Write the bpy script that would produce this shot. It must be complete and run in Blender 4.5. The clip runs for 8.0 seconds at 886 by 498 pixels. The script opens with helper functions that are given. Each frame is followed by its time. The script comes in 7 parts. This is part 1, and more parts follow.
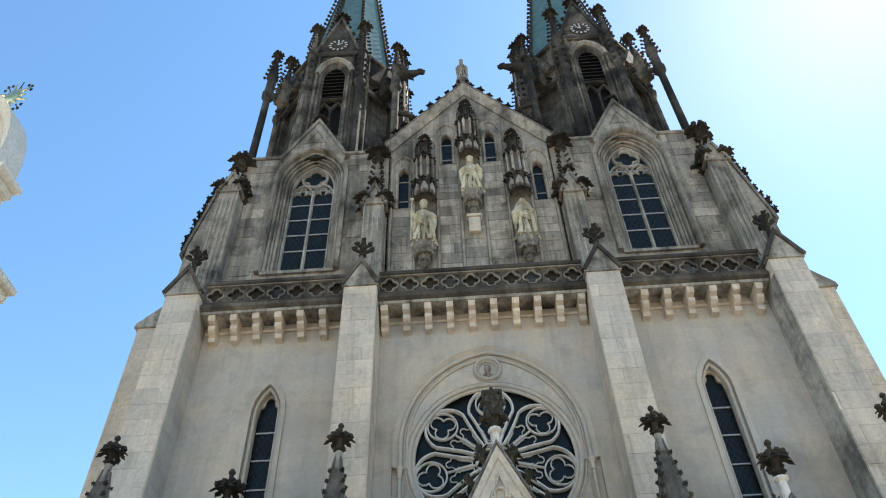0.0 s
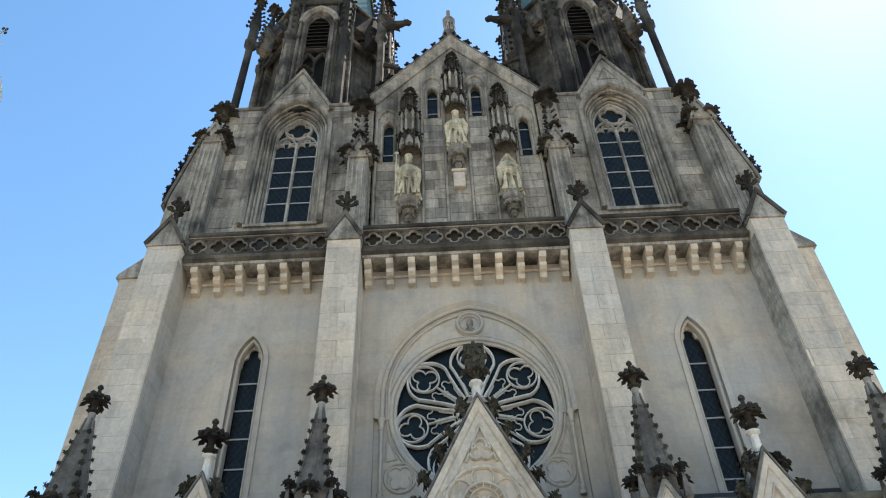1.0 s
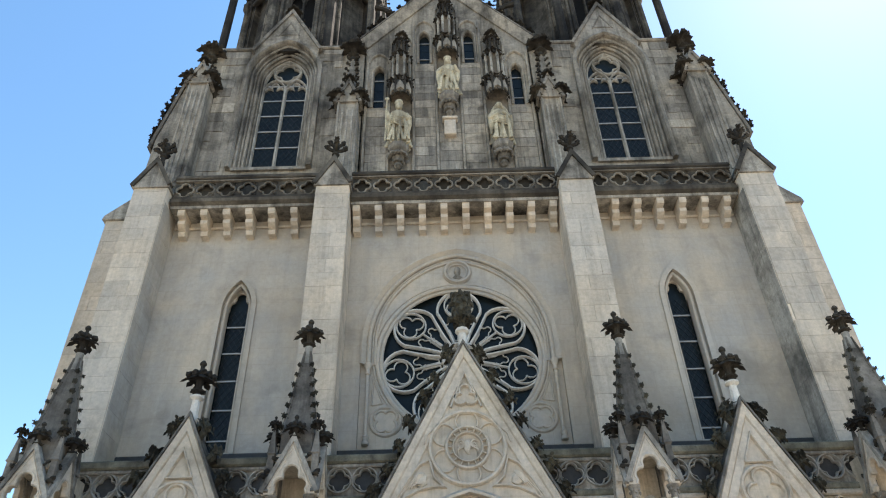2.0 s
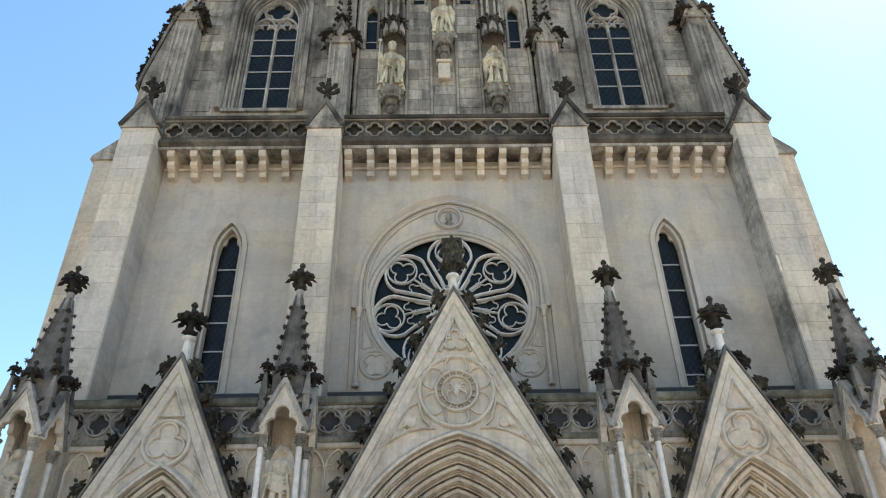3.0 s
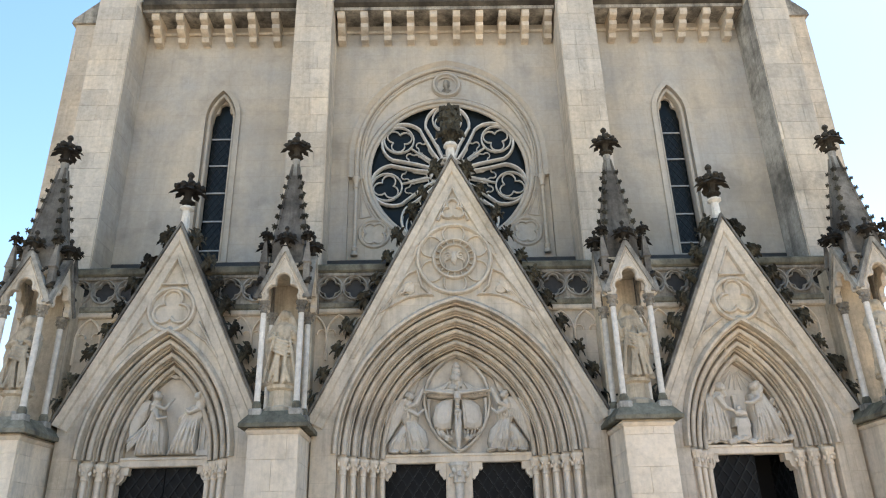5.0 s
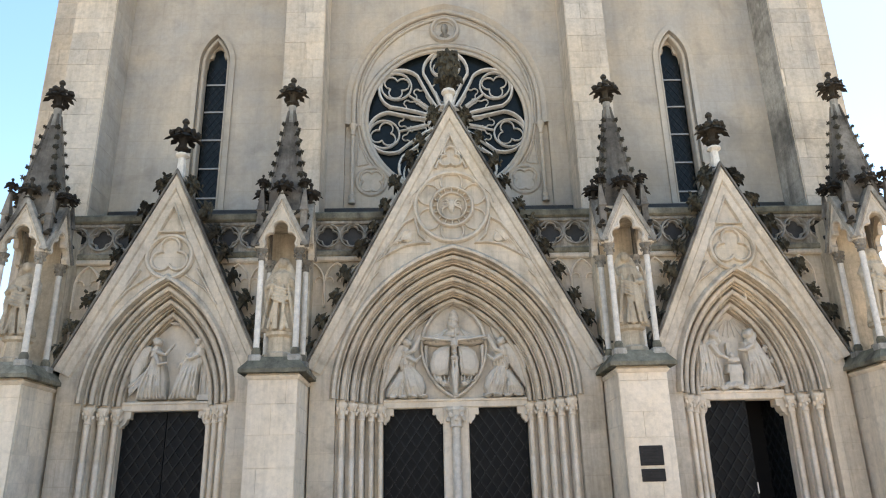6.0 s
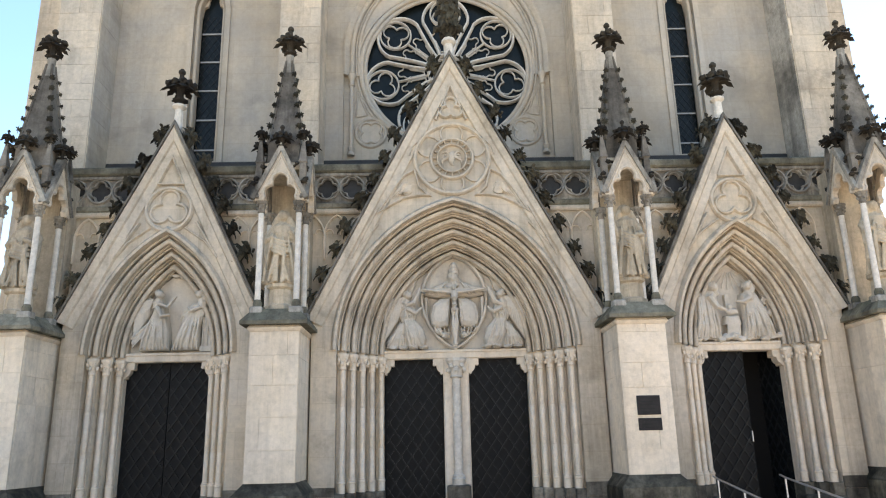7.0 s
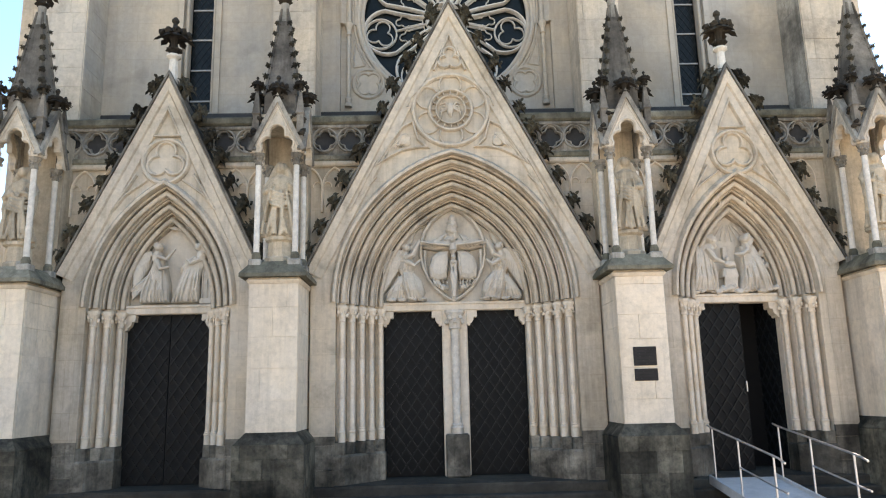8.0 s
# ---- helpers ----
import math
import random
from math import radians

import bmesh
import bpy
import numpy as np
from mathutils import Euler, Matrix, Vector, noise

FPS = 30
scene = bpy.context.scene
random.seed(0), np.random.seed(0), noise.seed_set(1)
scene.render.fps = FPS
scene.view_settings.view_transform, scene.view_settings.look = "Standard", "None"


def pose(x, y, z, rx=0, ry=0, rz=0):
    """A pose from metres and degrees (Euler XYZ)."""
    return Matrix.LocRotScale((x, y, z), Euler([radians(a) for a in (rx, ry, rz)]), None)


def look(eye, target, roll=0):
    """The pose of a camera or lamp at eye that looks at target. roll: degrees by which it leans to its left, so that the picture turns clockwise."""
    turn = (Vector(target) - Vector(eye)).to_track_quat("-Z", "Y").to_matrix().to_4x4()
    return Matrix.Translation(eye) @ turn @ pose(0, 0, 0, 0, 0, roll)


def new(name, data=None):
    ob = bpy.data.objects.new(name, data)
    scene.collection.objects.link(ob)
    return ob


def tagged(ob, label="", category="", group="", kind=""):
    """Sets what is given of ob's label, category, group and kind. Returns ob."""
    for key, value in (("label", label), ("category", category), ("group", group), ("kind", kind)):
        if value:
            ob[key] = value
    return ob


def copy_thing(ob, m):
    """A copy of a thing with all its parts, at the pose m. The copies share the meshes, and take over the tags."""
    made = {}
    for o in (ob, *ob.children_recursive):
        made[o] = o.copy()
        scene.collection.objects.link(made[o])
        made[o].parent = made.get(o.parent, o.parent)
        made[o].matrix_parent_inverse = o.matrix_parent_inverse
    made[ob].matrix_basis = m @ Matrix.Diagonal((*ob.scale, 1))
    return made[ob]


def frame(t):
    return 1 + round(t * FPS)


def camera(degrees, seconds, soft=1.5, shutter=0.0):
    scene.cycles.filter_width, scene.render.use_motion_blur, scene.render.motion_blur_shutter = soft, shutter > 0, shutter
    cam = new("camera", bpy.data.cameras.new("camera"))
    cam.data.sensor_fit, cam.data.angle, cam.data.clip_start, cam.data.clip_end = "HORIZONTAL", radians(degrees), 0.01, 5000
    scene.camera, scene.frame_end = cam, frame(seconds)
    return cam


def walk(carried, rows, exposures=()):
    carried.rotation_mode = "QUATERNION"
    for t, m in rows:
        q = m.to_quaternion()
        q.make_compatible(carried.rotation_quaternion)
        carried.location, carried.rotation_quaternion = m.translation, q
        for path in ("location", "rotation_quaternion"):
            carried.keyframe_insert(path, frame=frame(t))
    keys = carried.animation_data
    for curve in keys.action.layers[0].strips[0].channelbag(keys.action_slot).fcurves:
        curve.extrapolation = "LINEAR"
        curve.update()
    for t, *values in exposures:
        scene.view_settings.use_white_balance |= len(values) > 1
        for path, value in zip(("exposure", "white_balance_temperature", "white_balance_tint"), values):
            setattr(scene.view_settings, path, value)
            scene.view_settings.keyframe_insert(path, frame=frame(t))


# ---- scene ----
cam = camera(63.0, 8.0, soft=1.1)
# seconds, eye, yaw, pitch, roll
PATH = [
    (0.0, -0.505, -16.084, 2.221, 2.05, 45.18, 2.11),
    (0.5, -0.501, -16.083, 2.220, 1.01, 43.44, 2.52),
    (1.0, -0.505, -16.084, 2.209, 0.49, 41.58, 2.36),
    (1.5, -0.496, -16.081, 2.195, 0.04, 39.53, 2.11),
    (3.0, -0.524, -16.072, 2.208, -1.22, 33.17, 1.30),
    (3.5, -0.537, -16.059, 2.204, -1.30, 30.59, 1.29),
    (4.0, -0.525, -16.047, 2.207, -1.14, 27.60, 1.46),
    (4.5, -0.525, -16.030, 2.196, -1.13, 25.15, 1.47),
    (6.0, -0.518, -16.021, 2.192, -1.24, 18.86, 1.32),
    (6.5, -0.521, -16.012, 2.191, -1.21, 16.94, 1.24),
    (7.0, -0.517, -16.008, 2.197, -1.14, 15.09, 1.32),
    (7.5, -0.515, -16.000, 2.199, -1.13, 13.14, 1.21),
    (8.0, -0.517, -15.994, 2.193, -1.16, 11.36, 1.33),
]
EXPO = [(0.0, 1.07, 6750, 14), (1.5, 1.09, 6850, 15), (3.0, 1.23, 7050, 17), (4.5, 1.40, 7350, 19), (6.5, 1.56, 7700, 21), (8.0, 1.66, 7800, 21)]
walk(cam, [(t, pose(x, y, z, 90 + p, 0, w) @ pose(0, 0, 0, 0, 0, -r)) for t, x, y, z, w, p, r in PATH], exposures=EXPO)

# ---- light: a high sun just behind the west front, from the south ----
SUN_EL, SUN_ROT = radians(54), radians(51)
world = bpy.data.worlds.new("sky")
scene.world = world
world.use_nodes = True
wn = world.node_tree
sky = wn.nodes.new("ShaderNodeTexSky")
sky.sky_type, sky.sun_disc = "NISHITA", False
sky.sun_elevation, sky.sun_rotation = SUN_EL, SUN_ROT
sky.air_density, sky.dust_density, sky.ozone_density = 1.0, 0.14, 0.45
vivid = wn.nodes.new("ShaderNodeHueSaturation")
vivid.inputs["Hue"].default_value, vivid.inputs["Saturation"].default_value = 0.4915, 1.19
wn.links.new(sky.outputs[0], vivid.inputs["Color"])
wn.links.new(vivid.outputs[0], wn.nodes["Background"].inputs[0])
wn.nodes["Background"].inputs[1].default_value = 0.15
sun_data = bpy.data.lights.new("sun", "SUN")
sun_data.energy, sun_data.angle, sun_data.color = 4.5, radians(0.6), (1.0, 0.95, 0.87)
SUN_DIR = Vector((math.cos(SUN_EL) * math.sin(SUN_ROT), math.cos(SUN_EL) * math.cos(SUN_ROT), math.sin(SUN_EL)))
sun = new("sun", sun_data)
sun.matrix_world = look((0, 0, 60), Vector((0, 0, 60)) - SUN_DIR)


# ---- materials ----
def material(name, rough=0.85, metal=0.0):
    m = bpy.data.materials.new(name)
    m.use_nodes = True
    b = m.node_tree.nodes["Principled BSDF"]
    b.inputs["Roughness"].default_value, b.inputs["Metallic"].default_value = rough, metal
    b.inputs["Specular IOR Level"].default_value = 0.5 if metal > 0.5 else 0.15
    return m, m.node_tree, b


def noise_tex(nt, co, scale, detail=5, rough=0.6, dist=0.0):
    n = nt.nodes.new("ShaderNodeTexNoise")
    n.inputs["Scale"].default_value, n.inputs["Detail"].default_value = scale, detail
    n.inputs["Roughness"].default_value, n.inputs["Distortion"].default_value = rough, dist
    nt.links.new(co, n.inputs["Vector"])
    return n.outputs["Fac"]


def ramp(nt, fac, lo, hi, a=0.0, b=1.0):
    r = nt.nodes.new("ShaderNodeMapRange")
    r.inputs["From Min"].default_value, r.inputs["From Max"].default_value = lo, hi
    r.inputs["To Min"].default_value, r.inputs["To Max"].default_value = a, b
    nt.links.new(fac, r.inputs["Value"])
    return r.outputs["Result"]


def mix(nt, fac, a, b, kind="MIX"):
    m = nt.nodes.new("ShaderNodeMix")
    m.data_type, m.blend_type = "RGBA", kind
    for sock, v in ((m.inputs["Factor"], fac), (m.inputs["A"], a), (m.inputs["B"], b)):
        if isinstance(v, (int, float)):
            sock.default_value = v
        elif isinstance(v, tuple):
            sock.default_value = (*v, 1)
        else:
            nt.links.new(v, sock)
    return m.outputs["Result"]


def mul(nt, a, b):
    m = nt.nodes.new("ShaderNodeMath")
    m.operation = "MULTIPLY"
    for sock, v in zip(m.inputs, (a, b)):
        if isinstance(v, (int, float)):
            sock.default_value = v
        else:
            nt.links.new(v, sock)
    return m.outputs[0]


def stretch(nt, co, sx, sy, sz):
    m = nt.nodes.new("ShaderNodeMapping")
    m.inputs["Scale"].default_value = (sx, sy, sz)
    nt.links.new(co, m.inputs["Vector"])
    return m.outputs[0]


def stone(name, base, warm, soot, soot_at, soot_amount, joints=None, grain=0.5, streak=0.5, rnd=0.07, blotch=0.35, fine_amt=0.32, spot=0.5, joint_mix=0.75):
    """Weathered limestone: two tints, soot patches and rain streaks, a fine grain; joints: (course height, block length)."""
    m, nt, b = material(name, 0.88)
    geo = nt.nodes.new("ShaderNodeNewGeometry")
    co = geo.outputs["Position"]
    col = mix(nt, ramp(nt, noise_tex(nt, co, 0.55, 4), 0.35, 0.68), base, warm)
    fine = noise_tex(nt, co, 9.0, 8, 0.7)
    col = mix(nt, 1.0, col, mix(nt, ramp(nt, fine, 0.25, 0.75), (1 - fine_amt, 1 - fine_amt, 1 - fine_amt), (1 + fine_amt * 0.6, 1 + fine_amt * 0.6, 1 + fine_amt * 0.6)), "MULTIPLY")
    info = nt.nodes.new("ShaderNodeObjectInfo")
    col = mix(nt, 1.0, col, mix(nt, info.outputs["Random"], (1 - rnd, 1 - rnd, 1 - rnd), (1 + rnd, 1 + rnd * 0.95, 1 + rnd * 0.85)), "MULTIPLY")
    patch = ramp(nt, noise_tex(nt, co, 0.8, 6, 0.62, 0.4), soot_at, soot_at + 0.22)
    runs = ramp(nt, noise_tex(nt, stretch(nt, co, 2.2, 2.2, 0.16), 1.0, 5, 0.65), 0.46, 0.72, 0, streak)
    spots = ramp(nt, noise_tex(nt, co, 3.5, 6, 0.7), 0.5, 0.75, 0, spot)
    broad = ramp(nt, noise_tex(nt, co, 0.28, 5, 0.6, 0.6), 0.5, 0.7, 0, blotch)
    rims = ramp(nt, noise_tex(nt, stretch(nt, co, 5.0, 5.0, 0.35), 1.0, 6, 0.7), 0.52, 0.70, 0, streak * 0.7)
    flecks = ramp(nt, noise_tex(nt, co, 15.0, 5, 0.7), 0.52, 0.70, 0, spot * 0.4)
    for f in (patch, runs, spots, broad, rims, flecks):
        col = mix(nt, mul(nt, f, soot_amount), col, soot)
    height = noise_tex(nt, co, 11.0, 9, 0.75)
    bump = nt.nodes.new("ShaderNodeBump")
    bump.inputs["Strength"].default_value, bump.inputs["Distance"].default_value = grain, 0.035
    if joints:
        br = nt.nodes.new("ShaderNodeTexBrick")
        br.inputs["Scale"].default_value = 1.0
        br.inputs["Row Height"].default_value, br.inputs["Brick Width"].default_value = joints
        br.inputs["Mortar Size"].default_value, br.inputs["Mortar Smooth"].default_value = 0.008, 0.4
        br.inputs["Color1"].default_value, br.inputs["Color2"].default_value = (0.93, 0.925, 0.91, 1), (1.05, 1.05, 1.04, 1)
        br.inputs["Mortar"].default_value = (0.84, 0.825, 0.79, 1)
        sep, comb = nt.nodes.new("ShaderNodeSeparateXYZ"), nt.nodes.new("ShaderNodeCombineXYZ")
        nt.links.new(co, sep.inputs[0])
        nt.links.new(sep.outputs["X"], comb.inputs["X"])
        nt.links.new(sep.outputs["Z"], comb.inputs["Y"])
        nt.links.new(comb.outputs[0], br.inputs["Vector"])
        col = mix(nt, joint_mix, col, br.outputs["Color"], "MULTIPLY")
    nt.links.new(height, bump.inputs["Height"])
    nt.links.new(bump.outputs[0], b.inputs["Normal"])
    nt.links.new(col, b.inputs["Base Color"])
    return m


SOOT = (0.020, 0.018, 0.016)
M_WALL = stone("smooth_wall_stone", (0.43, 0.405, 0.365), (0.545, 0.455, 0.345), (0.17, 0.153, 0.128), 0.54, 0.52, (0.46, 1.05), streak=0.4, blotch=0.7, fine_amt=0.13, grain=0.3, spot=0.3, joint_mix=0.45)
M_PALE = stone("pale_limestone", (0.79, 0.695, 0.575), (0.82, 0.69, 0.525), (0.18, 0.153, 0.116), 0.58, 0.52, streak=0.55, fine_amt=0.14, grain=0.4, rnd=0.05)
M_ARCH = stone("stained_arch_stone", (0.63, 0.555, 0.455), (0.66, 0.55, 0.41), (0.12, 0.10, 0.075), 0.53, 0.58, streak=0.7, fine_amt=0.22, grain=0.45, rnd=0.05, spot=0.6)
M_PALEWALL = stone("pale_ashlar", (0.585, 0.52, 0.435), (0.66, 0.55, 0.41), (0.12, 0.105, 0.08), 0.53, 0.62, (0.5, 0.95), streak=0.7, fine_amt=0.15, grain=0.4, blotch=0.65, joint_mix=0.6, spot=0.35)
M_STREAK = stone("stained_pale_stone", (0.50, 0.47, 0.41), (0.43, 0.40, 0.34), (0.07, 0.063, 0.052), 0.47, 0.7, streak=1.0, blotch=0.6, spot=0.9)
M_TRACERY = stone("window_tracery_stone", (0.66, 0.635, 0.59), (0.60, 0.56, 0.49), (0.25, 0.22, 0.18), 0.58, 0.5, streak=0.5, grain=0.3, rnd=0.04)
M_GREY = stone("grey_limestone", (0.34, 0.31, 0.265), (0.42, 0.365, 0.285), SOOT, 0.49, 0.80, (0.42, 0.72), streak=0.95, blotch=0.6, joint_mix=0.9)
M_BLOCK = stone("ashlar_block", (0.56, 0.50, 0.42), (0.67, 0.55, 0.41), (0.11, 0.10, 0.085), 0.56, 0.5, streak=0.6, rnd=0.10, blotch=0.5, fine_amt=0.22)
M_DARKBLOCK = stone("weathered_block", (0.35, 0.32, 0.275), (0.44, 0.38, 0.295), SOOT, 0.49, 0.80, streak=0.95, rnd=0.36, blotch=0.6)
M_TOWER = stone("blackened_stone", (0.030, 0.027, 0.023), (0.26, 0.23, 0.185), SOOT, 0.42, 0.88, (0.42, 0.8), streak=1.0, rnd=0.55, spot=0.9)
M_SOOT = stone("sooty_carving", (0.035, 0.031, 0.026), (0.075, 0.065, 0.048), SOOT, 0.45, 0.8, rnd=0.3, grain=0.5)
M_LEAF = stone("lichened_leaf_carving", (0.030, 0.028, 0.020), (0.21, 0.19, 0.135), SOOT, 0.47, 0.75, rnd=0.3, grain=0.8, spot=1.0, fine_amt=0.7)
M_SPIRE = stone("sooty_spire_stone", (0.17, 0.152, 0.13), (0.38, 0.335, 0.27), SOOT, 0.47, 0.75, streak=0.9, rnd=0.15, spot=0.8)
M_CAPSTONE = stone("lichened_cap_stone", (0.15, 0.142, 0.10), (0.36, 0.325, 0.24), SOOT, 0.46, 0.78, rnd=0.15, spot=0.8)
# soot, and the shade of the statue niches put into the colour
M_NICHE = stone("soot_and_shade_niche_stone", (0.15, 0.13, 0.105), (0.22, 0.18, 0.13), SOOT, 0.5, 0.8)
M_BAL = stone("balustrade_stone", (0.038, 0.034, 0.029), (0.17, 0.15, 0.12), SOOT, 0.45, 0.85, rnd=0.3)
M_BALFACE = stone("weathered_balustrade_face", (0.20, 0.18, 0.15), (0.34, 0.30, 0.24), SOOT, 0.48, 0.8, rnd=0.3, spot=0.8)
M_PLINTH = stone("damp_plinth_stone", (0.036, 0.034, 0.025), (0.33, 0.30, 0.23), (0.006, 0.0057, 0.0047), 0.42, 0.82, rnd=0.45, blotch=0.85, spot=1.0, streak=0.85, fine_amt=0.5)
M_STATUE = stone("cream_statue_stone", (0.68, 0.60, 0.42), (0.58, 0.50, 0.35), (0.075, 0.064, 0.045), 0.50, 0.8, rnd=0.08, spot=0.7, fine_amt=0.3, streak=0.9)
M_SAINT = stone("porch_statue_stone", (0.70, 0.585, 0.425), (0.58, 0.485, 0.36), (0.10, 0.084, 0.06), 0.52, 0.72, rnd=0.08, spot=0.5, fine_amt=0.25, streak=0.8)
M_RELIEF = stone("relief_stone", (0.68, 0.62, 0.53), (0.64, 0.575, 0.48), (0.15, 0.132, 0.11), 0.55, 0.55, rnd=0.06, fine_amt=0.14, spot=0.35, grain=0.3)
M_STAIN = stone("stained_limestone", (0.40, 0.365, 0.305), (0.52, 0.465, 0.38), SOOT, 0.45, 0.85, streak=0.9, blotch=0.8, spot=0.7)
M_FOOT = stone("splash_stained_limestone", (0.12, 0.11, 0.088), (0.47, 0.42, 0.34), (0.010, 0.009, 0.0075), 0.44, 0.78, rnd=0.3, streak=0.85, blotch=0.85, spot=1.0, fine_amt=0.45)
M_STEP = stone("worn_step_stone", (0.045, 0.042, 0.036), (0.10, 0.092, 0.075), SOOT, 0.5, 0.6, rnd=0.1)
M_WHITE = stone("white_shaft_stone", (0.76, 0.71, 0.63), (0.70, 0.64, 0.54), (0.25, 0.22, 0.18), 0.68, 0.4, rnd=0.08)
M_PAVE = stone("granite_paving", (0.42, 0.395, 0.35), (0.46, 0.425, 0.365), (0.22, 0.20, 0.17), 0.6, 0.4, (0.5, 0.8))
M_CHAPEL = stone("cream_render", (0.76, 0.72, 0.62), (0.72, 0.66, 0.54), (0.42, 0.39, 0.33), 0.66, 0.3, rnd=0.05)


def plain(name, c1, c2, rough, metal=0.0, scale=6.0, bump=0.15):
    m, nt, b = material(name, rough, metal)
    geo = nt.nodes.new("ShaderNodeNewGeometry")
    co = geo.outputs["Position"]
    n1, n2 = noise_tex(nt, co, scale, 6, 0.65), noise_tex(nt, co, scale * 6, 5, 0.7)
    col = mix(nt, ramp(nt, n1, 0.3, 0.7), c1, c2)
    col = mix(nt, 1.0, col, mix(nt, n2, (0.75, 0.75, 0.75), (1.2, 1.2, 1.2)), "MULTIPLY")
    nt.links.new(col, b.inputs["Base Color"])
    nt.links.new(ramp(nt, n2, 0.2, 0.8, max(0.03, rough - 0.12), min(1, rough + 0.12)), b.inputs["Roughness"])
    bp = nt.nodes.new("ShaderNodeBump")
    bp.inputs["Strength"].default_value, bp.inputs["Distance"].default_value = bump, 0.01
    nt.links.new(n2, bp.inputs["Height"])
    nt.links.new(bp.outputs[0], b.inputs["Normal"])
    return m


M_IRON = plain("black_painted_iron", (0.007, 0.0075, 0.0075), (0.012, 0.012, 0.012), 0.62, 0.0)
M_STRAP = plain("iron_strap", (0.013, 0.015, 0.016), (0.022, 0.025, 0.026), 0.40, 0.3)
# backing behind openings: the unlit interior is put into a near-black colour
M_DARK = plain("unlit_interior_black", (0.008, 0.008, 0.008), (0.012, 0.011, 0.010), 0.9)
M_GLASS = plain("dark_leaded_glass", (0.007, 0.010, 0.011), (0.014, 0.019, 0.020), 0.22, 0.0, 3.0, 0.25)
M_LEAD = plain("lead_bar", (0.025, 0.028, 0.032), (0.04, 0.043, 0.047), 0.6, 0.3)
M_BAR = plain("pale_saddle_bar", (0.30, 0.31, 0.32), (0.42, 0.42, 0.41), 0.6)
M_COPPER = plain("green_copper", (0.045, 0.095, 0.070), (0.13, 0.195, 0.155), 0.33, 0.25, 2.2, 0.8)
M_LOUVRE = plain("weathered_louvre_wood", (0.035, 0.03, 0.026), (0.06, 0.052, 0.045), 0.85)
M_BRONZE = plain("dark_bronze_plaque", (0.018, 0.018, 0.020), (0.03, 0.03, 0.032), 0.35, 0.3)
M_STEEL = plain("galvanised_steel", (0.55, 0.56, 0.57), (0.68, 0.69, 0.70), 0.38, 0.9)
M_DECK = plain("aluminium_ramp_deck", (0.46, 0.465, 0.46), (0.58, 0.58, 0.57), 0.55, 0.15)
M_GILT = plain("gilded_metal", (0.85, 0.62, 0.25), (0.95, 0.75, 0.4), 0.25, 1.0)
M_CLOCK = plain("pale_clock_enamel", (0.36, 0.35, 0.32), (0.48, 0.46, 0.42), 0.5)
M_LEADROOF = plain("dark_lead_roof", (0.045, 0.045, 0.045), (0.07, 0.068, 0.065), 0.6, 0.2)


# ---- mesh tools ----
def mesh_of(bm, mat, smooth=False, name="mesh"):
    bmesh.ops.recalc_face_normals(bm, faces=bm.faces)
    me = bpy.data.meshes.new(name)
    bm.to_mesh(me)
    bm.free()
    me.materials.append(mat)
    if smooth:
        me.polygons.foreach_set("use_smooth", [True] * len(me.polygons))
        me.set_sharp_from_angle(angle=radians(38))
    return me


def thing(name, label, category, at=(0, 0, 0), group="", kind=""):
    ob = new(name)
    ob.location = at
    ob.empty_display_size = 0.2
    return tagged(ob, label, category, group, kind)


def part(name, bm, mat, parent, label="", smooth=False, m=None):
    """bm: a bmesh, or a mesh to be shared."""
    me = bm if isinstance(bm, bpy.types.Mesh) else mesh_of(bm, mat, smooth, name)
    ob = new(name, me)
    ob.parent = parent
    if m is not None:
        ob.matrix_basis = m
    return tagged(ob, label)


def box(bm, x0, x1, y0, y1, z0, z1):
    v = [bm.verts.new((x, y, z)) for z in (z0, z1) for x, y in ((x0, y0), (x1, y0), (x1, y1), (x0, y1))]
    for f in ((0, 3, 2, 1), (4, 5, 6, 7), (0, 1, 5, 4), (1, 2, 6, 5), (2, 3, 7, 6), (3, 0, 4, 7)):
        bm.faces.new([v[i] for i in f])
    return bm


def cube(x0, x1, y0, y1, z0, z1, bevel=0.0):
    bm = box(bmesh.new(), x0, x1, y0, y1, z0, z1)
    if bevel:
        bmesh.ops.bevel(bm, geom=bm.edges[:], offset=bevel, segments=1, affect="EDGES")
    return bm


def prism(bm, pts, y0, y1):
    """A solid from an outline of (x, z) points, from y0 to y1."""
    a, b = [bm.verts.new((x, y0, z)) for x, z in pts], [bm.verts.new((x, y1, z)) for x, z in pts]
    n = len(pts)
    bm.faces.new(a), bm.faces.new(b[::-1])
    for i in range(n):
        bm.faces.new((a[i], b[i], b[(i + 1) % n], a[(i + 1) % n]))
    return bm


def slab(outer, holes, y0, y1):
    """A wall of (x, z) outline with openings that go through it."""
    bm = bmesh.new()
    for y in (y0, y1):
        edges = []
        for loop in (outer, *holes):
            v = [bm.verts.new((x, y, z)) for x, z in loop]
            edges += [bm.edges.new((v[i], v[(i + 1) % len(v)])) for i in range(len(v))]
        bmesh.ops.triangle_fill(bm, use_beauty=True, use_dissolve=False, edges=edges)
    for loop in (outer, *holes):
        v = [[bm.verts.new((x, y, z)) for x, z in loop] for y in (y0, y1)]
        n = len(loop)
        for i in range(n):
            bm.faces.new((v[0][i], v[1][i], v[1][(i + 1) % n], v[0][(i + 1) % n]))
    bmesh.ops.remove_doubles(bm, verts=bm.verts, dist=1e-5)
    return bm


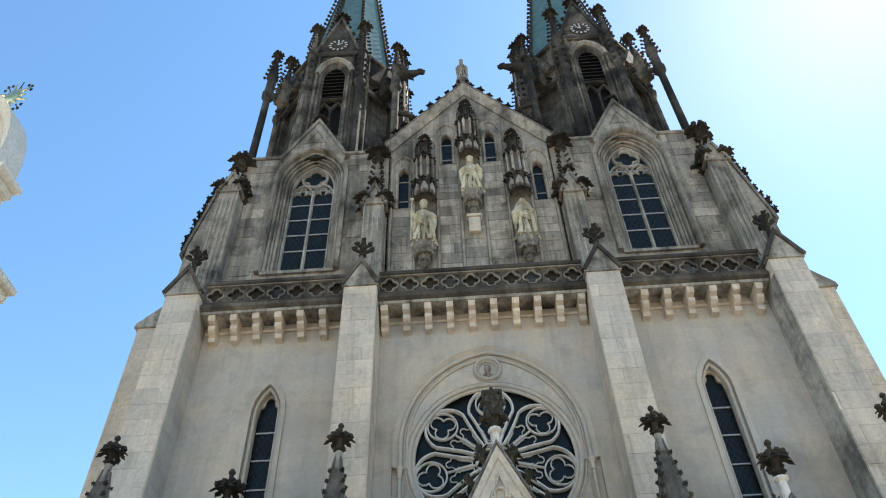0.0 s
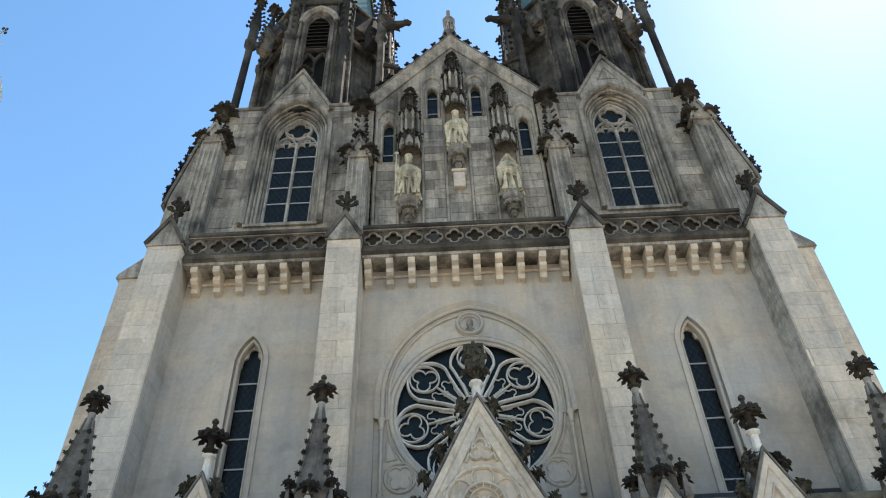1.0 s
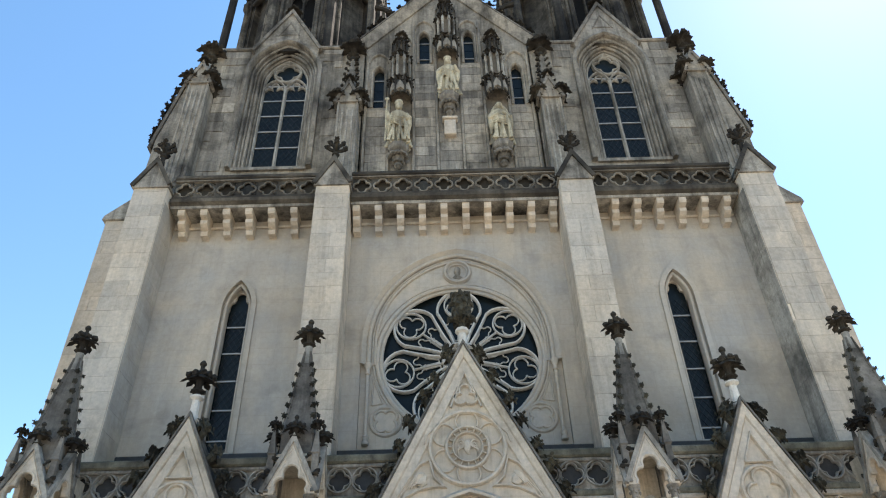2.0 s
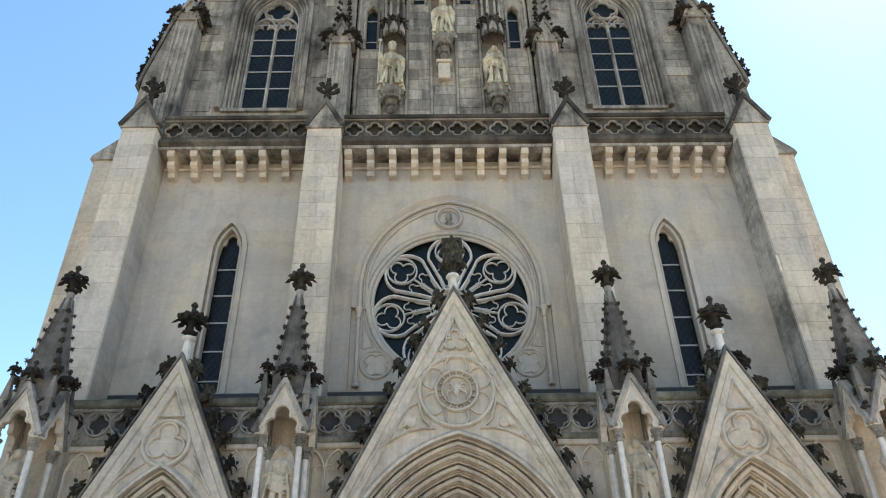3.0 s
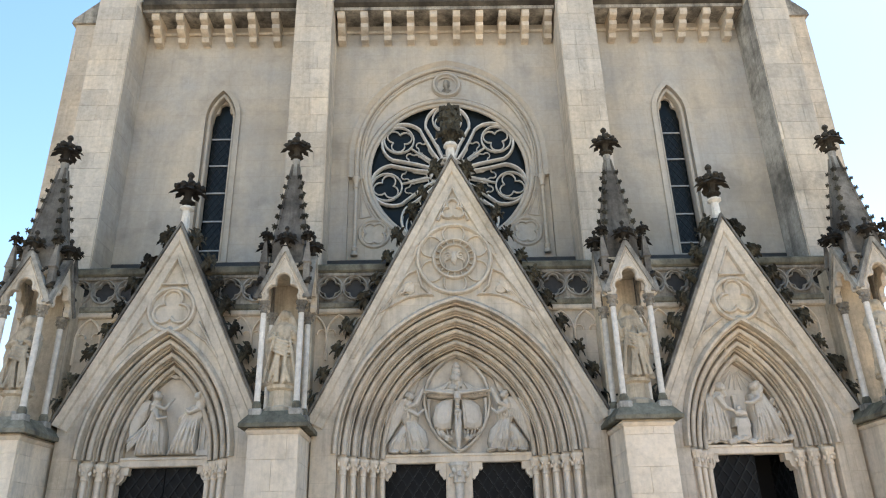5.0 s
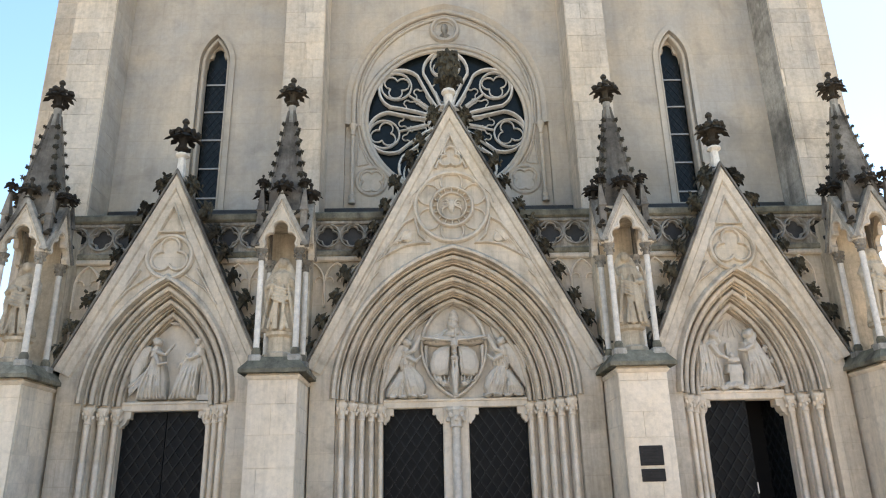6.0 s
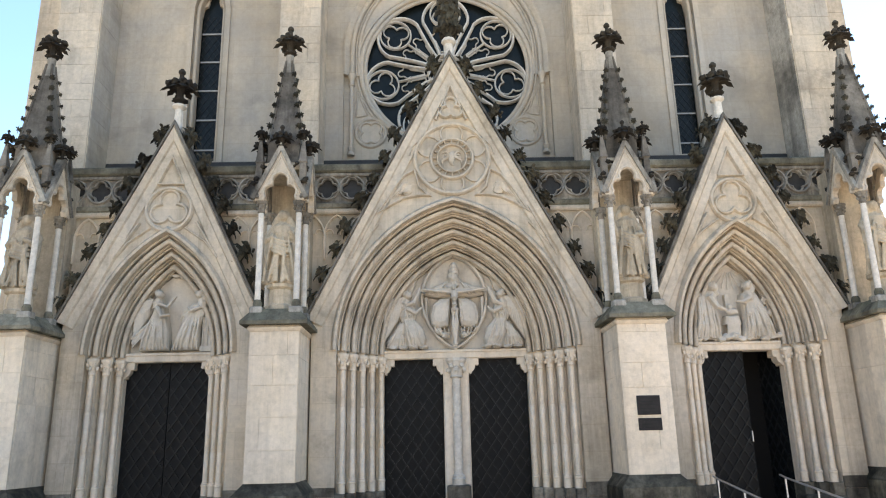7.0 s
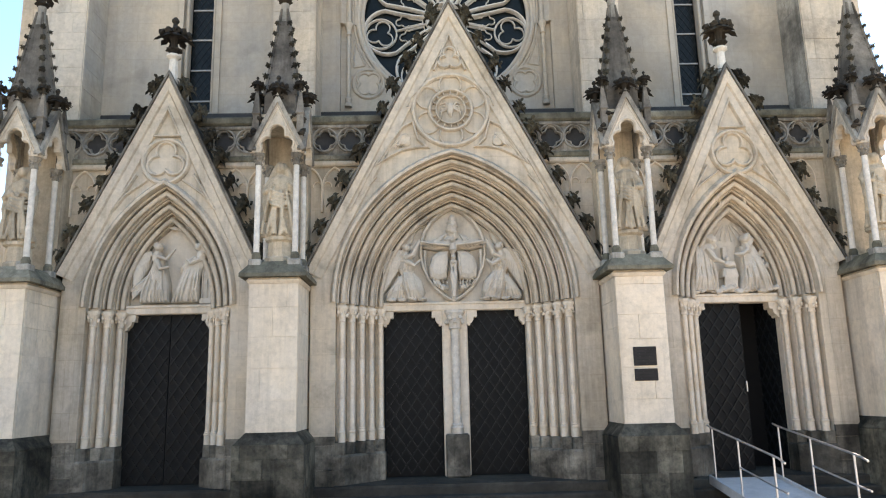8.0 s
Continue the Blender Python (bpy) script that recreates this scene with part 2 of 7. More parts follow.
def arc(cx, cz, r, a0, a1, n):
    return [(cx + r * math.cos(radians(a0 + (a1 - a0) * i / n)), cz + r * math.sin(radians(a0 + (a1 - a0) * i / n))) for i in range(n + 1)]


def pointed(cx, w, z0, apex, n=12):
    """A two-centred arch from the left springing over the apex to the right one."""
    h = apex - z0
    r = (h * h + w * w) / (2 * w)
    top = math.degrees(math.atan2(h, r - w))
    left = arc(cx - w + r, z0, r, 180, 180 - top, n)
    return left + [(2 * cx - x, z) for x, z in left[-2::-1]]


def pointed_in(cx, w, z0, apex, u, n=12):
    """The same arch moved outward by u (inward: minus), struck from the same two centres."""
    h = apex - z0
    r = (h * h + w * w) / (2 * w)
    return pointed(cx, w + u, z0, z0 + math.sqrt((r + u) ** 2 - (r - w) ** 2), n)


def opening_in(cx, w, zb, z0, apex, u, n=12):
    return [(cx - w - u, zb)] + pointed_in(cx, w, z0, apex, u, n) + [(cx + w + u, zb)]


def opening(cx, w, zb, z0, apex, n=12):
    return [(cx - w, zb)] + pointed(cx, w, z0, apex, n) + [(cx + w, zb)]


def sweep(bm, path, prof, closed=False):
    """A bar along a path in (x, z); the section is in (outward, y). Outward is to the left of the way."""
    n, rings = len(path), []
    for i, (x, z) in enumerate(path):
        a = Vector(path[i - 1] if i or closed else path[i])
        b = Vector(path[(i + 1) % n] if i < n - 1 or closed else path[i])
        p = Vector((x, z))
        d1, d2 = (p - a), (b - p)
        d1 = d1.normalized() if d1.length > 1e-7 else d2.normalized()
        d2 = d2.normalized() if d2.length > 1e-7 else d1
        n1, n2 = Vector((-d1.y, d1.x)), Vector((-d2.y, d2.x))
        mid = n1 + n2
        mid = mid.normalized() if mid.length > 0.2 else n1
        k = 1.0 / max(0.35, mid.dot(n1))
        rings.append([bm.verts.new((x + mid.x * u * k, y, z + mid.y * u * k)) for u, y in prof])
    m = len(prof)
    for i in range(n if closed else n - 1):
        r0, r1 = rings[i], rings[(i + 1) % n]
        for j in range(m):
            bm.faces.new((r0[j], r0[(j + 1) % m], r1[(j + 1) % m], r1[j]))
    if not closed:
        bm.faces.new(rings[0][::-1]), bm.faces.new(rings[-1])
    return bm


def rect(u0, u1, y0, y1):
    return [(u0, y0), (u1, y0), (u1, y1), (u0, y1)]


def roll(u, y, r, n=8):
    return [(u + r * math.cos(2 * math.pi * i / n), y + r * math.sin(2 * math.pi * i / n)) for i in range(n)]


def chamfer(u, y, w, d):
    """A moulded tracery bar: half width w, front at y, depth d."""
    return [(-w + u, y + d), (-w + u, y + d * 0.5), (-w * 0.4 + u, y), (w * 0.4 + u, y), (w + u, y + d * 0.5), (w + u, y + d)]


def lathe(bm, prof, n=12, at=(0, 0, 0), squash=1.0, turn=0.0):
    rings = []
    for r, z in prof:
        if r < 1e-4:
            rings.append([bm.verts.new((at[0], at[1], at[2] + z))])
        else:
            rings.append([bm.verts.new((at[0] + r * math.cos(turn + 2 * math.pi * i / n), at[1] + squash * r * math.sin(turn + 2 * math.pi * i / n), at[2] + z)) for i in range(n)])
    for a, b in zip(rings, rings[1:]):
        for i in range(n):
            j = (i + 1) % n
            f = [a[i % len(a)], a[j % len(a)], b[j % len(b)], b[i % len(b)]]
            f = [v for k, v in enumerate(f) if v not in f[:k]]
            if len(f) > 2:
                bm.faces.new(f)
    for r in (rings[0], rings[-1]):
        if len(r) > 2:
            bm.faces.new(r)
    return bm


def lump(bm, at, size, seed=0, rough=0.25, sub=1, freq=1.7):
    """A carved knob: a ball made uneven."""
    made = bmesh.ops.create_icosphere(bm, subdivisions=sub, radius=1.0)["verts"]
    for v in made:
        k = 1 + rough * noise.noise(v.co * freq + Vector((seed * 3.1, seed * 1.7, 0)))
        v.co = Vector(at) + Vector((v.co.x * size[0], v.co.y * size[1], v.co.z * size[2])) * k
    return bm


def tube(bm, pts, radii, n=8):
    """A tapered limb through points in space."""
    rings = []
    for i, p in enumerate(pts):
        p = Vector(p)
        d = (Vector(pts[min(i + 1, len(pts) - 1)]) - Vector(pts[max(i - 1, 0)])).normalized()
        q = d.to_track_quat("Z", "Y").to_matrix()
        rings.append([bm.verts.new(p + q @ Vector((radii[i] * math.cos(2 * math.pi * k / n), radii[i] * math.sin(2 * math.pi * k / n), 0))) for k in range(n)])
    for a, b in zip(rings, rings[1:]):
        for k in range(n):
            bm.faces.new((a[k], a[(k + 1) % n], b[(k + 1) % n], b[k]))
    bm.faces.new(rings[0][::-1]), bm.faces.new(rings[-1])
    return bm


# ---- shared carvings ----
def fused(me, voxel, smooth=True):
    """One closed carved surface out of overlapping shapes."""
    ob = new("carving", me)
    mod = ob.modifiers.new("fuse", "REMESH")
    mod.mode, mod.voxel_size, mod.use_smooth_shade = "VOXEL", voxel, smooth
    made = bpy.data.meshes.new_from_object(ob.evaluated_get(bpy.context.evaluated_depsgraph_get()))
    bpy.data.objects.remove(ob)
    bpy.data.meshes.remove(me)
    return made


def leaf_blade(bm, root, way, side, length, width, curl):
    """One curled stone leaf: a ridged blade of three pairs of lobes, thick along its spine."""
    root, way, side = Vector(root), Vector(way).normalized(), Vector(side).normalized()
    up = way.cross(side).normalized()
    spine, edges = [], []
    for k in range(7):
        u = k / 6
        c = root + way * length * u + up * (curl * length * (u * u - 0.25 * u)) * 1.6
        w = width * (0.35 + 1.1 * math.sin(math.pi * min(1, u * 0.85 + 0.12))) * (1.0 if k % 2 else 0.55) * (0.35 if k == 6 else 1)
        spine.append((bm.verts.new(c + up * 0.035), bm.verts.new(c - up * 0.06)))
        edges.append([bm.verts.new(c + side * q * w - up * 0.03) for q in (-1, 1)])
    for k in range(6):
        (t0, b0), (t1, b1) = spine[k], spine[k + 1]
        for q in (0, 1):
            e0, e1 = edges[k][q], edges[k + 1][q]
            bm.faces.new((t0, e0, e1, t1)), bm.faces.new((b0, b1, e1, e0))


def crocket_mesh(seed, mat):
    """A leaf crocket: a stout root and jagged leaves that spread and curl back round a knot."""
    rg = random.Random(seed)
    bm = bmesh.new()
    tube(bm, [(-0.18, 0, -0.12), (0.12, 0, -0.05), (0.36, 0, 0.06), (0.55, 0, 0.16)], [0.25, 0.18, 0.17, 0.16], 7)
    lump(bm, (0.58, 0, 0.18), (0.20, 0.21, 0.20), seed, 0.8, 2, 3.6)
    for k in range(11):
        a = 2 * math.pi * k / 11 + rg.uniform(-0.25, 0.25)
        c, q = math.cos(a), math.sin(a)
        lean = (0.75, 0.25, 1.2)[k % 3]
        leaf_blade(bm, (0.34 + 0.10 * (k % 3), 0.08 * c, 0.12 + 0.08 * q), (lean, c, q), (0, -q, c), rg.uniform(0.28, 0.38), rg.uniform(0.12, 0.17), rg.uniform(-0.8, -0.4))
    for k in range(7):
        a = 2 * math.pi * k / 7 + seed
        lump(bm, (rg.uniform(0.55, 0.82), 0.24 * math.cos(a), 0.18 + 0.24 * math.sin(a)), (0.095, 0.095, 0.085), seed + k, 0.9, 1, 3.0)
    return mesh_of(bm, mat, False, "crocket")


CROCKETS = [crocket_mesh(s, M_SOOT) for s in (1, 5, 11)]
LEAF_CROCKETS = [crocket_mesh(s, M_LEAF) for s in (2, 6, 13)]


def small_crocket_mesh():
    bm = bmesh.new()
    tube(bm, [(-0.1, 0, 0), (0.5, 0, 0.1)], [0.2, 0.16], 5)
    lump(bm, (0.7, 0, 0.25), (0.34, 0.36, 0.3), 3, 0.5)
    return mesh_of(bm, M_SOOT, False, "small_crocket")


SMALL_CROCKET = small_crocket_mesh()
crng = random.Random(4)


def crocket(parent, x, y, z, deg, size, small=False, yaw=0.0, leaf=False):
    """deg: the way it grows, in the facade's plane, 0 to the right and 90 up."""
    me = SMALL_CROCKET if small else crng.choice(LEAF_CROCKETS if leaf else CROCKETS)
    k = size * crng.uniform(0.86, 1.14)
    flip = -1 if 90 < deg < 270 and not small else 1
    m = Matrix.Translation((x, y, z)) @ pose(0, 0, 0, 0, 0, yaw) @ pose(0, 0, 0, 0, -deg + crng.uniform(-12, 12), 0) @ Matrix.Diagonal((k, k, k * flip, 1)) @ pose(0, 0, 0, crng.uniform(-20, 20), 0, 0)
    return part("crocket", me, None, parent, m=m)


def finial_mesh(h, seed=0, mat=None):
    """A stone flower: a slim stem with a collar, leaves that spread and droop crosswise, and a bud."""
    bm = bmesh.new()
    lathe(bm, [(0.085, 0), (0.075, 0.12), (0.16, 0.16), (0.17, 0.19), (0.08, 0.23), (0.075, 0.32), (0.10, 0.46), (0.14, 0.55), (0.11, 0.68), (0.055, 0.76), (0.05, 0.86), (0.085, 0.89), (0.085, 0.94), (0.04, 1.0), (0, 1.0)], 8)
    for k in range(8):
        a = math.pi / 4 * k
        c, q = math.cos(a), math.sin(a)
        far = 0.30 if k % 2 == 0 else 0.24
        leaf_blade(bm, (0.06 * c, 0.06 * q, 0.50), (c, q, 0.55), (-q, c, 0), far * 0.92, 0.11, -0.85)
        lump(bm, (far * 0.92 * c, far * 0.92 * q, 0.58), (0.095, 0.095, 0.075), seed + k, 0.8, 2, 3.2)
        lump(bm, (0.16 * math.cos(a + 0.4), 0.16 * math.sin(a + 0.4), 0.175), (0.04, 0.04, 0.03), seed + k + 30, 0.9, 1, 3.0)
    bmesh.ops.scale(bm, vec=(h, h, h), verts=bm.verts)
    return mesh_of(bm, mat or M_SOOT, False, "finial")


def leafy_finial_mesh(h):
    """The great finial of the middle gable: two tiers of leaves on a short pale stem."""
    bm = bmesh.new()
    lathe(bm, [(0.06, 0.18), (0.09, 0.25), (0.07, 0.45), (0.14, 0.62), (0.17, 0.98), (0.12, 1.0)], 8)
    for tier, (z, far, size) in enumerate(((0.52, 0.20, 0.10), (0.66, 0.13, 0.09), (0.80, 0.16, 0.085), (0.94, 0.14, 0.085))):
        for k in range(6):
            a = math.pi / 3 * k + tier * 0.5
            tube(bm, [(0.06 * math.cos(a), 0.06 * math.sin(a), z - 0.06), (far * 0.9 * math.cos(a), far * 0.9 * math.sin(a), z + 0.03), ((far + 0.08) * math.cos(a), (far + 0.08) * math.sin(a), z + 0.01), ((far + 0.11) * math.cos(a), (far + 0.11) * math.sin(a), z - 0.06)], [0.04, 0.05, 0.05, 0.015], 5)
            lump(bm, (far * math.cos(a), far * math.sin(a), z + 0.03 * math.sin(3 * k + tier)), (size * 0.8, size * 0.8, size * 0.5), k + 7 * tier, 1.0, 2, 3.4)
    bmesh.ops.scale(bm, vec=(h, h, h), verts=bm.verts)
    return mesh_of(bm, M_LEAF, False, "finial")


FINIAL = finial_mesh(1.0)


def bud_finial_mesh():
    """A slim pale stem that ends in an open bud of upturned leaves."""
    bm = bmesh.new()
    lathe(bm, [(0.09, 0), (0.07, 0.30), (0.12, 0.34), (0.12, 0.38), (0.07, 0.42), (0.08, 0.55), (0.12, 0.70), (0.09, 0.90), (0.0, 0.98)], 8)
    for k in range(4):
        a = math.pi / 2 * k
        c, s = math.cos(a), math.sin(a)
        for z, far, r in ((0.50, 0.24, 0.055), (0.72, 0.18, 0.05)):
            tube(bm, [(0.05 * c, 0.05 * s, z), (far * 0.8 * c, far * 0.8 * s, z + 0.06), (far * 1.15 * c, far * 1.15 * s, z + 0.17), (far * 0.95 * c, far * 0.95 * s, z + 0.24)], [r, r * 1.1, r, 0.015], 6)
            lump(bm, (far * 1.15 * c, far * 1.15 * s, z + 0.15), (r * 1.5, r * 1.5, r * 1.2), k, 0.9, 2, 3.2)
    return mesh_of(bm, M_SOOT, False, "bud_finial")


BUD = bud_finial_mesh()


def finial(parent, x, y, z, h, me=None):
    return part("finial", me or FINIAL, None, parent, m=Matrix.Translation((x, y, z)) @ Matrix.Scale(h, 4) @ pose(0, 0, 0, 0, 0, 45 * crng.random()))


def statue_mesh(h, seed, mat, hat="mitre", arm=0):
    """A standing robed figure as one plain carved mesh, h high, looking towards -y."""
    rg = random.Random(seed)
    bm = bmesh.new()
    n, prof = 64, [(0.0, .150, .115), (.03, .158, .12), (.12, .142, .108), (.26, .130, .10), (.42, .122, .094), (.55, .112, .088), (.63, .118, .088), (.70, .128, .09), (.755, .122, .085), (.79, .08, .065), (.81, .046, .046), (.85, .042, .042)]
    ph = rg.uniform(0, 6)
    rings = []
    for z, rx, ry in prof:
        fold = 0.24 * max(0, 1 - z / 0.74)
        ring = []
        for i in range(n):
            a = 2 * math.pi * i / n
            k = 1 + fold * math.sin(8 * a + ph + 2.5 * z) + 0.7 * fold * math.sin(13 * a - ph + 6 * z)
            ring.append(bm.verts.new((rx * k * math.cos(a) + 0.015 * math.sin(5 * z + ph), ry * k * math.sin(a), z)))
        rings.append(ring)
    for a, b in zip(rings, rings[1:]):
        for i in range(n):
            bm.faces.new((a[i], a[(i + 1) % n], b[(i + 1) % n], b[i]))
    bm.faces.new(rings[0]), bm.faces.new(rings[-1])
    # a plain head, leaning a little forward, with beard or veil as one mass
    lump(bm, (0, -0.03, .905), (.056, .064, .075), seed, 0.08, 2)
    if hat == "mitre":
        lump(bm, (0, -0.07, .855), (.038, .03, .05), seed + 1, 0.3)
        lathe(bm, [(.056, .945), (.068, .99), (.05, 1.05), (0, 1.10)], 10, (0, -0.03, 0), squash=0.75)
    elif hat == "crown":
        lump(bm, (0, 0.0, .895), (.068, .06, .085), seed + 1, 0.4)
        lathe(bm, [(.058, .955), (.068, 1.0), (.06, 1.0), (.05, .97)], 10, (0, -0.03, 0))
    else:
        lump(bm, (0, 0.01, .905), (.078, .07, .088), seed + 3, 0.15, 2)
        for s in (-1, 1):
            tube(bm, [(.055 * s, 0, .90), (.09 * s, 0, .80), (.115 * s, .01, .70)], [.035, .04, .03], 6)
    ends = [(-.09, -.12, .60), (.11, -.13, .66)] if arm == 0 else [(-.17, -.11, .72), (.08, -.13, .55)] if arm == 1 else [(-.04, -.14, .60), (.05, -.14, .62)]
    for s, end in zip((-1, 1), ends):
        tube(bm, [(.10 * s, 0, .745), (.145 * s, -.01, .65), (.145 * s, -.06, .56), end], [.042, .048, .05, .026], 8)
        lump(bm, end, (.027, .027, .03), seed + 5, 0.2)
        tube(bm, [(.14 * s, -.03, .60), (.145 * s, -.05, .42), (.15 * s, -.04, .20)], [.05, .045, .02], 7)
    # falling folds of the cloak
    for k in range(8):
        x = -.125 + .036 * k + rg.uniform(-.010, .010)
        top = rg.uniform(.46, .70)
        tube(bm, [(x * .6, -.10, top), (x * .8 + .03 * math.sin(k * 2.0 + ph), -.135, top * .6), (x * 1.25 + rg.uniform(-.02, .02), -.14, .02)], [.010, .015 + .006 * (k % 2), .019], 6)
    # a mantle thrown across the hips, its hem falling at one side
    for k in range(5):
        z = .60 - .045 * k
        tube(bm, [(-.14, -.03, z + .05), (-.05, -.135 - .008 * k, z - .03), (.06, -.13, z - .07), (.13, -.06, z - .06)], [.012, .017, .016, .010], 6)
    tube(bm, [(-.12, -.06, .66), (-.02, -.125, .50), (.11, -.10, .40)], [.02, .028, .018], 6)
    if arm == 1:
        tube(bm, [(-.18, -.12, .02), (-.17, -.12, .98)], [.012, .012], 6)
        lump(bm, (-.17, -.12, 1.0), (.04, .015, .045), 2, 0.2)
    bmesh.ops.scale(bm, vec=(h / 1.02, h / 1.02, h / 1.02), verts=bm.verts)
    return fused(mesh_of(bm, mat, True, "statue"), 0.013)


def foil(cx, cz, r, lobes, turn=90.0, n=8):
    """The outline of a trefoil or quatrefoil within a circle of radius r, its lobes meeting in sharp cusps."""
    d = lr = r * 0.5
    half = math.pi / lobes
    reach = d * math.cos(half) + math.sqrt(max(0.0, lr * lr - (d * math.sin(half)) ** 2))
    span = math.degrees(math.atan2(reach * math.sin(half), reach * math.cos(half) - d))
    pts = []
    for k in range(lobes):
        a = turn + 360.0 / lobes * k
        pts += arc(cx + d * math.cos(radians(a)), cz + d * math.sin(radians(a)), lr, a - span, a + span, n)[:-1]
    return pts


def ring(cx, cz, r, n=24):
    return arc(cx, cz, r, 0, 360, n)[:-1]


# ---- ground and steps ----
SILL = 0.55
g = bmesh.new()
bmesh.ops.create_grid(g, x_segments=40, y_segments=40, size=2500)
part_ground = new("ground", mesh_of(g, M_PAVE, False, "ground"))
tagged(part_ground, "pale granite paving of the cathedral square", "ground", kind="structure")
steps = thing("steps", "low worn stone steps along the foot of the porch", "steps", kind="structure")
for k in range(3):
    z1 = SILL - 0.02 - 0.16 * k
    part("step", cube(-9.6 - 0.32 * k, 9.6 + 0.32 * k, -1.92 - 0.34 * k, -1.0, z1 - 0.30, z1, 0.02), M_STEP, steps)

# ---- the west wall behind the porch ----
LAN_X, LAN_W, LAN_B, LAN_S, LAN_A = 5.88, 0.385, 8.72, 12.75, 13.62
wall = thing("wall_west", "smooth pale ashlar west wall of the church between its buttresses", "wall", kind="structure")
holes = [opening(s * LAN_X, LAN_W, LAN_B, LAN_S, LAN_A) for s in (-1, 1)]
ARCH_W, ARCH_S, ARCH_A = 2.53, 11.60, 14.53
holes.append(opening(0, ARCH_W, 8.75, ARCH_S, ARCH_A, 20))
part("wall", slab([(-9.2, 0.0), (9.2, 0.0), (9.2, 16.0), (-9.2, 16.0)], holes, 0.0, 0.9), M_WALL, wall)

# ---- lancet windows ----
def glass_grid(bm, x0, x1, z0, z1, y, pitch=0.16, r=0.006, slope=1.5, ways=(-1, 1)):
    """Lead cames in a diamond net, cut to a rectangle."""
    w, h = x1 - x0, z1 - z0
    for s in ways:
        k = -h / slope
        while k < w + h / slope:
            a, b = (k, 0.0), (k + s * h / slope, h)
            t0, t1 = 0.0, 1.0
            dx = b[0] - a[0]
            if abs(dx) > 1e-9:
                lo, hi = sorted(((0 - a[0]) / dx, (w - a[0]) / dx))
                t0, t1 = max(t0, lo), min(t1, hi)
            if t1 - t0 > 0.002:
                p, q = [(x0 + a[0] + dx * t, z0 + h * t) for t in (t0, t1)]
                sweep(bm, [p, q], rect(-r, r, y - r, y + r))
            k += pitch
    return bm


def lancet(cx):
    t = thing("lancet_window", "tall narrow pointed window with dark leaded glass and pale saddle bars", "window", group="lancet windows", kind="structure")
    bm = bmesh.new()
    path = opening(cx, LAN_W, LAN_B, LAN_S, LAN_A)
    sweep(bm, path, rect(0.0, 0.13, -0.045, 0.02))
    sweep(bm, opening_in(cx, LAN_W, LAN_B, LAN_S, LAN_A, -0.10), rect(0.0, 0.10, 0.10, 0.30))
    sweep(bm, opening_in(cx, LAN_W, LAN_B, LAN_S, LAN_A, -0.06), roll(0, 0.09, 0.045))
    part("window_frame", bm, M_WALL, t, "moulded stone surround")
    w = LAN_W - 0.11
    bm = bmesh.new()
    head = [(cx - w, LAN_S + 0.05)] + arc(cx - w * 0.55, LAN_S + 0.22, w * 0.45, 200, 90, 5) + arc(cx, LAN_S + 0.5, 0.13, 200, -20, 8) + arc(cx + w * 0.55, LAN_S + 0.22, w * 0.45, 90, -20, 5) + [(cx + w, LAN_S + 0.05)]
    outer = opening(cx, w, LAN_S + 0.05, LAN_S + 0.06, LAN_A - 0.08)
    bm = slab([(x, z) for x, z in outer[1:-1]][::-1] + head[1:-1], [], 0.26, 0.34)
    part("cusped_head", bm, M_WALL, t)
    levels = [LAN_B] + [9.18 + 0.79 * k for k in range(5)] + [LAN_S + 0.80]
    for k, (z0, z1) in enumerate(zip(levels, levels[1:])):
        part("pane", cube(cx - w, cx + w, 0.36, 0.37, z0 + 0.02, z1 - 0.02), M_GLASS, t)
        if k:
            part("saddle_bar", cube(cx - w, cx + w, 0.32, 0.35, z0 - 0.018, z0 + 0.018), M_BAR, t)
    part("lead_net", glass_grid(bmesh.new(), cx - w, cx + w, LAN_B, LAN_S + 0.1, 0.352), M_LEAD, t)
    # black sheet standing in for the unlit room
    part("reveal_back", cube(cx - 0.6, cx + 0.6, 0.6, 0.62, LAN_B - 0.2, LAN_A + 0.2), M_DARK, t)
    part("window_sill", slab([(cx - 0.42, LAN_B - 0.10), (cx + 0.42, LAN_B - 0.10), (cx + 0.42, LAN_B + 0.02), (cx - 0.42, LAN_B + 0.02)], [], -0.06, 0.36), M_WALL, t)


for s in (-1, 1):
    lancet(s * LAN_X)

# ---- rose window in its great pointed arch ----
rose = thing("rose_window", "large round rose window with pale stone tracery and dark glass", "window", kind="structure")
RC, RR = 11.18, 2.07
bm = bmesh.new()
path = pointed(0, ARCH_W, ARCH_S, ARCH_A, 24)
def inward(u):
    p = pointed_in(0, ARCH_W, ARCH_S, ARCH_A, u, 24)
    return [(p[0][0], 10.98)] + p + [(p[-1][0], 10.98)]


sweep(bm, inward(-0.15), [(0.17, 0.02), (0.17, -0.03), (0.12, -0.04), (0.0, 0.06), (0.0, 0.3), (0.15, 0.3)])
for u, y, r in ((-0.20, 0.06, 0.058), (-0.29, 0.11, 0.025), (-0.36, 0.11, 0.04)):
    sweep(bm, inward(u), roll(0, y, r))
sweep(bm, inward(-0.40), rect(0, 0.26, 0.12, 0.3))
part("hood_mould", bm, M_WALL, rose, smooth=True)
plate = [(-ARCH_W - 0.01, 8.70)] + pointed(0, ARCH_W + 0.01, ARCH_S, ARCH_A + 0.01, 24) + [(ARCH_W + 0.01, 8.70)]
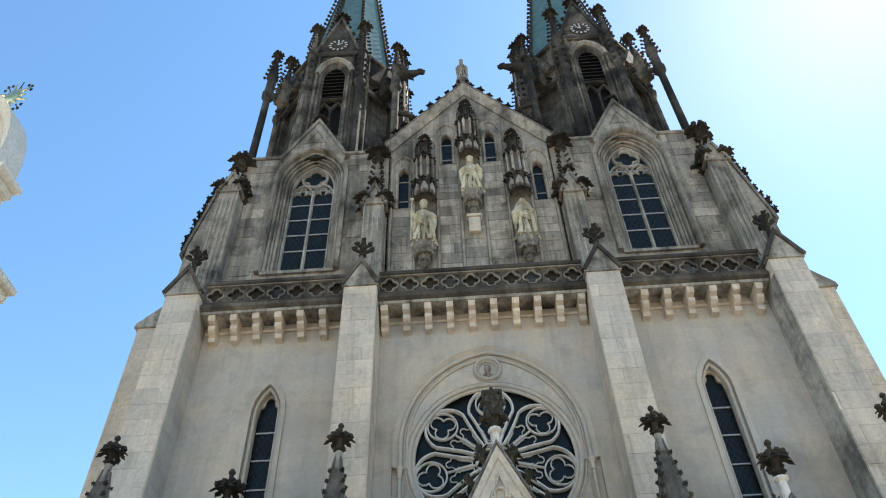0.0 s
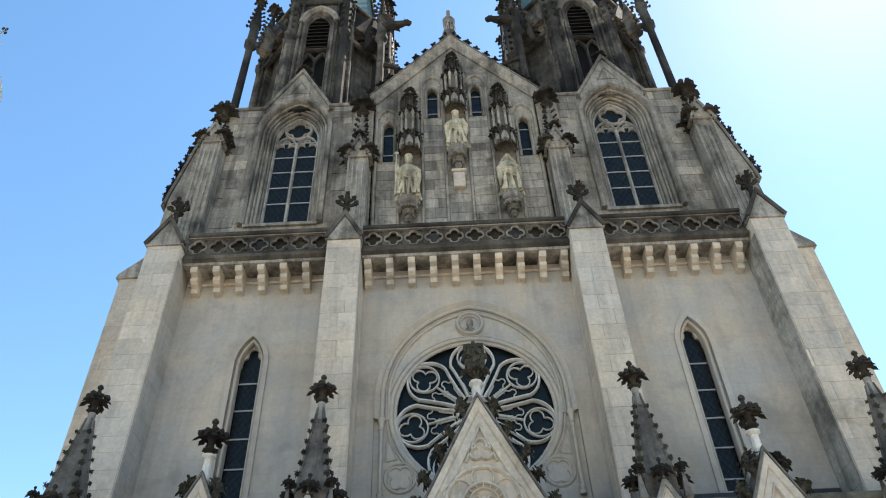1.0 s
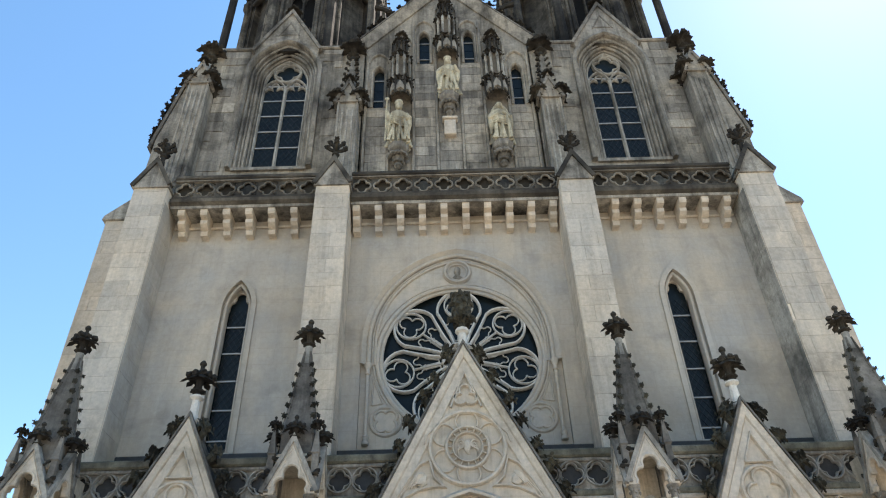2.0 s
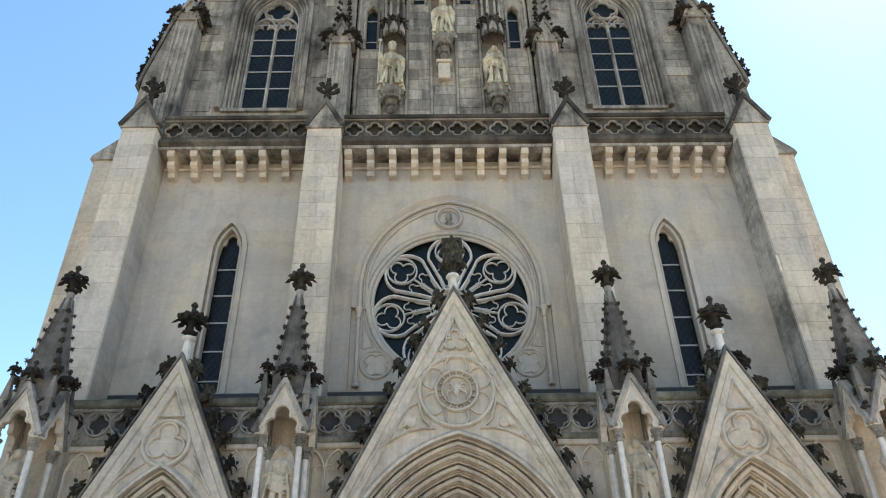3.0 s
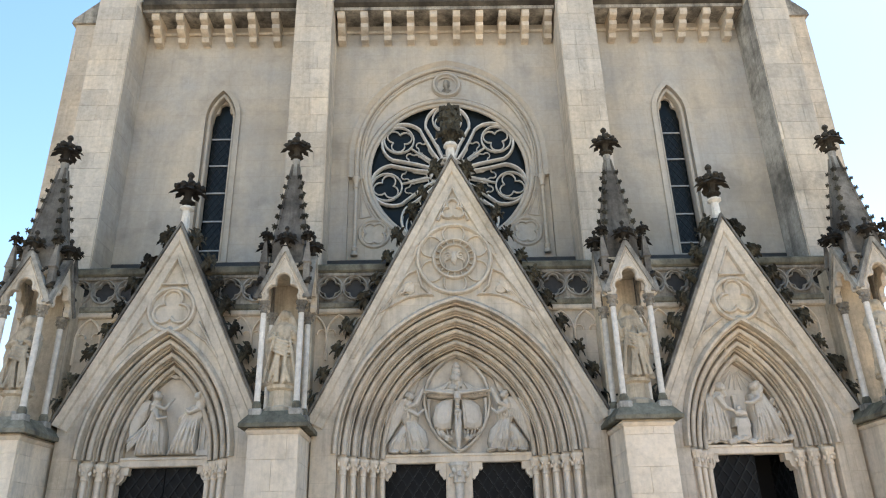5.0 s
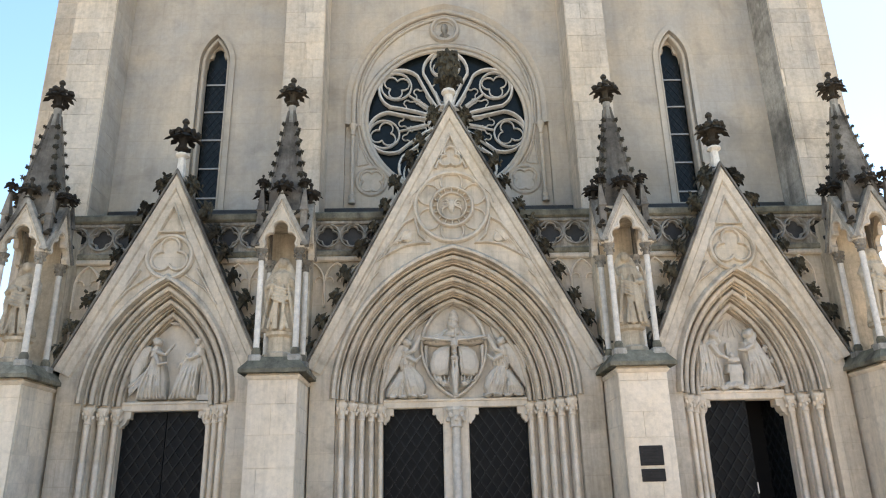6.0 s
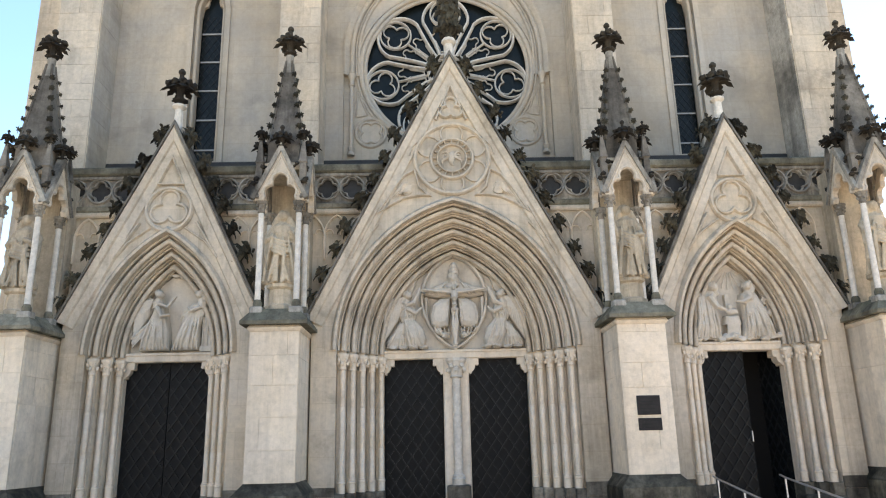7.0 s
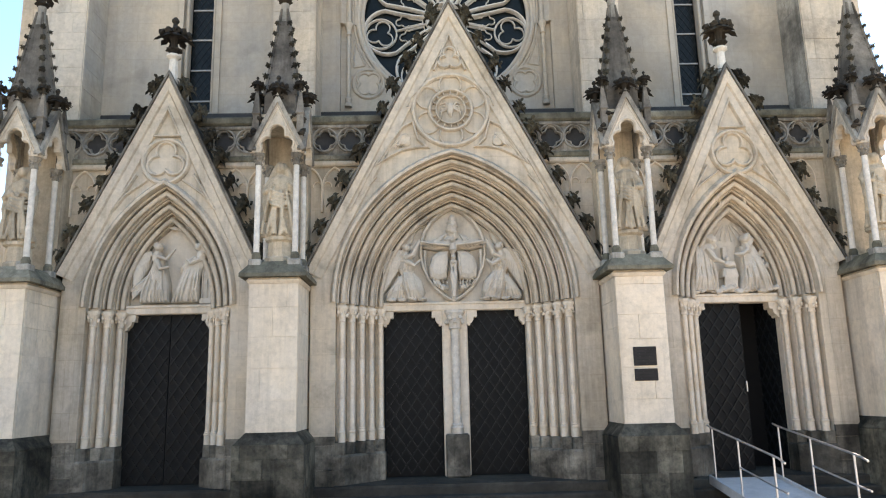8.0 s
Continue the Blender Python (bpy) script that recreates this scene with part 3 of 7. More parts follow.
part("spandrel_wall", slab(plate, [ring(0, RC, RR, 48)], 0.14, 0.5), M_WALL, rose)
bm = bmesh.new()
for r, y, k in ((RR + 0.05, 0.12, 0.06), (RR - 0.05, 0.17, 0.055), (RR + 0.15, 0.13, 0.03)):
    sweep(bm, ring(0, RC, r, 64), roll(0, y, k), True)
part("rim", bm, M_WALL, rose, smooth=True)
part("glass", lathe(bmesh.new(), [(0, 0.0), (RR + 0.02, 0.0), (RR + 0.02, 0.01), (0, 0.01)], 48), M_GLASS, rose, m=pose(0, 0.34, RC, 90, 0, 0))
# the darkness behind the rose, as a black sheet
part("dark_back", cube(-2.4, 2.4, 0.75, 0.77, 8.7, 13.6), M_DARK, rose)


def rot2(pts, deg, cx=0.0, cz=RC):
    c, s = math.cos(radians(deg)), math.sin(radians(deg))
    return [(cx + x * c - z * s, cz + x * s + z * c) for x, z in pts]


bm = bmesh.new()
sweep(bm, ring(0, RC, 0.44, 28), chamfer(0, 0.17, 0.050, 0.18), True)
sweep(bm, [(x, z) for x, z in rot2(foil(0, 0, 0.37, 4), 45)], chamfer(0, 0.24, 0.02, 0.1), True)
part("hub", bm, M_TRACERY, rose)
for k in range(7):
    turn = 360.0 / 7 * k
    bm = bmesh.new()
    # a petal: two straight sides under a round head, a circle with a trefoil, and two cusped lights below
    head = arc(0, 1.45, 0.575, -8, 188, 16)
    petal = [(0.15, 0.42), (0.27, 0.76), (0.44, 1.12)] + head + [(-0.44, 1.12), (-0.27, 0.76), (-0.15, 0.42)]
    sweep(bm, rot2(petal, turn), chamfer(0, 0.17, 0.036, 0.13))
    sweep(bm, rot2(ring(0, 1.62, 0.385, 24), turn), chamfer(0, 0.21, 0.021, 0.09), True)
    sweep(bm, rot2(foil(0, 1.62, 0.345, 3, 90.0), turn), chamfer(0, 0.235, 0.016, 0.06), True)
    sweep(bm, rot2([(0, 0.45), (0, 1.24)], turn), chamfer(0, 0.22, 0.022, 0.08))
    for s in (-1, 1):
        # each light is narrow at the hub and ends in a three-lobed head
        light = [(0.05, 0.55), (0.05, 0.90)] + arc(0.115, 0.97, 0.07, 230, 100, 4) + arc(0.205, 1.11, 0.085, 200, -20, 6) + arc(0.295, 0.98, 0.07, 80, -50, 4) + [(0.25, 0.85), (0.13, 0.55)]
        light = [(s * x, z) for x, z in light]
        sweep(bm, rot2(light, turn), chamfer(0, 0.25, 0.013, 0.05), True)
    part("petal_tracery", bm, M_TRACERY, rose)
for s in (-1, 1):
    bm = lathe(bmesh.new(), [(0.085, 0), (0.09, 0.05), (0.06, 0.10), (0.085, 0.2), (0.045, 0.24), (0.045, 1.80), (0.075, 1.83), (0.05, 1.87), (0.06, 1.98), (0.10, 2.08), (0.10, 2.13)], 10)
    part("colonnette", bm, M_WALL, rose, "slender corner shaft", True, m=pose(s * 2.335, 0.03, 8.86))
    bm = bmesh.new()
    sweep(bm, ring(s * 1.87, 9.485, 0.36, 28), chamfer(0, 0.09, 0.05, 0.08), True)
    sweep(bm, foil(s * 1.87, 9.485, 0.31, 4, 45.0), chamfer(0, 0.10, 0.035, 0.06), True)
    sweep(bm, [(s * 1.42, 8.95), (s * 1.42, 9.05)], chamfer(0, 0.10, 0.03, 0.06))
    for seg in ([(s * 2.22, 9.9), (s * 2.20, 10.6)], [(s * 2.20, 10.6), (s * 1.95, 9.95)], [(s * 1.95, 9.95), (s * 2.22, 9.9)]):
        sweep(bm, seg, chamfer(0, 0.11, 0.025, 0.05))
    part("roundel", bm, M_WALL, rose, "blind quatrefoil roundel")
bm = bmesh.new()
sweep(bm, ring(0, 13.79, 0.34, 28), chamfer(0, 0.03, 0.06, 0.14), True)
sweep(bm, ring(0, 13.79, 0.26, 28), roll(0, 0.10, 0.02), True)
part("medallion_ring", bm, M_WALL, rose)
bm = bmesh.new()
lump(bm, (0, 0.12, 13.83), (0.10, 0.10, 0.14), 3, 0.2, 2)
lump(bm, (0, 0.10, 13.71), (0.07, 0.08, 0.12), 5, 0.4, 2)
lump(bm, (0, 0.14, 13.59), (0.17, 0.08, 0.10), 8, 0.3, 2)
part("medallion_bust", bm, M_STAIN, rose, "small carved bust", True)

# ---- corbel table, walkway and upper balustrade ----
CORBEL = bmesh.new()
prism(CORBEL, [(-0.10, 0), (0.10, 0), (0.10, 1.15), (-0.10, 1.15)], -0.02, 0.3)
prof = [(0.0, 0.02), (-0.22, 0.05), (-0.27, 0.20), (-0.22, 0.30), (-0.34, 0.36), (-0.44, 0.46), (-0.46, 0.62), (-0.40, 0.70), (-0.58, 0.76), (-0.62, 0.86), (-0.62, 1.10), (0.0, 1.10)]
va, vb = [[CORBEL.verts.new((x, y, z)) for y, z in prof] for x in (-0.11, 0.11)]
CORBEL.faces.new(va), CORBEL.faces.new(vb[::-1])
for i in range(len(prof)):
    CORBEL.faces.new((va[i], vb[i], vb[(i + 1) % len(prof)], va[(i + 1) % len(prof)]))
CORBEL = mesh_of(CORBEL, M_BLOCK, False, "corbel")


def upper_balustrade(x0, x1, corbels):
    t = thing("balustrade", "sooty pierced stone balustrade on a corbel table", "balustrade", (0, 0, 0), "upper balustrades", "structure")
    for x in corbels:
        part("corbel", CORBEL, None, t, "scrolled pale stone corbel", m=pose(x, 0, 15.02) @ Matrix.Diagonal((0.9, 1, 0.66, 1)))
    bm = box(bmesh.new(), x0, x1, -0.66, 0.0, 15.70, 15.80)
    part("cornice_bed", bm, M_STAIN, t)
    bm = bmesh.new()
    pr = [(0.0, 15.80), (-0.68, 15.80), (-0.78, 15.86), (-0.80, 15.95), (-0.70, 15.99), (0.6, 15.99), (0.6, 15.80)]
    va, vb = [[bm.verts.new((x, y, z)) for y, z in pr] for x in (x0, x1)]
    bm.faces.new(va), bm.faces.new(vb[::-1])
    for i in range(len(pr)):
        bm.faces.new((va[i], vb[i], vb[(i + 1) % len(pr)], va[(i + 1) % len(pr)]))
    part("cornice", bm, M_BAL, t)
    part("bed_moulding", cube(x0, x1, -0.07, 0.0, 15.42, 15.50, 0.015), M_BLOCK, t)
    part("bottom_rail", cube(x0, x1, -0.74, -0.48, 15.99, 16.09, 0.015), M_BAL, t)
    part("top_rail", cube(x0, x1, -0.80, -0.46, 16.72, 16.86, 0.03), M_BAL, t)
    part("rail_moulding", cube(x0, x1, -0.75, -0.50, 16.67, 16.715, 0.01), M_BALFACE, t)
    n = max(1, round((x1 - x0) / 0.62))
    w = (x1 - x0) / n
    for k in range(n):
        cx = x0 + (k + 0.5) * w
        quat = foil(cx, 16.38, 0.27, 4, 90.0, 6)
        plate = [(cx - w / 2, 16.09), (cx + w / 2, 16.09), (cx + w / 2, 16.67), (cx - w / 2, 16.67)]
        pl = part("panel", slab(plate, [quat], -0.66, -0.54), M_BAL, t)
        bm = bmesh.new()
        sweep(bm, quat, chamfer(0.012, -0.70, 0.026, 0.06), True)
        for q in (-1, 1):
            for e in (-1, 1):
                sweep(bm, arc(cx + q * w * 0.5, 16.38 + e * 0.30, 0.12, 90 - q * 90 - 75 + 180 * (q > 0), 90 - q * 90 + 75 + 180 * (q > 0), 6), chamfer(0, -0.69, 0.016, 0.05))
        part("tracery", bm, M_BALFACE, pl)
        # three quatrefoils in four are closed by a darker sheet
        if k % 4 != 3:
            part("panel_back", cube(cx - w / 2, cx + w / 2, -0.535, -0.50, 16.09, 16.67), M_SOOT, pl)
    # dark sheet added in front of the wall, seen through the open quatrefoils
    part("blackened_wall_foot", cube(x0 + 0.02, x1 - 0.02, 0.49, 0.53, 15.99, 17.6), M_TOWER, t, "added dark sheet before the foot of the wall behind")
    return t


upper_balustrade(-2.95, 2.95, [-2.79, -2.17, -1.55, -0.93, -0.31, 0.31, 0.93, 1.55, 2.17, 2.79])
for s in (-1, 1):
    xs = sorted(s * v for v in (4.55, 5.185, 5.82, 6.455, 7.09, 7.725))
    upper_balustrade(min(s * 3.88, s * 8.05), max(s * 3.88, s * 8.05), xs)

# ---- buttresses ----
def gabled_cap(parent, x0, x1, y0, y1, z0, z1, mat):
    cx = (x0 + x1) / 2
    bm = bmesh.new()
    prism(bm, [(x0 - 0.05, z0), (x1 + 0.05, z0), (x1 + 0.05, z0 + 0.08), (cx + 0.06, z1), (cx - 0.06, z1), (x0 - 0.05, z0 + 0.08)], y0 - 0.06, y1)
    part("gabled_cap", bm, mat, parent, "steep weathered gabled cap")
    bm = bmesh.new()
    sweep(bm, [(x0 - 0.06, z0 + 0.06), (cx, z1 + 0.02), (x1 + 0.06, z0 + 0.06)], rect(-0.07, 0.05, y0 - 0.12, y0 + 0.10))
    part("cap_moulding", bm, M_BAL, parent)


for s in (-1, 1):
    b = thing("buttress", "tall pale ashlar buttress with a gabled cap and leafy finial", "buttress", (0, 0, 0), "west buttresses", "structure")
    x0, x1 = sorted((s * 2.97, s * 3.91))
    part("core", cube(x0, x1, -0.98, 0.05, 0.0, 16.12), M_PALE, b)
    gabled_cap(b, x0, x1, -1.0, 0.6, 16.12, 17.14, M_STAIN)
    finial(b, (x0 + x1) / 2, -0.95, 17.05, 0.95, BUD)
    b = thing("buttress", "tall pale ashlar corner buttress with a gabled cap and leafy finial", "buttress", (0, 0, 0), "west buttresses", "structure")
    x0, x1 = sorted((s * 8.09, s * 9.05))
    part("core", cube(x0, x1, -0.98, 1.5, 0.0, 16.2), M_PALE, b)
    gabled_cap(b, x0, x1, -1.0, 0.9, 16.2, 17.25, M_STAIN)
    finial(b, s * 8.5, -0.95, 17.15, 0.95, BUD)
    # the side buttress, seen past the corner
    b = thing("buttress", "ashlar side buttress with a sloping stone top and finial", "buttress", (0, 0, 0), "west buttresses", "structure")
    x0, x1 = sorted((s * 9.05, s * 10.36))
    part("core", cube(x0, x1, 0.4, 1.7, 0.0, 16.2), M_BLOCK, b)
    bm = prism(bmesh.new(), [(s * 9.0, 16.2), (s * 10.46, 16.2), (s * 10.42, 16.35), (s * 9.75, 17.0), (s * 9.4, 17.6), (s * 9.0, 17.6)], 0.3, 1.8)
    part("sloping_top", bm, M_STAIN, b)
    finial(b, s * 9.55, 0.35, 17.0, 0.85, BUD)


# ---- the porch ----
FRONT = -1.70                      # face of the gables
SPRING = 4.03
PORTALS = [(0.0, 2.38, 7.08, 5, 0.176, 0.20), (-5.87, 1.42, 6.52, 3, 0.185, 0.20), (5.87, 1.42, 6.52, 3, 0.185, 0.20)]
porch_wall = thing("porch_wall", "pale ashlar porch wall with a blind cusped arcade under the balustrade", "wall", kind="structure")
holes = [opening(cx, w + 0.02, SILL - 0.3, SPRING, apex + 0.02, 14) for cx, w, apex, *_ in PORTALS]
part("wall", slab([(-9.2, 0.0), (9.2, 0.0), (9.2, 7.05), (-9.2, 7.05)], holes, -1.38, -1.0), M_PALEWALL, porch_wall)
for s in (-1, 1):
    part("end_wall", cube(min(s * 8.9, s * 9.2), max(s * 8.9, s * 9.2), -1.0, 0.0, 0.0, 7.05), M_PALE, porch_wall)
# blind arcade
for x in np.arange(-7.65, 7.7, 0.52):
    if abs(x) < 1.75 or abs(abs(x) - 5.87) < 0.5:
        continue
    bm = bmesh.new()
    x = float(x)
    sweep(bm, [(x - 0.255, 5.95)] + pointed(x, 0.255, 6.48, 6.92, 7) + [(x + 0.255, 5.95)], chamfer(0, -1.44, 0.022, 0.07))
    for q in (-1, 1):
        sweep(bm, arc(x + q * 0.155, 6.52, 0.085, 90 - q * 60, 90 + q * 110, 6), chamfer(0, -1.42, 0.013, 0.05))
    part("blind_arch", bm, M_PALE, porch_wall)
part("string_course", cube(-9.2, 9.2, -1.47, -1.3, 6.93, 7.05, 0.03), M_ARCH, porch_wall)
roof = bmesh.new()
v = [roof.verts.new(p) for p in ((-9.2, -1.1, 7.1), (9.2, -1.1, 7.1), (9.2, -0.01, 8.62), (-9.2, -0.01, 8.62))]
roof.faces.new(v)
bmesh.ops.solidify(roof, geom=roof.faces[:], thickness=0.06)
part("porch_roof", roof, M_LEADROOF, porch_wall, "dark lead roof")
part("roof_flashing", cube(-8.05, 8.05, -0.10, -0.005, 8.55, 8.70, 0.02), M_LEADROOF, porch_wall)

lower_bal = thing("balustrade", "sooty pierced stone balustrade along the top of the porch", "balustrade", kind="structure")
part("bottom_rail", cube(-9.0, 9.0, -1.46, -1.22, 7.05, 7.19, 0.03), M_CAPSTONE, lower_bal)
part("top_rail", cube(-9.0, 9.0, -1.50, -1.20, 7.86, 8.05, 0.04), M_CAPSTONE, lower_bal)
part("rail_moulding", cube(-9.0, 9.0, -1.45, -1.25, 7.78, 7.86, 0.02), M_STAIN, lower_bal)
# added dark sheet closing the openings, in place of the depth behind them
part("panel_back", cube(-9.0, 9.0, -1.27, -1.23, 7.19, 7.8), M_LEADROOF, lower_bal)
for k in range(-16, 17):
    x = 0.535 * k
    bm = bmesh.new()
    quat = foil(x, 7.535, 0.235, 4, 90.0, 6)
    pl = part("panel", slab([(x - 0.2675, 7.19), (x + 0.2675, 7.19), (x + 0.2675, 7.80), (x - 0.2675, 7.80)], [ring(x, 7.535, 0.255, 24)], -1.37, -1.28), M_STAIN, lower_bal)
    sweep(bm, ring(x, 7.535, 0.262, 24), chamfer(0, -1.43, 0.028, 0.14), True)
    sweep(bm, quat, chamfer(0, -1.39, 0.020, 0.10), True)
    part("tracery", bm, M_STREAK, pl)



def capital(bm, x, y, z, r, h, seed):
    lathe(bm, [(r * 1.05, 0), (r * 1.25, 0.02), (r * 1.05, 0.05), (r * 1.15, h * 0.5), (r * 1.75, h * 0.78), (r * 1.8, h * 0.8), (r * 1.95, h * 0.86), (r * 1.95, h), (0, h)], 10, (x, y, z))
    for k in range(5):
        a = math.pi * (1 + k / 4)
        lump(bm, (x + r * 1.5 * math.cos(a), y + r * 1.5 * math.sin(a), z + h * (0.62 if k % 2 else 0.42)), (r * 0.5, r * 0.5, h * 0.16), seed + k, 0.6)


def lattice(bm, x0, x1, z0, z1, y, pitch):
    """Flat iron straps in a diamond net, one set lying over the other."""
    glass_grid(bm, x0, x1, z0, z1, y, pitch, 0.015, 1.45, (-1,))
    return glass_grid(bm, x0, x1, z0, z1, y - 0.008, pitch, 0.015, 1.45, (1,))


def door_leaf(parent, name, x0, x1, y, z0, z1, label, m=None):
    leaf = part(name, cube(x0, x1, y, y + 0.07, z0, z1, 0.008), M_IRON, parent, label, m=m)
    part("lattice", lattice(bmesh.new(), x0 + 0.03, x1 - 0.03, z0 + 0.05, z1 - 0.03, y - 0.005, 0.235), M_STRAP, leaf, "diamond lattice of iron straps")
    return leaf


def jamb_bracket(bm, x, z, s, y):
    """The shouldered corner of a door head; s: the side on which the stone stands."""
    curve = [(x - s * (0.04 + 0.10 * math.sin(radians(a))), z - 0.30 + 0.14 * (1 - math.cos(radians(a)))) for a in (15, 40, 65, 90)]
    pts = [(x, z), (x - s * 0.21, z), (x - s * 0.21, z - 0.13)] + curve[::-1] + [(x - s * 0.03, z - 0.32), (x, z - 0.32)]
    prism(bm, pts, y, y + 0.25)
    for dx, dz, r in ((0.180, 0.135, 0.035), (0.035, 0.315, 0.030)):
        prism(bm, [(x - s * dx + r * math.cos(k), z - dz + r * math.sin(k)) for k in (0.0, 0.785, 1.571, 2.356, 3.142, 3.927, 4.712, 5.498)], y - 0.02, y + 0.25)


def gable_crockets(t, ax, az, fx, fz, count, size, y=FRONT):
    """Along both slopes from foot (fx from the middle) to apex."""
    for s in (-1, 1):
        dx, dz = -fx, az - fz
        deg = math.degrees(math.atan2(fx, dz))
        for k in range(count):
            u = (k + 0.55) / count
            x, z = fx + dx * u + 0.11, fz + dz * u
            crocket(t, ax + s * x, y + 0.02, z, (deg + 6) if s > 0 else 174 - deg, size, leaf=True)


def portal(cx, w, apex, orders, step, dy, gable_apex, gable_half, foot, crockets):
    side = cx != 0
    label = "side portal with a steep crocketed gable over moulded pointed arches" if side else "great middle portal with a steep crocketed gable and double doorway"
    t = thing("portal", label, "portal", (0, 0, 0), "west portals", "structure")
    inner = w - step * orders
    back = FRONT + dy * orders                   # plane of door and tympanum
    # the gable wall with its pointed opening
    out = [(cx - gable_half - 0.02, SILL - 0.3), (cx - gable_half - 0.02, foot), (cx, gable_apex), (cx + gable_half + 0.02, foot), (cx + gable_half + 0.02, SILL - 0.3)]
    arch = opening(cx, w, SILL - 0.3, SPRING, apex, 18)
    poly = [out[0]] + out[1:] + arch[::-1]
    part("gable_wall", slab(poly, [], FRONT, -1.30), M_PALEWALL, t, "pale ashlar gable")
    bm = bmesh.new()
    sweep(bm, [(cx - gable_half - 0.04, foot), (cx, gable_apex + 0.03), (cx + gable_half + 0.04, foot)], [(-0.10, FRONT - 0.02), (-0.06, FRONT - 0.09), (0.05, FRONT - 0.13), (0.075, FRONT - 0.10), (0.075, -1.25), (-0.10, -1.25)])
    part("coping", bm, M_ARCH, t, "moulded pale coping")
    bm = bmesh.new()
    sweep(bm, [(cx - gable_half - 0.04, foot), (cx, gable_apex + 0.03), (cx + gable_half + 0.04, foot)], [(0.077, FRONT - 0.15), (0.125, FRONT - 0.13), (0.125, -1.22), (0.077, -1.22)])
    part("weathering", bm, M_SPIRE, t, "sooty weathered upper edge")
    bm = bmesh.new()
    sweep(bm, [(cx - gable_half + 0.12, foot + 0.12), (cx, gable_apex - 0.32), (cx + gable_half - 0.12, foot + 0.12)], roll(0, FRONT - 0.01, 0.035))
    edge = [(cx - gable_half - 0.04, foot), (cx, gable_apex + 0.03), (cx + gable_half + 0.04, foot)]
    sweep(bm, edge, [(-0.09, FRONT - 0.05), (-0.25, FRONT - 0.05), (-0.29, FRONT + 0.02), (-0.09, FRONT + 0.02)])
    part("gable_moulding", bm, M_ARCH, t)
    gable_crockets(t, cx, gable_apex, gable_half, foot, crockets, 0.45)
    path = pointed(cx, w, SPRING, apex, 22)
    # hood and orders
    bm = bmesh.new()
    sweep(bm, path, [(0.0, FRONT - 0.10), (0.05, FRONT - 0.11), (0.11, FRONT - 0.03), (0.11, FRONT + 0.02), (0.0, FRONT + 0.02)])
    part("hood_mould", bm, M_ARCH, t, smooth=True)
    for k in range(orders):
        y = FRONT + dy * k + 0.03
        u = -step * k
        bm = bmesh.new()

        def ring_at(d):
            return pointed_in(cx, w, SPRING, apex, d, 22)
        sweep(bm, ring_at(u - step - 0.01), rect(0, step + 0.014, y + 0.195, back + 0.3))
        sweep(bm, ring_at(u - 0.048), rect(0, 0.05, y + 0.06, y + 0.21))
        sweep(bm, ring_at(u - step + 0.05), roll(0, y + 0.09, 0.26 * step, 10))
        sweep(bm, ring_at(u - step + 0.03), rect(0, 0.04, y + 0.1, y + 0.21))
        sweep(bm, ring_at(u - 0.03), roll(0, y + 0.055, 0.02, 6))
        sweep(bm, ring_at(u - step * 0.5), roll(0, y + 0.19, 0.014, 6))
        part("archivolt", bm, M_ARCH, t, smooth=True)
    rng = random.Random(int(cx * 10) + 50)
    for s in (-1, 1):
        for k in range(orders):
            x_out, x_in = w - step * k, w - step * (k + 1)
            y = FRONT + dy * k + 0.03
            xa, xb = sorted((cx + s * (x_in + 0.01), cx + s * x_out))
            jamb = part("jamb", cube(xa, xb, y + 0.17, back + 0.32, SILL, SPRING), M_PALE, t)
            sx, sy = cx + s * (x_in + 0.055), y + 0.06
            bm = lathe(bmesh.new(), [(0.072, 1.33), (0.072, 1.50), (0.082, 1.51), (0.082, 1.535), (0.064, 1.55), (0.068, 1.575), (0.054, 1.59), (0.052, 2.14), (0.049, 2.145), (0.052, 2.15), (0.052, 2.92), (0.049, 2.925), (0.052, 2.93), (0.052, 3.64)], 12, (sx, sy, 0))
            part("shaft", bm, M_PALE, jamb, "slender engaged shaft", True)
            bm = bmesh.new()
            capital(bm, sx, sy, 3.64, 0.062, 0.32, k * 7 + s)
            part("capital", bm, M_PALE, jamb, "leafy carved capital")
            part("plinth", cube(xa - 0.02, xb + 0.02, y - 0.03, back + 0.3, SILL - 0.3, 1.33, 0.02), M_FOOT, jamb, "stained plinth block")
        plan = [(w + 0.02, FRONT - 0.05), (w - step - 0.02, FRONT - 0.05), (inner - 0.035, back - dy - 0.05), (inner - 0.035, back + 0.14), (w + 0.02, back + 0.14)]
        bm = bmesh.new()
        lo, hi = [[bm.verts.new((cx + s * x, y, z)) for x, y in plan] for z in (SILL - 0.3, 1.10)]
        bm.faces.new(lo), bm.faces.new(hi)
        for k in range(5):
            bm.faces.new((lo[k], lo[(k + 1) % 5], hi[(k + 1) % 5], hi[k]))
        bmesh.ops.bevel(bm, geom=[e for e in bm.edges if all(v.co.z > 1.0 for v in e.verts)], offset=0.04, segments=1, affect="EDGES")
        part("base_course", bm, M_FOOT, t, "stained stone base course under the jamb shafts")
        xa, xb = sorted((cx + s * (inner + 0.0), cx + s * (w + 0.06)))
        part("impost", cube(xa, xb, back - 0.02, back + 0.3, 3.95, SPRING + 0.015, 0.015), M_PALE, t)
    # tympanum and lintel
    bm = prism(bmesh.new(), pointed(cx, inner + 0.05, SPRING, SPRING + (apex - SPRING) * (inner / w) + 0.25, 16), back + 0.15, back + 0.3)
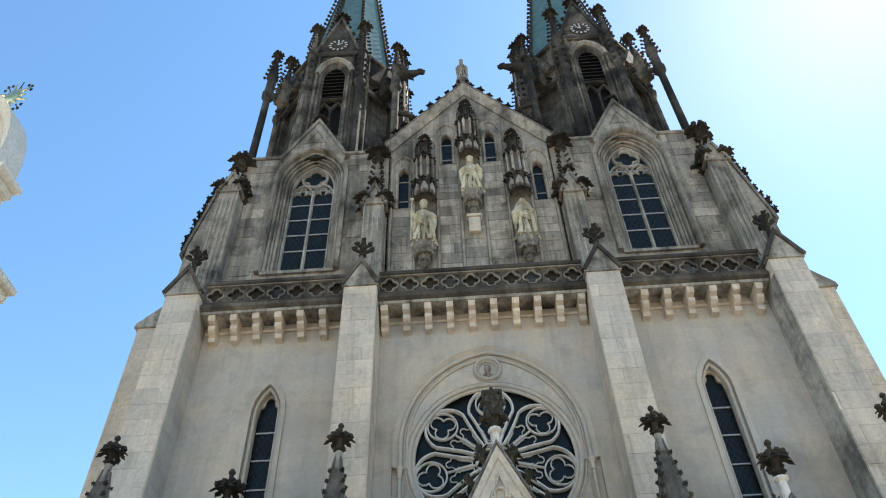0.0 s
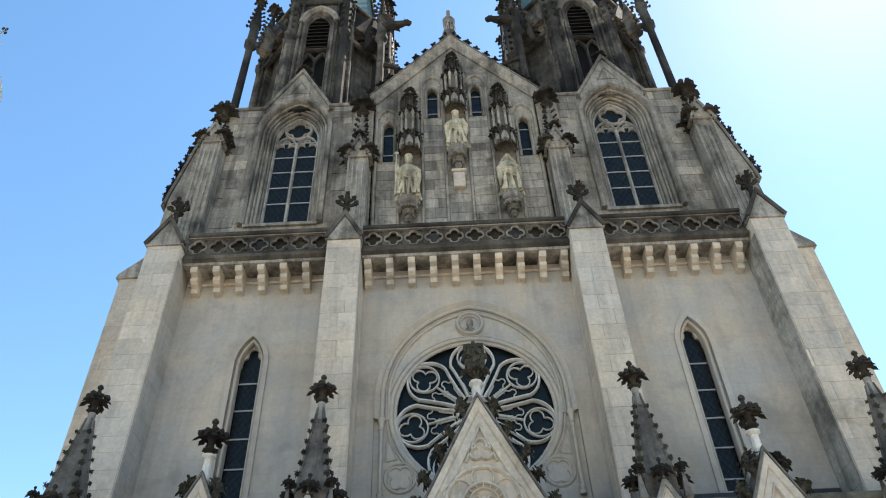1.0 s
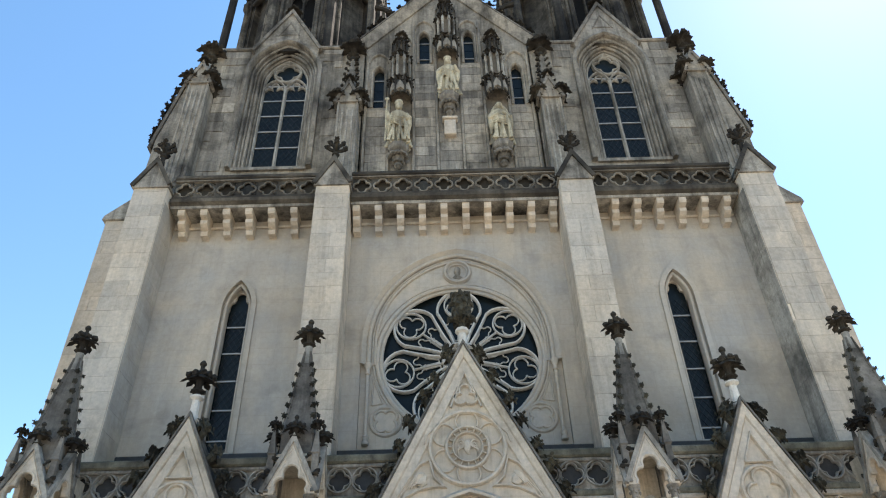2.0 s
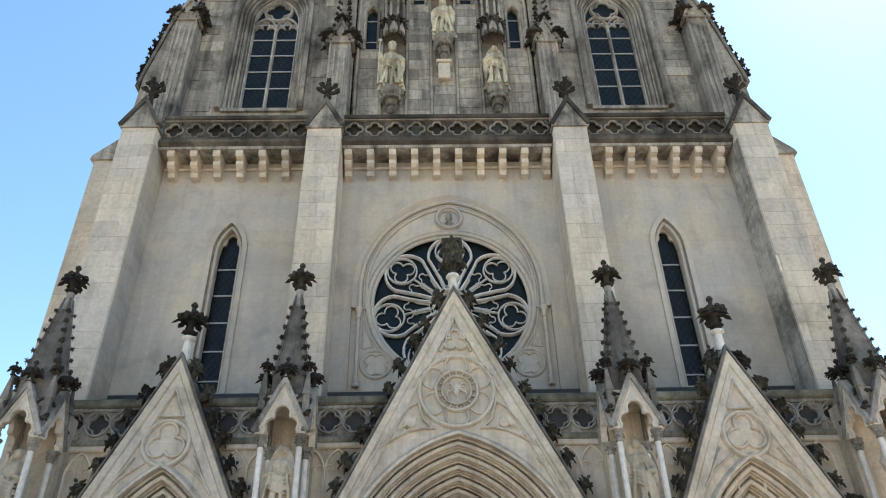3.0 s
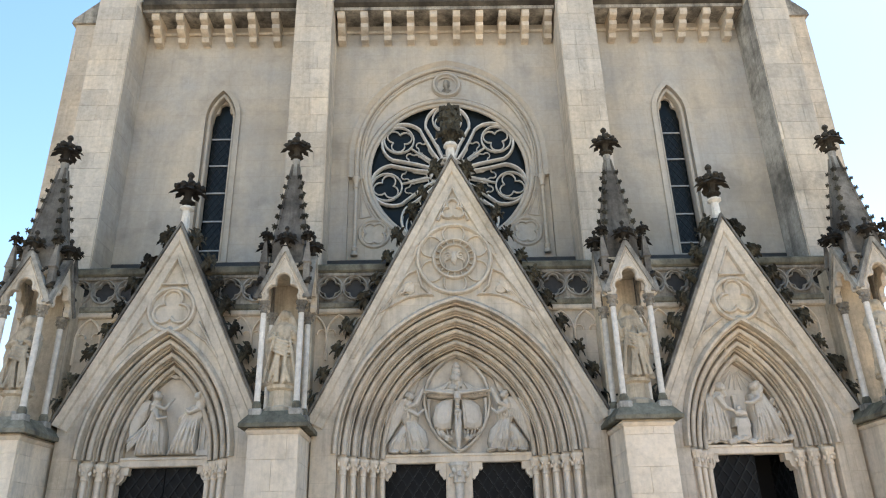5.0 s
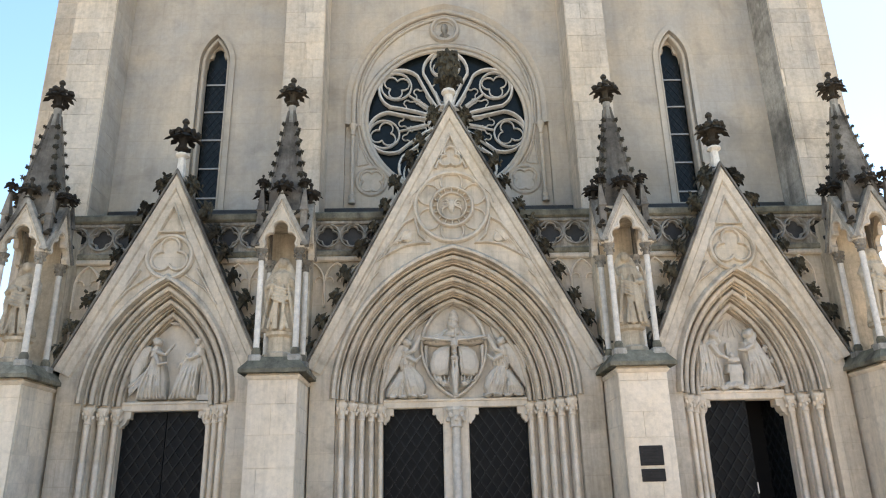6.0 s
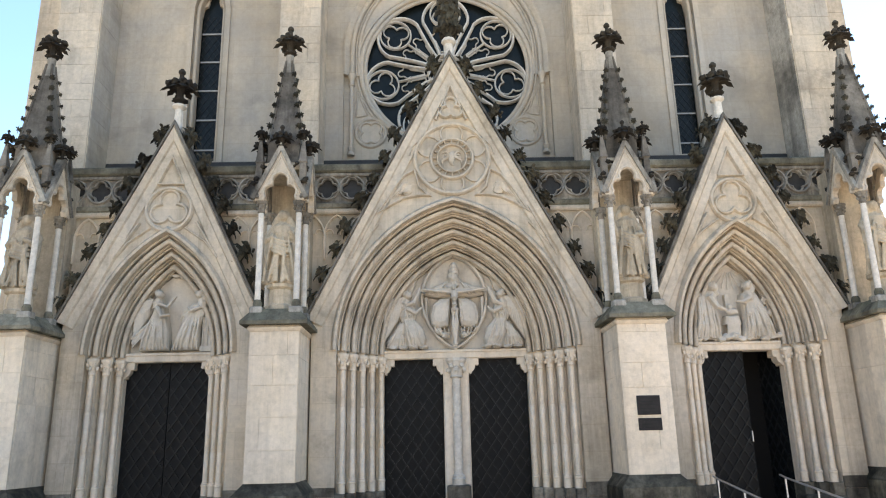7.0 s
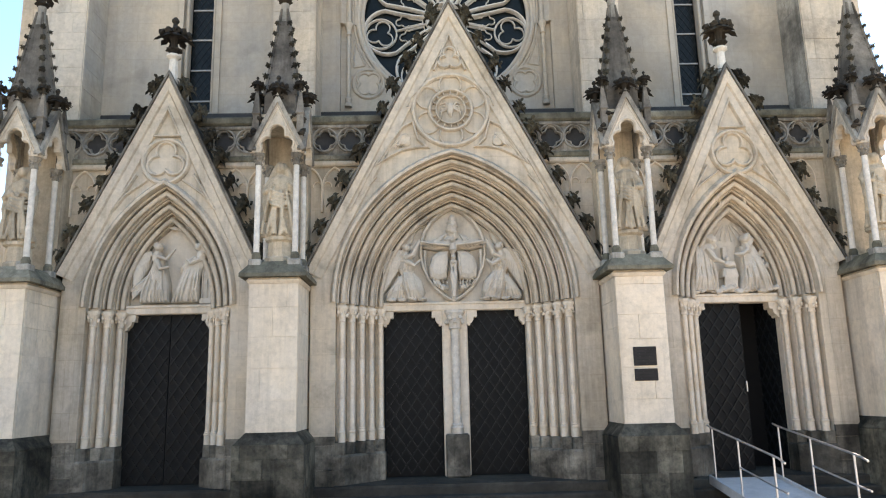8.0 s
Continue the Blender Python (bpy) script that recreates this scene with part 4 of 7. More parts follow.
    tym = part("tympanum", bm, M_RELIEF, t, "carved tympanum with figures in relief")
    part("lintel", cube(cx - inner - 0.02, cx + inner + 0.02, back - 0.03, back + 0.3, 3.93, 4.12, 0.02), M_PALE, t, "pale stone lintel band")
    part("lintel_fillet", cube(cx - inner, cx + inner, back - 0.06, back + 0.1, 4.06, 4.11, 0.01), M_PALE, t)
    # near-black sheet in place of an unlit passage
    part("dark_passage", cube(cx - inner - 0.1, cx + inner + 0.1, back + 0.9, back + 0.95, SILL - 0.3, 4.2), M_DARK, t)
    for_plinth = [(cx + q * (gable_half + 0.02), cx + q * (gable_half + 1.3)) for q in (-1, 1)]
    for a, b in for_plinth:
        part("wall_plinth", cube(min(a, b), max(a, b), -1.44, -1.2, 0.2, 1.42, 0.03), M_FOOT, t)
    part("floor_slab", cube(cx - w, cx + w, FRONT - 0.2, back + 0.9, SILL - 0.25, SILL + 0.0), M_STEP, t, "worn stone threshold")
    return t, tym, inner, back


tC, tymC, innC, backC = portal(*PORTALS[0], 10.25, 2.86, 4.62, 11)
part("finial", leafy_finial_mesh(1.0), None, tC, "large leafy stone finial", m=Matrix.Translation((0, -1.6, 10.40)) @ Matrix.Diagonal((1.08, 1.08, 1.52, 1)))
part("finial_stem", lathe(bmesh.new(), [(0.13, 0), (0.13, 0.2), (0.10, 0.25), (0.10, 0.55), (0.17, 0.6), (0.15, 0.68)], 8), M_WHITE, tC, "pale finial stem", m=pose(0, -1.6, 10.25))
sides = []
for k in (1, 2):
    res = portal(*PORTALS[k], 8.66, 1.90, 4.66, 8)
    sides.append(res)
    cx = PORTALS[k][0]
    part("finial_stem", lathe(bmesh.new(), [(0.12, 0), (0.085, 0.70), (0.16, 0.76), (0.15, 0.80), (0.09, 0.83)], 8), M_WHITE, res[0], "pale finial stem", m=pose(cx, -1.6, 8.6))
    finial(res[0], cx, -1.6, 9.36, 0.92)
    for s in (-1, 1):
        crocket(res[0], cx + s * 0.12, -1.65, 8.62, 90 - s * 62, 0.40, leaf=True)
for s in (-1, 1):
    crocket(tC, s * 0.14, -1.65, 10.2, 90 - s * 62, 0.44, leaf=True)

# doors
trumeau = part("trumeau", cube(-0.27, 0.27, backC - 0.02, backC + 0.25, SILL, 3.95, 0.03), M_PALE, tC, "middle pier between the doors")
bm = lathe(bmesh.new(), [(0.13, 1.35), (0.13, 1.50), (0.145, 1.52), (0.12, 1.55), (0.125, 1.58), (0.09, 1.61), (0.09, 3.55)], 12, (0, backC - 0.08, 0))
part("shaft", bm, M_WHITE, trumeau, "pale middle shaft", True)
bm = bmesh.new()
capital(bm, 0, backC - 0.08, 3.52, 0.11, 0.40, 3)
part("capital", bm, M_WHITE, trumeau, "leafy carved capital")
part("plinth", cube(-0.24, 0.24, backC - 0.24, backC, SILL, 1.40, 0.03), M_FOOT, trumeau, "stained plinth block")
for s in (-1, 1):
    xa, xb = sorted((s * 0.27, s * 1.5))
    d = thing("door", "closed black iron-clad door with a diamond lattice of straps", "door", (0, 0, 0), "church doors", "structure")
    door_leaf(d, "leaf", xa, xb, backC + 0.16, SILL, 3.95, "")
    bm = bmesh.new()
    jamb_bracket(bm, xa, 3.95, -1, backC + 0.0)
    jamb_bracket(bm, xb, 3.95, 1, backC + 0.0)
    part("door_head", bm, M_PALE, tC, "shouldered stone door head")
for (t, tym, inn, back), open_leaf in zip(sides, (False, True)):
    cx = -5.87 if not open_leaf else 5.87
    d = thing("door", "black iron-clad double door with one leaf standing open" if open_leaf else "closed black iron-clad double door with a diamond lattice", "door", (0, 0, 0), "church doors", "structure")
    fixed = door_leaf(d, "leaf", cx - inn - 0.03, cx + (0.12 if open_leaf else -0.003), back + 0.16, SILL, 3.95, "")
    if open_leaf:
        hinge = cx + inn + 0.03
        door_leaf(d, "leaf", -inn + 0.12, 0, -0.035, SILL, 3.95, "leaf swung inward", m=pose(hinge, back + 0.2, 0, 0, 0, -82))
        part("handle", cube(cx + 0.075, cx + 0.105, back + 0.09, back + 0.15, 2.10, 2.32, 0.008), M_STEEL, fixed, "steel door handle")
    else:
        door_leaf(d, "leaf", cx + 0.003, cx + inn + 0.03, back + 0.16, SILL, 3.95, "")
    bm = bmesh.new()
    jamb_bracket(bm, cx - inn - 0.02, 3.95, -1, back)
    jamb_bracket(bm, cx + inn + 0.02, 3.95, 1, back)
    part("door_head", bm, M_PALE, t, "shouldered stone door head")


# ---- gable tracery ----
def bar(bm, path, w=0.035, y=FRONT, closed=False):
    return sweep(bm, path, chamfer(0, y - 0.085, w * 1.0, 0.105), closed)


bm = bmesh.new()
GC = 8.03
bar(bm, ring(0, GC, 0.78, 40), 0.05, closed=True)
bar(bm, ring(0, GC, 0.44, 32), 0.04, closed=True)
bar(bm, ring(0, GC, 0.31, 28), 0.02, closed=True)
for k in range(6):
    a = radians(60 * k + 30)
    bar(bm, arc(0.56 * math.cos(a), GC + 0.56 * math.sin(a), 0.235, 60 * k + 30 - 120, 60 * k + 30 + 120, 12), 0.026, FRONT + 0.03)
for k in range(16):
    a = radians(22.5 * k)
    bar(bm, [(0.33 * math.cos(a), GC + 0.33 * math.sin(a)), (0.42 * math.cos(a), GC + 0.42 * math.sin(a))], 0.016)
part("great_roundel", bm, M_ARCH, tC, "carved rosette of six lobes round a wheel")
bm = bmesh.new()
lump(bm, (0, FRONT - 0.02, GC), (0.07, 0.06, 0.16), 2, 0.4, 2)
for s in (-1, 1):
    for q in range(4):
        tube(bm, [(s * 0.03, FRONT - 0.03, GC + 0.05), (s * (0.12 + 0.03 * q), FRONT - 0.03, GC + 0.16 - 0.07 * q), (s * (0.22 - 0.01 * q), FRONT - 0.02, GC + 0.12 - 0.11 * q)], [0.025, 0.025, 0.008], 5)
part("emblem", bm, M_ARCH, tC, "small spread-winged relief emblem", True)
bm = bmesh.new()
bar(bm, foil(0, 9.18, 0.26, 3, 90.0), 0.035, closed=True)
bar(bm, [(-0.33, 8.92), (0, 9.75), (0.33, 8.92)], 0.03)
for s in (-1, 1):
    bar(bm, [(s * 0.80, 7.78), (s * 1.02, 7.66), (s * 1.22, 7.40), (s * 1.40, 7.10), (s * 1.56, 6.84), (s * 1.30, 7.02), (s * 1.02, 7.16), (s * 0.74, 7.22), (s * 0.52, 7.22), (s * 0.70, 7.40)], 0.03, closed=True)
    bar(bm, [(s * 0.52, 8.70), (s * 0.62, 8.52), (s * 0.84, 8.30), (s * 0.90, 8.10)], 0.022)
    bar(bm, [(s * 1.56, 6.95), (s * 2.10, 5.88)], 0.025)
    bar(bm, [(s * 2.08, 5.88), (s * 1.84, 6.25), (s * 1.56, 6.60)], 0.02, FRONT + 0.02)
part("gable_tracery", bm, M_ARCH, tC, "raised tracery bars")
for s in (-1, 1):
    bm = bmesh.new()
    lump(bm, (s * 0.96, FRONT, 7.36), (0.12, 0.06, 0.13), 4 + s, 0.5, 2)
    for k in range(6):
        tube(bm, [(s * 0.92, FRONT - 0.02, 7.50), (s * (1.02 + 0.02 * k), FRONT - 0.05, 7.47 - 0.045 * k), (s * (1.32 - 0.07 * k), FRONT - 0.01, 7.14 + 0.02 * k)], [0.03, 0.032, 0.010], 5)
    part("wing_relief", bm, M_ARCH, tC, "winged relief in the spandrel", True)
for t, tym, inn, back in sides:
    cx = -5.87 if t is sides[0][0] else 5.87
    bm = bmesh.new()
    bar(bm, ring(cx, 7.0, 0.46, 32), 0.05, closed=True)
    bar(bm, foil(cx, 7.02, 0.40, 3, 90.0), 0.04, FRONT + 0.025, closed=True)
    bar(bm, [(cx - 0.27, 7.55), (cx, 8.15), (cx + 0.27, 7.55), (cx - 0.27, 7.55)], 0.03)
    for s in (-1, 1):
        bar(bm, [(cx + s * 0.58, 6.72), (cx + s * 1.05, 5.95)], 0.03)
        bar(bm, [(cx + s * 1.03, 5.97), (cx + s * 0.78, 6.30), (cx + s * 0.36, 6.60)], 0.025, FRONT + 0.02)
    part("gable_tracery", bm, M_ARCH, t, "raised trefoil tracery")


# ---- tympanum reliefs: plain carved masses ----
def mass(bm, pts, y, d, core=0.55):
    """A carved mass in relief: an outline that swells forward by d."""
    cx, cz = sum(p[0] for p in pts) / len(pts), sum(p[1] for p in pts) / len(pts)
    rings = []
    for k, dy in ((1.0, 0.08), (0.98, -0.45 * d), (0.88, -0.8 * d), (core, -d)):
        rings.append([bm.verts.new((cx + (x - cx) * k, y + dy, cz + (z - cz) * k)) for x, z in pts])
    n = len(pts)
    for r0, r1 in zip(rings, rings[1:]):
        for i in range(n):
            bm.faces.new((r0[i], r0[(i + 1) % n], r1[(i + 1) % n], r1[i]))
    bm.faces.new(rings[0][::-1])
    mid_v = bm.verts.new((cx, y - 1.04 * d, cz))
    for i in range(n):
        bm.faces.new((rings[-1][i], rings[-1][(i + 1) % n], mid_v))
    bmesh.ops.recalc_face_normals(bm, faces=bm.faces)


def folds(bm, top, foot, y, d, n, r=0.02, sag=0.0, seed=0):
    """Ridges of cloth from the line top to the line foot, each line given by its two ends."""
    rg = random.Random(seed)
    for k in range(n):
        u = (k + 0.5) / n + rg.uniform(-0.25, 0.25) / n
        xa, za = top[0][0] + (top[1][0] - top[0][0]) * u, top[0][1] + (top[1][1] - top[0][1]) * u
        xb, zb = foot[0][0] + (foot[1][0] - foot[0][0]) * u, foot[0][1] + (foot[1][1] - foot[0][1]) * u
        q = rg.uniform(0.75, 1.25)
        tube(bm, [(xa, y - d * 0.9, za), ((xa * 2 + xb) / 3, y - d * 1.12, (za * 2 + zb) / 3 - sag), ((xa + 2 * xb) / 3 + rg.uniform(-0.02, 0.02), y - d * 1.12, (za + 2 * zb) / 3 - sag), (xb, y - d * 0.75, zb)], [r * 0.6, r * q * 1.1, r * 1.3 * q, r], 6)


def feathered_wing(bm, x, z, s, y, h, spread=0.42):
    """A folded wing: a curved leading edge at the shoulder and long feathers that hang down; s: outward."""
    mass(bm, [(x, z - 0.02), (x + s * spread * 0.35, z + 0.10), (x + s * spread * 0.75, z - 0.10), (x + s * spread, z - h * 0.55), (x + s * spread * 0.98, z - h), (x + s * spread * 0.55, z - h * 0.62), (x + s * spread * 0.15, z - h * 0.3)], y, 0.06)
    for k in range(9):
        u = k / 8
        tube(bm, [(x + s * spread * (0.10 + 0.62 * u), y - 0.075, z + 0.02 - 0.05 * u), (x + s * spread * (0.22 + 0.68 * u), y - 0.08, z - h * (0.20 + 0.26 * u)), (x + s * spread * (0.28 + 0.70 * u), y - 0.04, z - h * (0.36 + 0.62 * u))], [0.022, 0.026, 0.012], 5)


def lower_relief(bm, y, k=0.90):
    for v in bm.verts:
        v.co.z = 4.12 + (v.co.z - 4.12) * k
        v.co.y = y + (v.co.y - y) * 1.45


def relief_head(bm, x, z, y, s, r=0.095, beard=False):
    lump(bm, (x, y - 0.12, z), (r * 0.82, r, r), 3, 0.08, 2)
    tube(bm, [(x - s * r * 0.2, y - 0.10, z - r * 0.6), (x - s * r * 0.5, y - 0.07, z - r * 1.7), (x - s * r * 0.5, y - 0.05, z - r * 3.0)], [r * 0.5, r * 1.15, r * 1.2], 8)
    lump(bm, (x - s * r * 0.35, y - 0.10, z + r * 0.30), (r * 0.95, r * 0.9, r * 0.85), 7, 0.6, 2, 3.0)
    lump(bm, (x + s * r * 0.75, y - 0.14, z - r * 0.1), (r * 0.2, r * 0.2, r * 0.28), 1, 0.1, 1)
    if beard:
        lump(bm, (x + s * r * 0.3, y - 0.14, z - r * 1.1), (r * 0.6, r * 0.5, r * 0.8), 5, 0.5, 2, 3.0)


Y0 = backC + 0.08
bm = bmesh.new()
half_almond = [(0.0, 4.14), (0.20, 4.26), (0.38, 4.42), (0.53, 4.63), (0.64, 4.88), (0.69, 5.14), (0.68, 5.40), (0.60, 5.66), (0.44, 5.90), (0.24, 6.08), (0.0, 6.20)]
mand = half_almond + [(-x, z) for x, z in half_almond[-2:0:-1]]
sweep(bm, mand, chamfer(0, Y0 - 0.09, 0.045, 0.13), True)
part("almond_frame", bm, M_RELIEF, tymC)
bm = bmesh.new()
# mantle spread from the shoulders, two broad knees, and the cross held before them
mass(bm, [(-0.72, 5.44), (-0.40, 5.64), (-0.14, 5.80), (0.14, 5.80), (0.40, 5.64), (0.72, 5.44), (0.40, 5.36), (-0.40, 5.36)], Y0, 0.10)
for s in (-1, 1):
    mass(bm, [(s * 0.06, 5.36), (s * 0.30, 5.34), (s * 0.46, 5.20), (s * 0.53, 4.92), (s * 0.50, 4.68), (s * 0.34, 4.60), (s * 0.12, 4.66), (s * 0.08, 5.0)], Y0, 0.17, 0.6)
    folds(bm, ((s * 0.14, 5.74), (s * 0.30, 5.66)), ((s * 0.30, 5.42), (s * 0.66, 5.46)), Y0, 0.11, 5, 0.018, 0, 3 + s)
    folds(bm, ((s * 0.10, 5.28), (s * 0.16, 5.30)), ((s * 0.12, 4.66), (s * 0.46, 4.62)), Y0, 0.14, 4, 0.018, 0.0, 7 + s)
    folds(bm, ((s * 0.10, 4.64), (s * 0.50, 4.66)), ((s * 0.10, 4.36), (s * 0.38, 4.50)), Y0, 0.09, 5, 0.022, 0, 9 + s)
    lump(bm, (s * 0.20, Y0 - 0.10, 4.44), (0.09, 0.08, 0.07), 12 + s, 0.5, 2, 3.0)
    tube(bm, [(s * 0.60, Y0 - 0.06, 5.36), (s * 0.60, Y0 - 0.05, 5.0), (s * 0.56, Y0 - 0.04, 4.80)], [0.05, 0.03, 0.012], 6)
    # arms on the cross
    tube(bm, [(s * 0.06, Y0 - 0.22, 5.44), (s * 0.36, Y0 - 0.22, 5.47), (s * 0.68, Y0 - 0.20, 5.53)], [0.042, 0.034, 0.024], 7)
relief_head(bm, 0, 5.80, Y0, 1, 0.12, True)
lathe(bm, [(0.10, 5.88), (0.125, 5.92), (0.10, 5.96), (0.115, 6.02), (0.085, 6.06), (0.095, 6.12), (0.05, 6.20), (0, 6.22)], 10, (0, Y0 - 0.10, 0))
lump(bm, (0, Y0 - 0.12, 5.72), (0.12, 0.08, 0.12), 8, 0.6, 2, 3.0)
box(bm, -0.74, 0.74, Y0 - 0.19, Y0 - 0.13, 5.47, 5.55)
box(bm, -0.045, 0.045, Y0 - 0.19, Y0 - 0.13, 4.16, 5.6)
tube(bm, [(0, Y0 - 0.22, 5.46), (0, Y0 - 0.235, 5.30), (0, Y0 - 0.225, 5.14), (0, Y0 - 0.23, 5.02)], [0.075, 0.082, 0.062, 0.075], 9)
for s in (-1, 1):
    tube(bm, [(s * 0.035, Y0 - 0.225, 5.04), (s * 0.038, Y0 - 0.25, 4.72), (s * 0.02, Y0 - 0.22, 4.38), (s * 0.01, Y0 - 0.23, 4.20)], [0.052, 0.042, 0.034, 0.024], 7)
lump(bm, (-0.03, Y0 - 0.26, 5.55), (0.05, 0.055, 0.07), 12, 0.3, 2, 3.0)
lump(bm, (0, Y0 - 0.24, 5.03), (0.088, 0.06, 0.055), 15, 0.6, 2, 3.0)
lower_relief(bm, Y0)
part("throne_group", fused(mesh_of(bm, M_RELIEF), 0.0095), None, tymC, "enthroned group carved in relief")
for s in (-1, 1):
    bm = bmesh.new()
    feathered_wing(bm, s * 1.00, 5.36, s, Y0 - 0.03, 1.12, 0.54)
    # a narrow second wing behind, rising towards the almond frame
    mass(bm, [(s * 1.00, 5.40), (s * 1.06, 5.62), (s * 0.90, 5.86), (s * 0.72, 6.06), (s * 0.80, 5.80), (s * 0.88, 5.55)], Y0 + 0.02, 0.05)
    # trunk leaning inward, thigh forward, skirt trailing outward
    mass(bm, [(s * 1.08, 5.20), (s * 0.88, 5.24), (s * 0.80, 5.00), (s * 0.84, 4.78), (s * 1.10, 4.70), (s * 1.18, 4.92)], Y0, 0.14, 0.6)
    mass(bm, [(s * 1.12, 4.90), (s * 0.86, 4.86), (s * 0.66, 4.62), (s * 0.60, 4.36), (s * 0.66, 4.16), (s * 1.02, 4.16), (s * 1.10, 4.50)], Y0, 0.16, 0.6)
    mass(bm, [(s * 1.16, 4.80), (s * 1.02, 4.60), (s * 1.00, 4.16), (s * 1.46, 4.16), (s * 1.44, 4.34), (s * 1.28, 4.58)], Y0, 0.11, 0.6)
    folds(bm, ((s * 0.88, 4.82), (s * 1.08, 4.80)), ((s * 0.64, 4.20), (s * 1.00, 4.18)), Y0, 0.155, 5, 0.026, 0, 31 + s)
    folds(bm, ((s * 1.10, 4.76), (s * 1.16, 4.70)), ((s * 1.08, 4.20), (s * 1.44, 4.22)), Y0, 0.115, 6, 0.026, 0, 35 + s)
    folds(bm, ((s * 0.90, 5.16), (s * 1.06, 5.14)), ((s * 0.86, 4.84), (s * 1.12, 4.78)), Y0, 0.14, 4, 0.02, 0, 39 + s)
    for k in range(4):
        lump(bm, (s * (0.66 + 0.22 * k), Y0 - 0.10, 4.17), (0.10, 0.09, 0.05), 60 + k, 0.6, 2, 3.0)
    tube(bm, [(s * 1.02, Y0 - 0.12, 5.16), (s * 0.86, Y0 - 0.17, 5.22), (s * 0.76, Y0 - 0.18, 5.46), (s * 0.72, Y0 - 0.18, 5.58)], [0.065, 0.06, 0.045, 0.028], 7)
    tube(bm, [(s * 1.0, Y0 - 0.15, 5.08), (s * 0.82, Y0 - 0.20, 4.96), (s * 0.70, Y0 - 0.17, 5.10)], [0.06, 0.055, 0.03], 7)
    relief_head(bm, s * 0.98, 5.40, Y0, -s, 0.10)
    lower_relief(bm, Y0)
    part("winged_figure", fused(mesh_of(bm, M_RELIEF), 0.0095), None, tymC, "kneeling winged relief figure")
for (t, tym, inn, back), kind in zip(sides, (0, 1)):
    cx = -5.87 if kind == 0 else 5.87
    y = back + 0.08
    bm = bmesh.new()
    if kind == 0:
        feathered_wing(bm, cx - 0.36, 5.32, -1, y, 0.95, 0.42)
        mass(bm, [(cx - 0.34, 5.28), (cx - 0.14, 5.24), (cx - 0.10, 4.95), (cx - 0.02, 4.60), (cx + 0.0, 4.16), (cx - 0.62, 4.16), (cx - 0.50, 4.60), (cx - 0.40, 4.95)], y, 0.14, 0.6)
        folds(bm, ((cx - 0.36, 4.98), (cx - 0.14, 4.98)), ((cx - 0.60, 4.18), (cx - 0.04, 4.18)), y, 0.14, 7, 0.022, 0, 51)
        folds(bm, ((cx - 0.44, 4.86), (cx - 0.40, 4.70)), ((cx - 0.80, 4.52), (cx - 0.76, 4.24)), y, 0.07, 5, 0.026, 0.03, 52)
        tube(bm, [(cx - 0.22, y - 0.14, 5.20), (cx - 0.04, y - 0.18, 5.12), (cx + 0.12, y - 0.16, 5.36)], [0.05, 0.045, 0.02], 7)
        tube(bm, [(cx - 0.26, y - 0.16, 5.12), (cx - 0.14, y - 0.2, 4.90), (cx + 0.02, y - 0.18, 4.95)], [0.055, 0.05, 0.03], 7)
        relief_head(bm, cx - 0.24, 5.42, y, 1, 0.10)
    else:
        mass(bm, [(cx - 0.46, 5.34), (cx - 0.78, 5.26), (cx - 0.90, 4.90), (cx - 0.92, 4.50), (cx - 0.90, 4.16), (cx - 0.32, 4.16), (cx - 0.40, 4.66), (cx - 0.34, 4.92)], y, 0.15, 0.6)
        folds(bm, ((cx - 0.80, 5.12), (cx - 0.50, 5.22)), ((cx - 0.90, 4.20), (cx - 0.36, 4.20)), y, 0.15, 8, 0.024, 0.03, 53)
        tube(bm, [(cx - 0.56, y - 0.16, 5.14), (cx - 0.44, y - 0.2, 4.88), (cx - 0.24, y - 0.18, 4.80)], [0.07, 0.06, 0.03], 7)
        relief_head(bm, cx - 0.43, 5.34, y, 1, 0.11, True)
    lower_relief(bm, y, 0.92)
    part("relief_figure", fused(mesh_of(bm, M_RELIEF), 0.0095), None, tym, "draped relief figure")
    bm = bmesh.new()
    if kind == 0:
        mass(bm, [(cx + 0.70, 5.26), (cx + 0.42, 5.24), (cx + 0.30, 4.96), (cx + 0.22, 4.60), (cx + 0.02, 4.16), (cx + 0.62, 4.16), (cx + 0.62, 4.70), (cx + 0.72, 5.0)], y, 0.14, 0.6)
        folds(bm, ((cx + 0.36, 5.0), (cx + 0.62, 4.95)), ((cx + 0.04, 4.18), (cx + 0.60, 4.18)), y, 0.14, 7, 0.022, 0, 54)
        folds(bm, ((cx + 0.42, 5.16), (cx + 0.50, 5.20)), ((cx + 0.20, 4.84), (cx + 0.28, 4.72)), y, 0.12, 3, 0.022, 0, 55)
        tube(bm, [(cx + 0.62, y - 0.15, 5.12), (cx + 0.46, y - 0.19, 5.02), (cx + 0.36, y - 0.17, 5.12)], [0.05, 0.045, 0.025], 7)
        relief_head(bm, cx + 0.58, 5.40, y, -1, 0.098)
        lump(bm, (cx + 0.66, y - 0.08, 5.38), (0.13, 0.08, 0.17), 9, 0.2, 2)
    else:
        mass(bm, [(cx + 0.16, 5.22), (cx + 0.46, 5.26), (cx + 0.62, 4.92), (cx + 0.70, 4.50), (cx + 0.84, 4.16), (cx + 0.08, 4.16), (cx + 0.16, 4.60), (cx + 0.12, 4.95)], y, 0.15, 0.6)
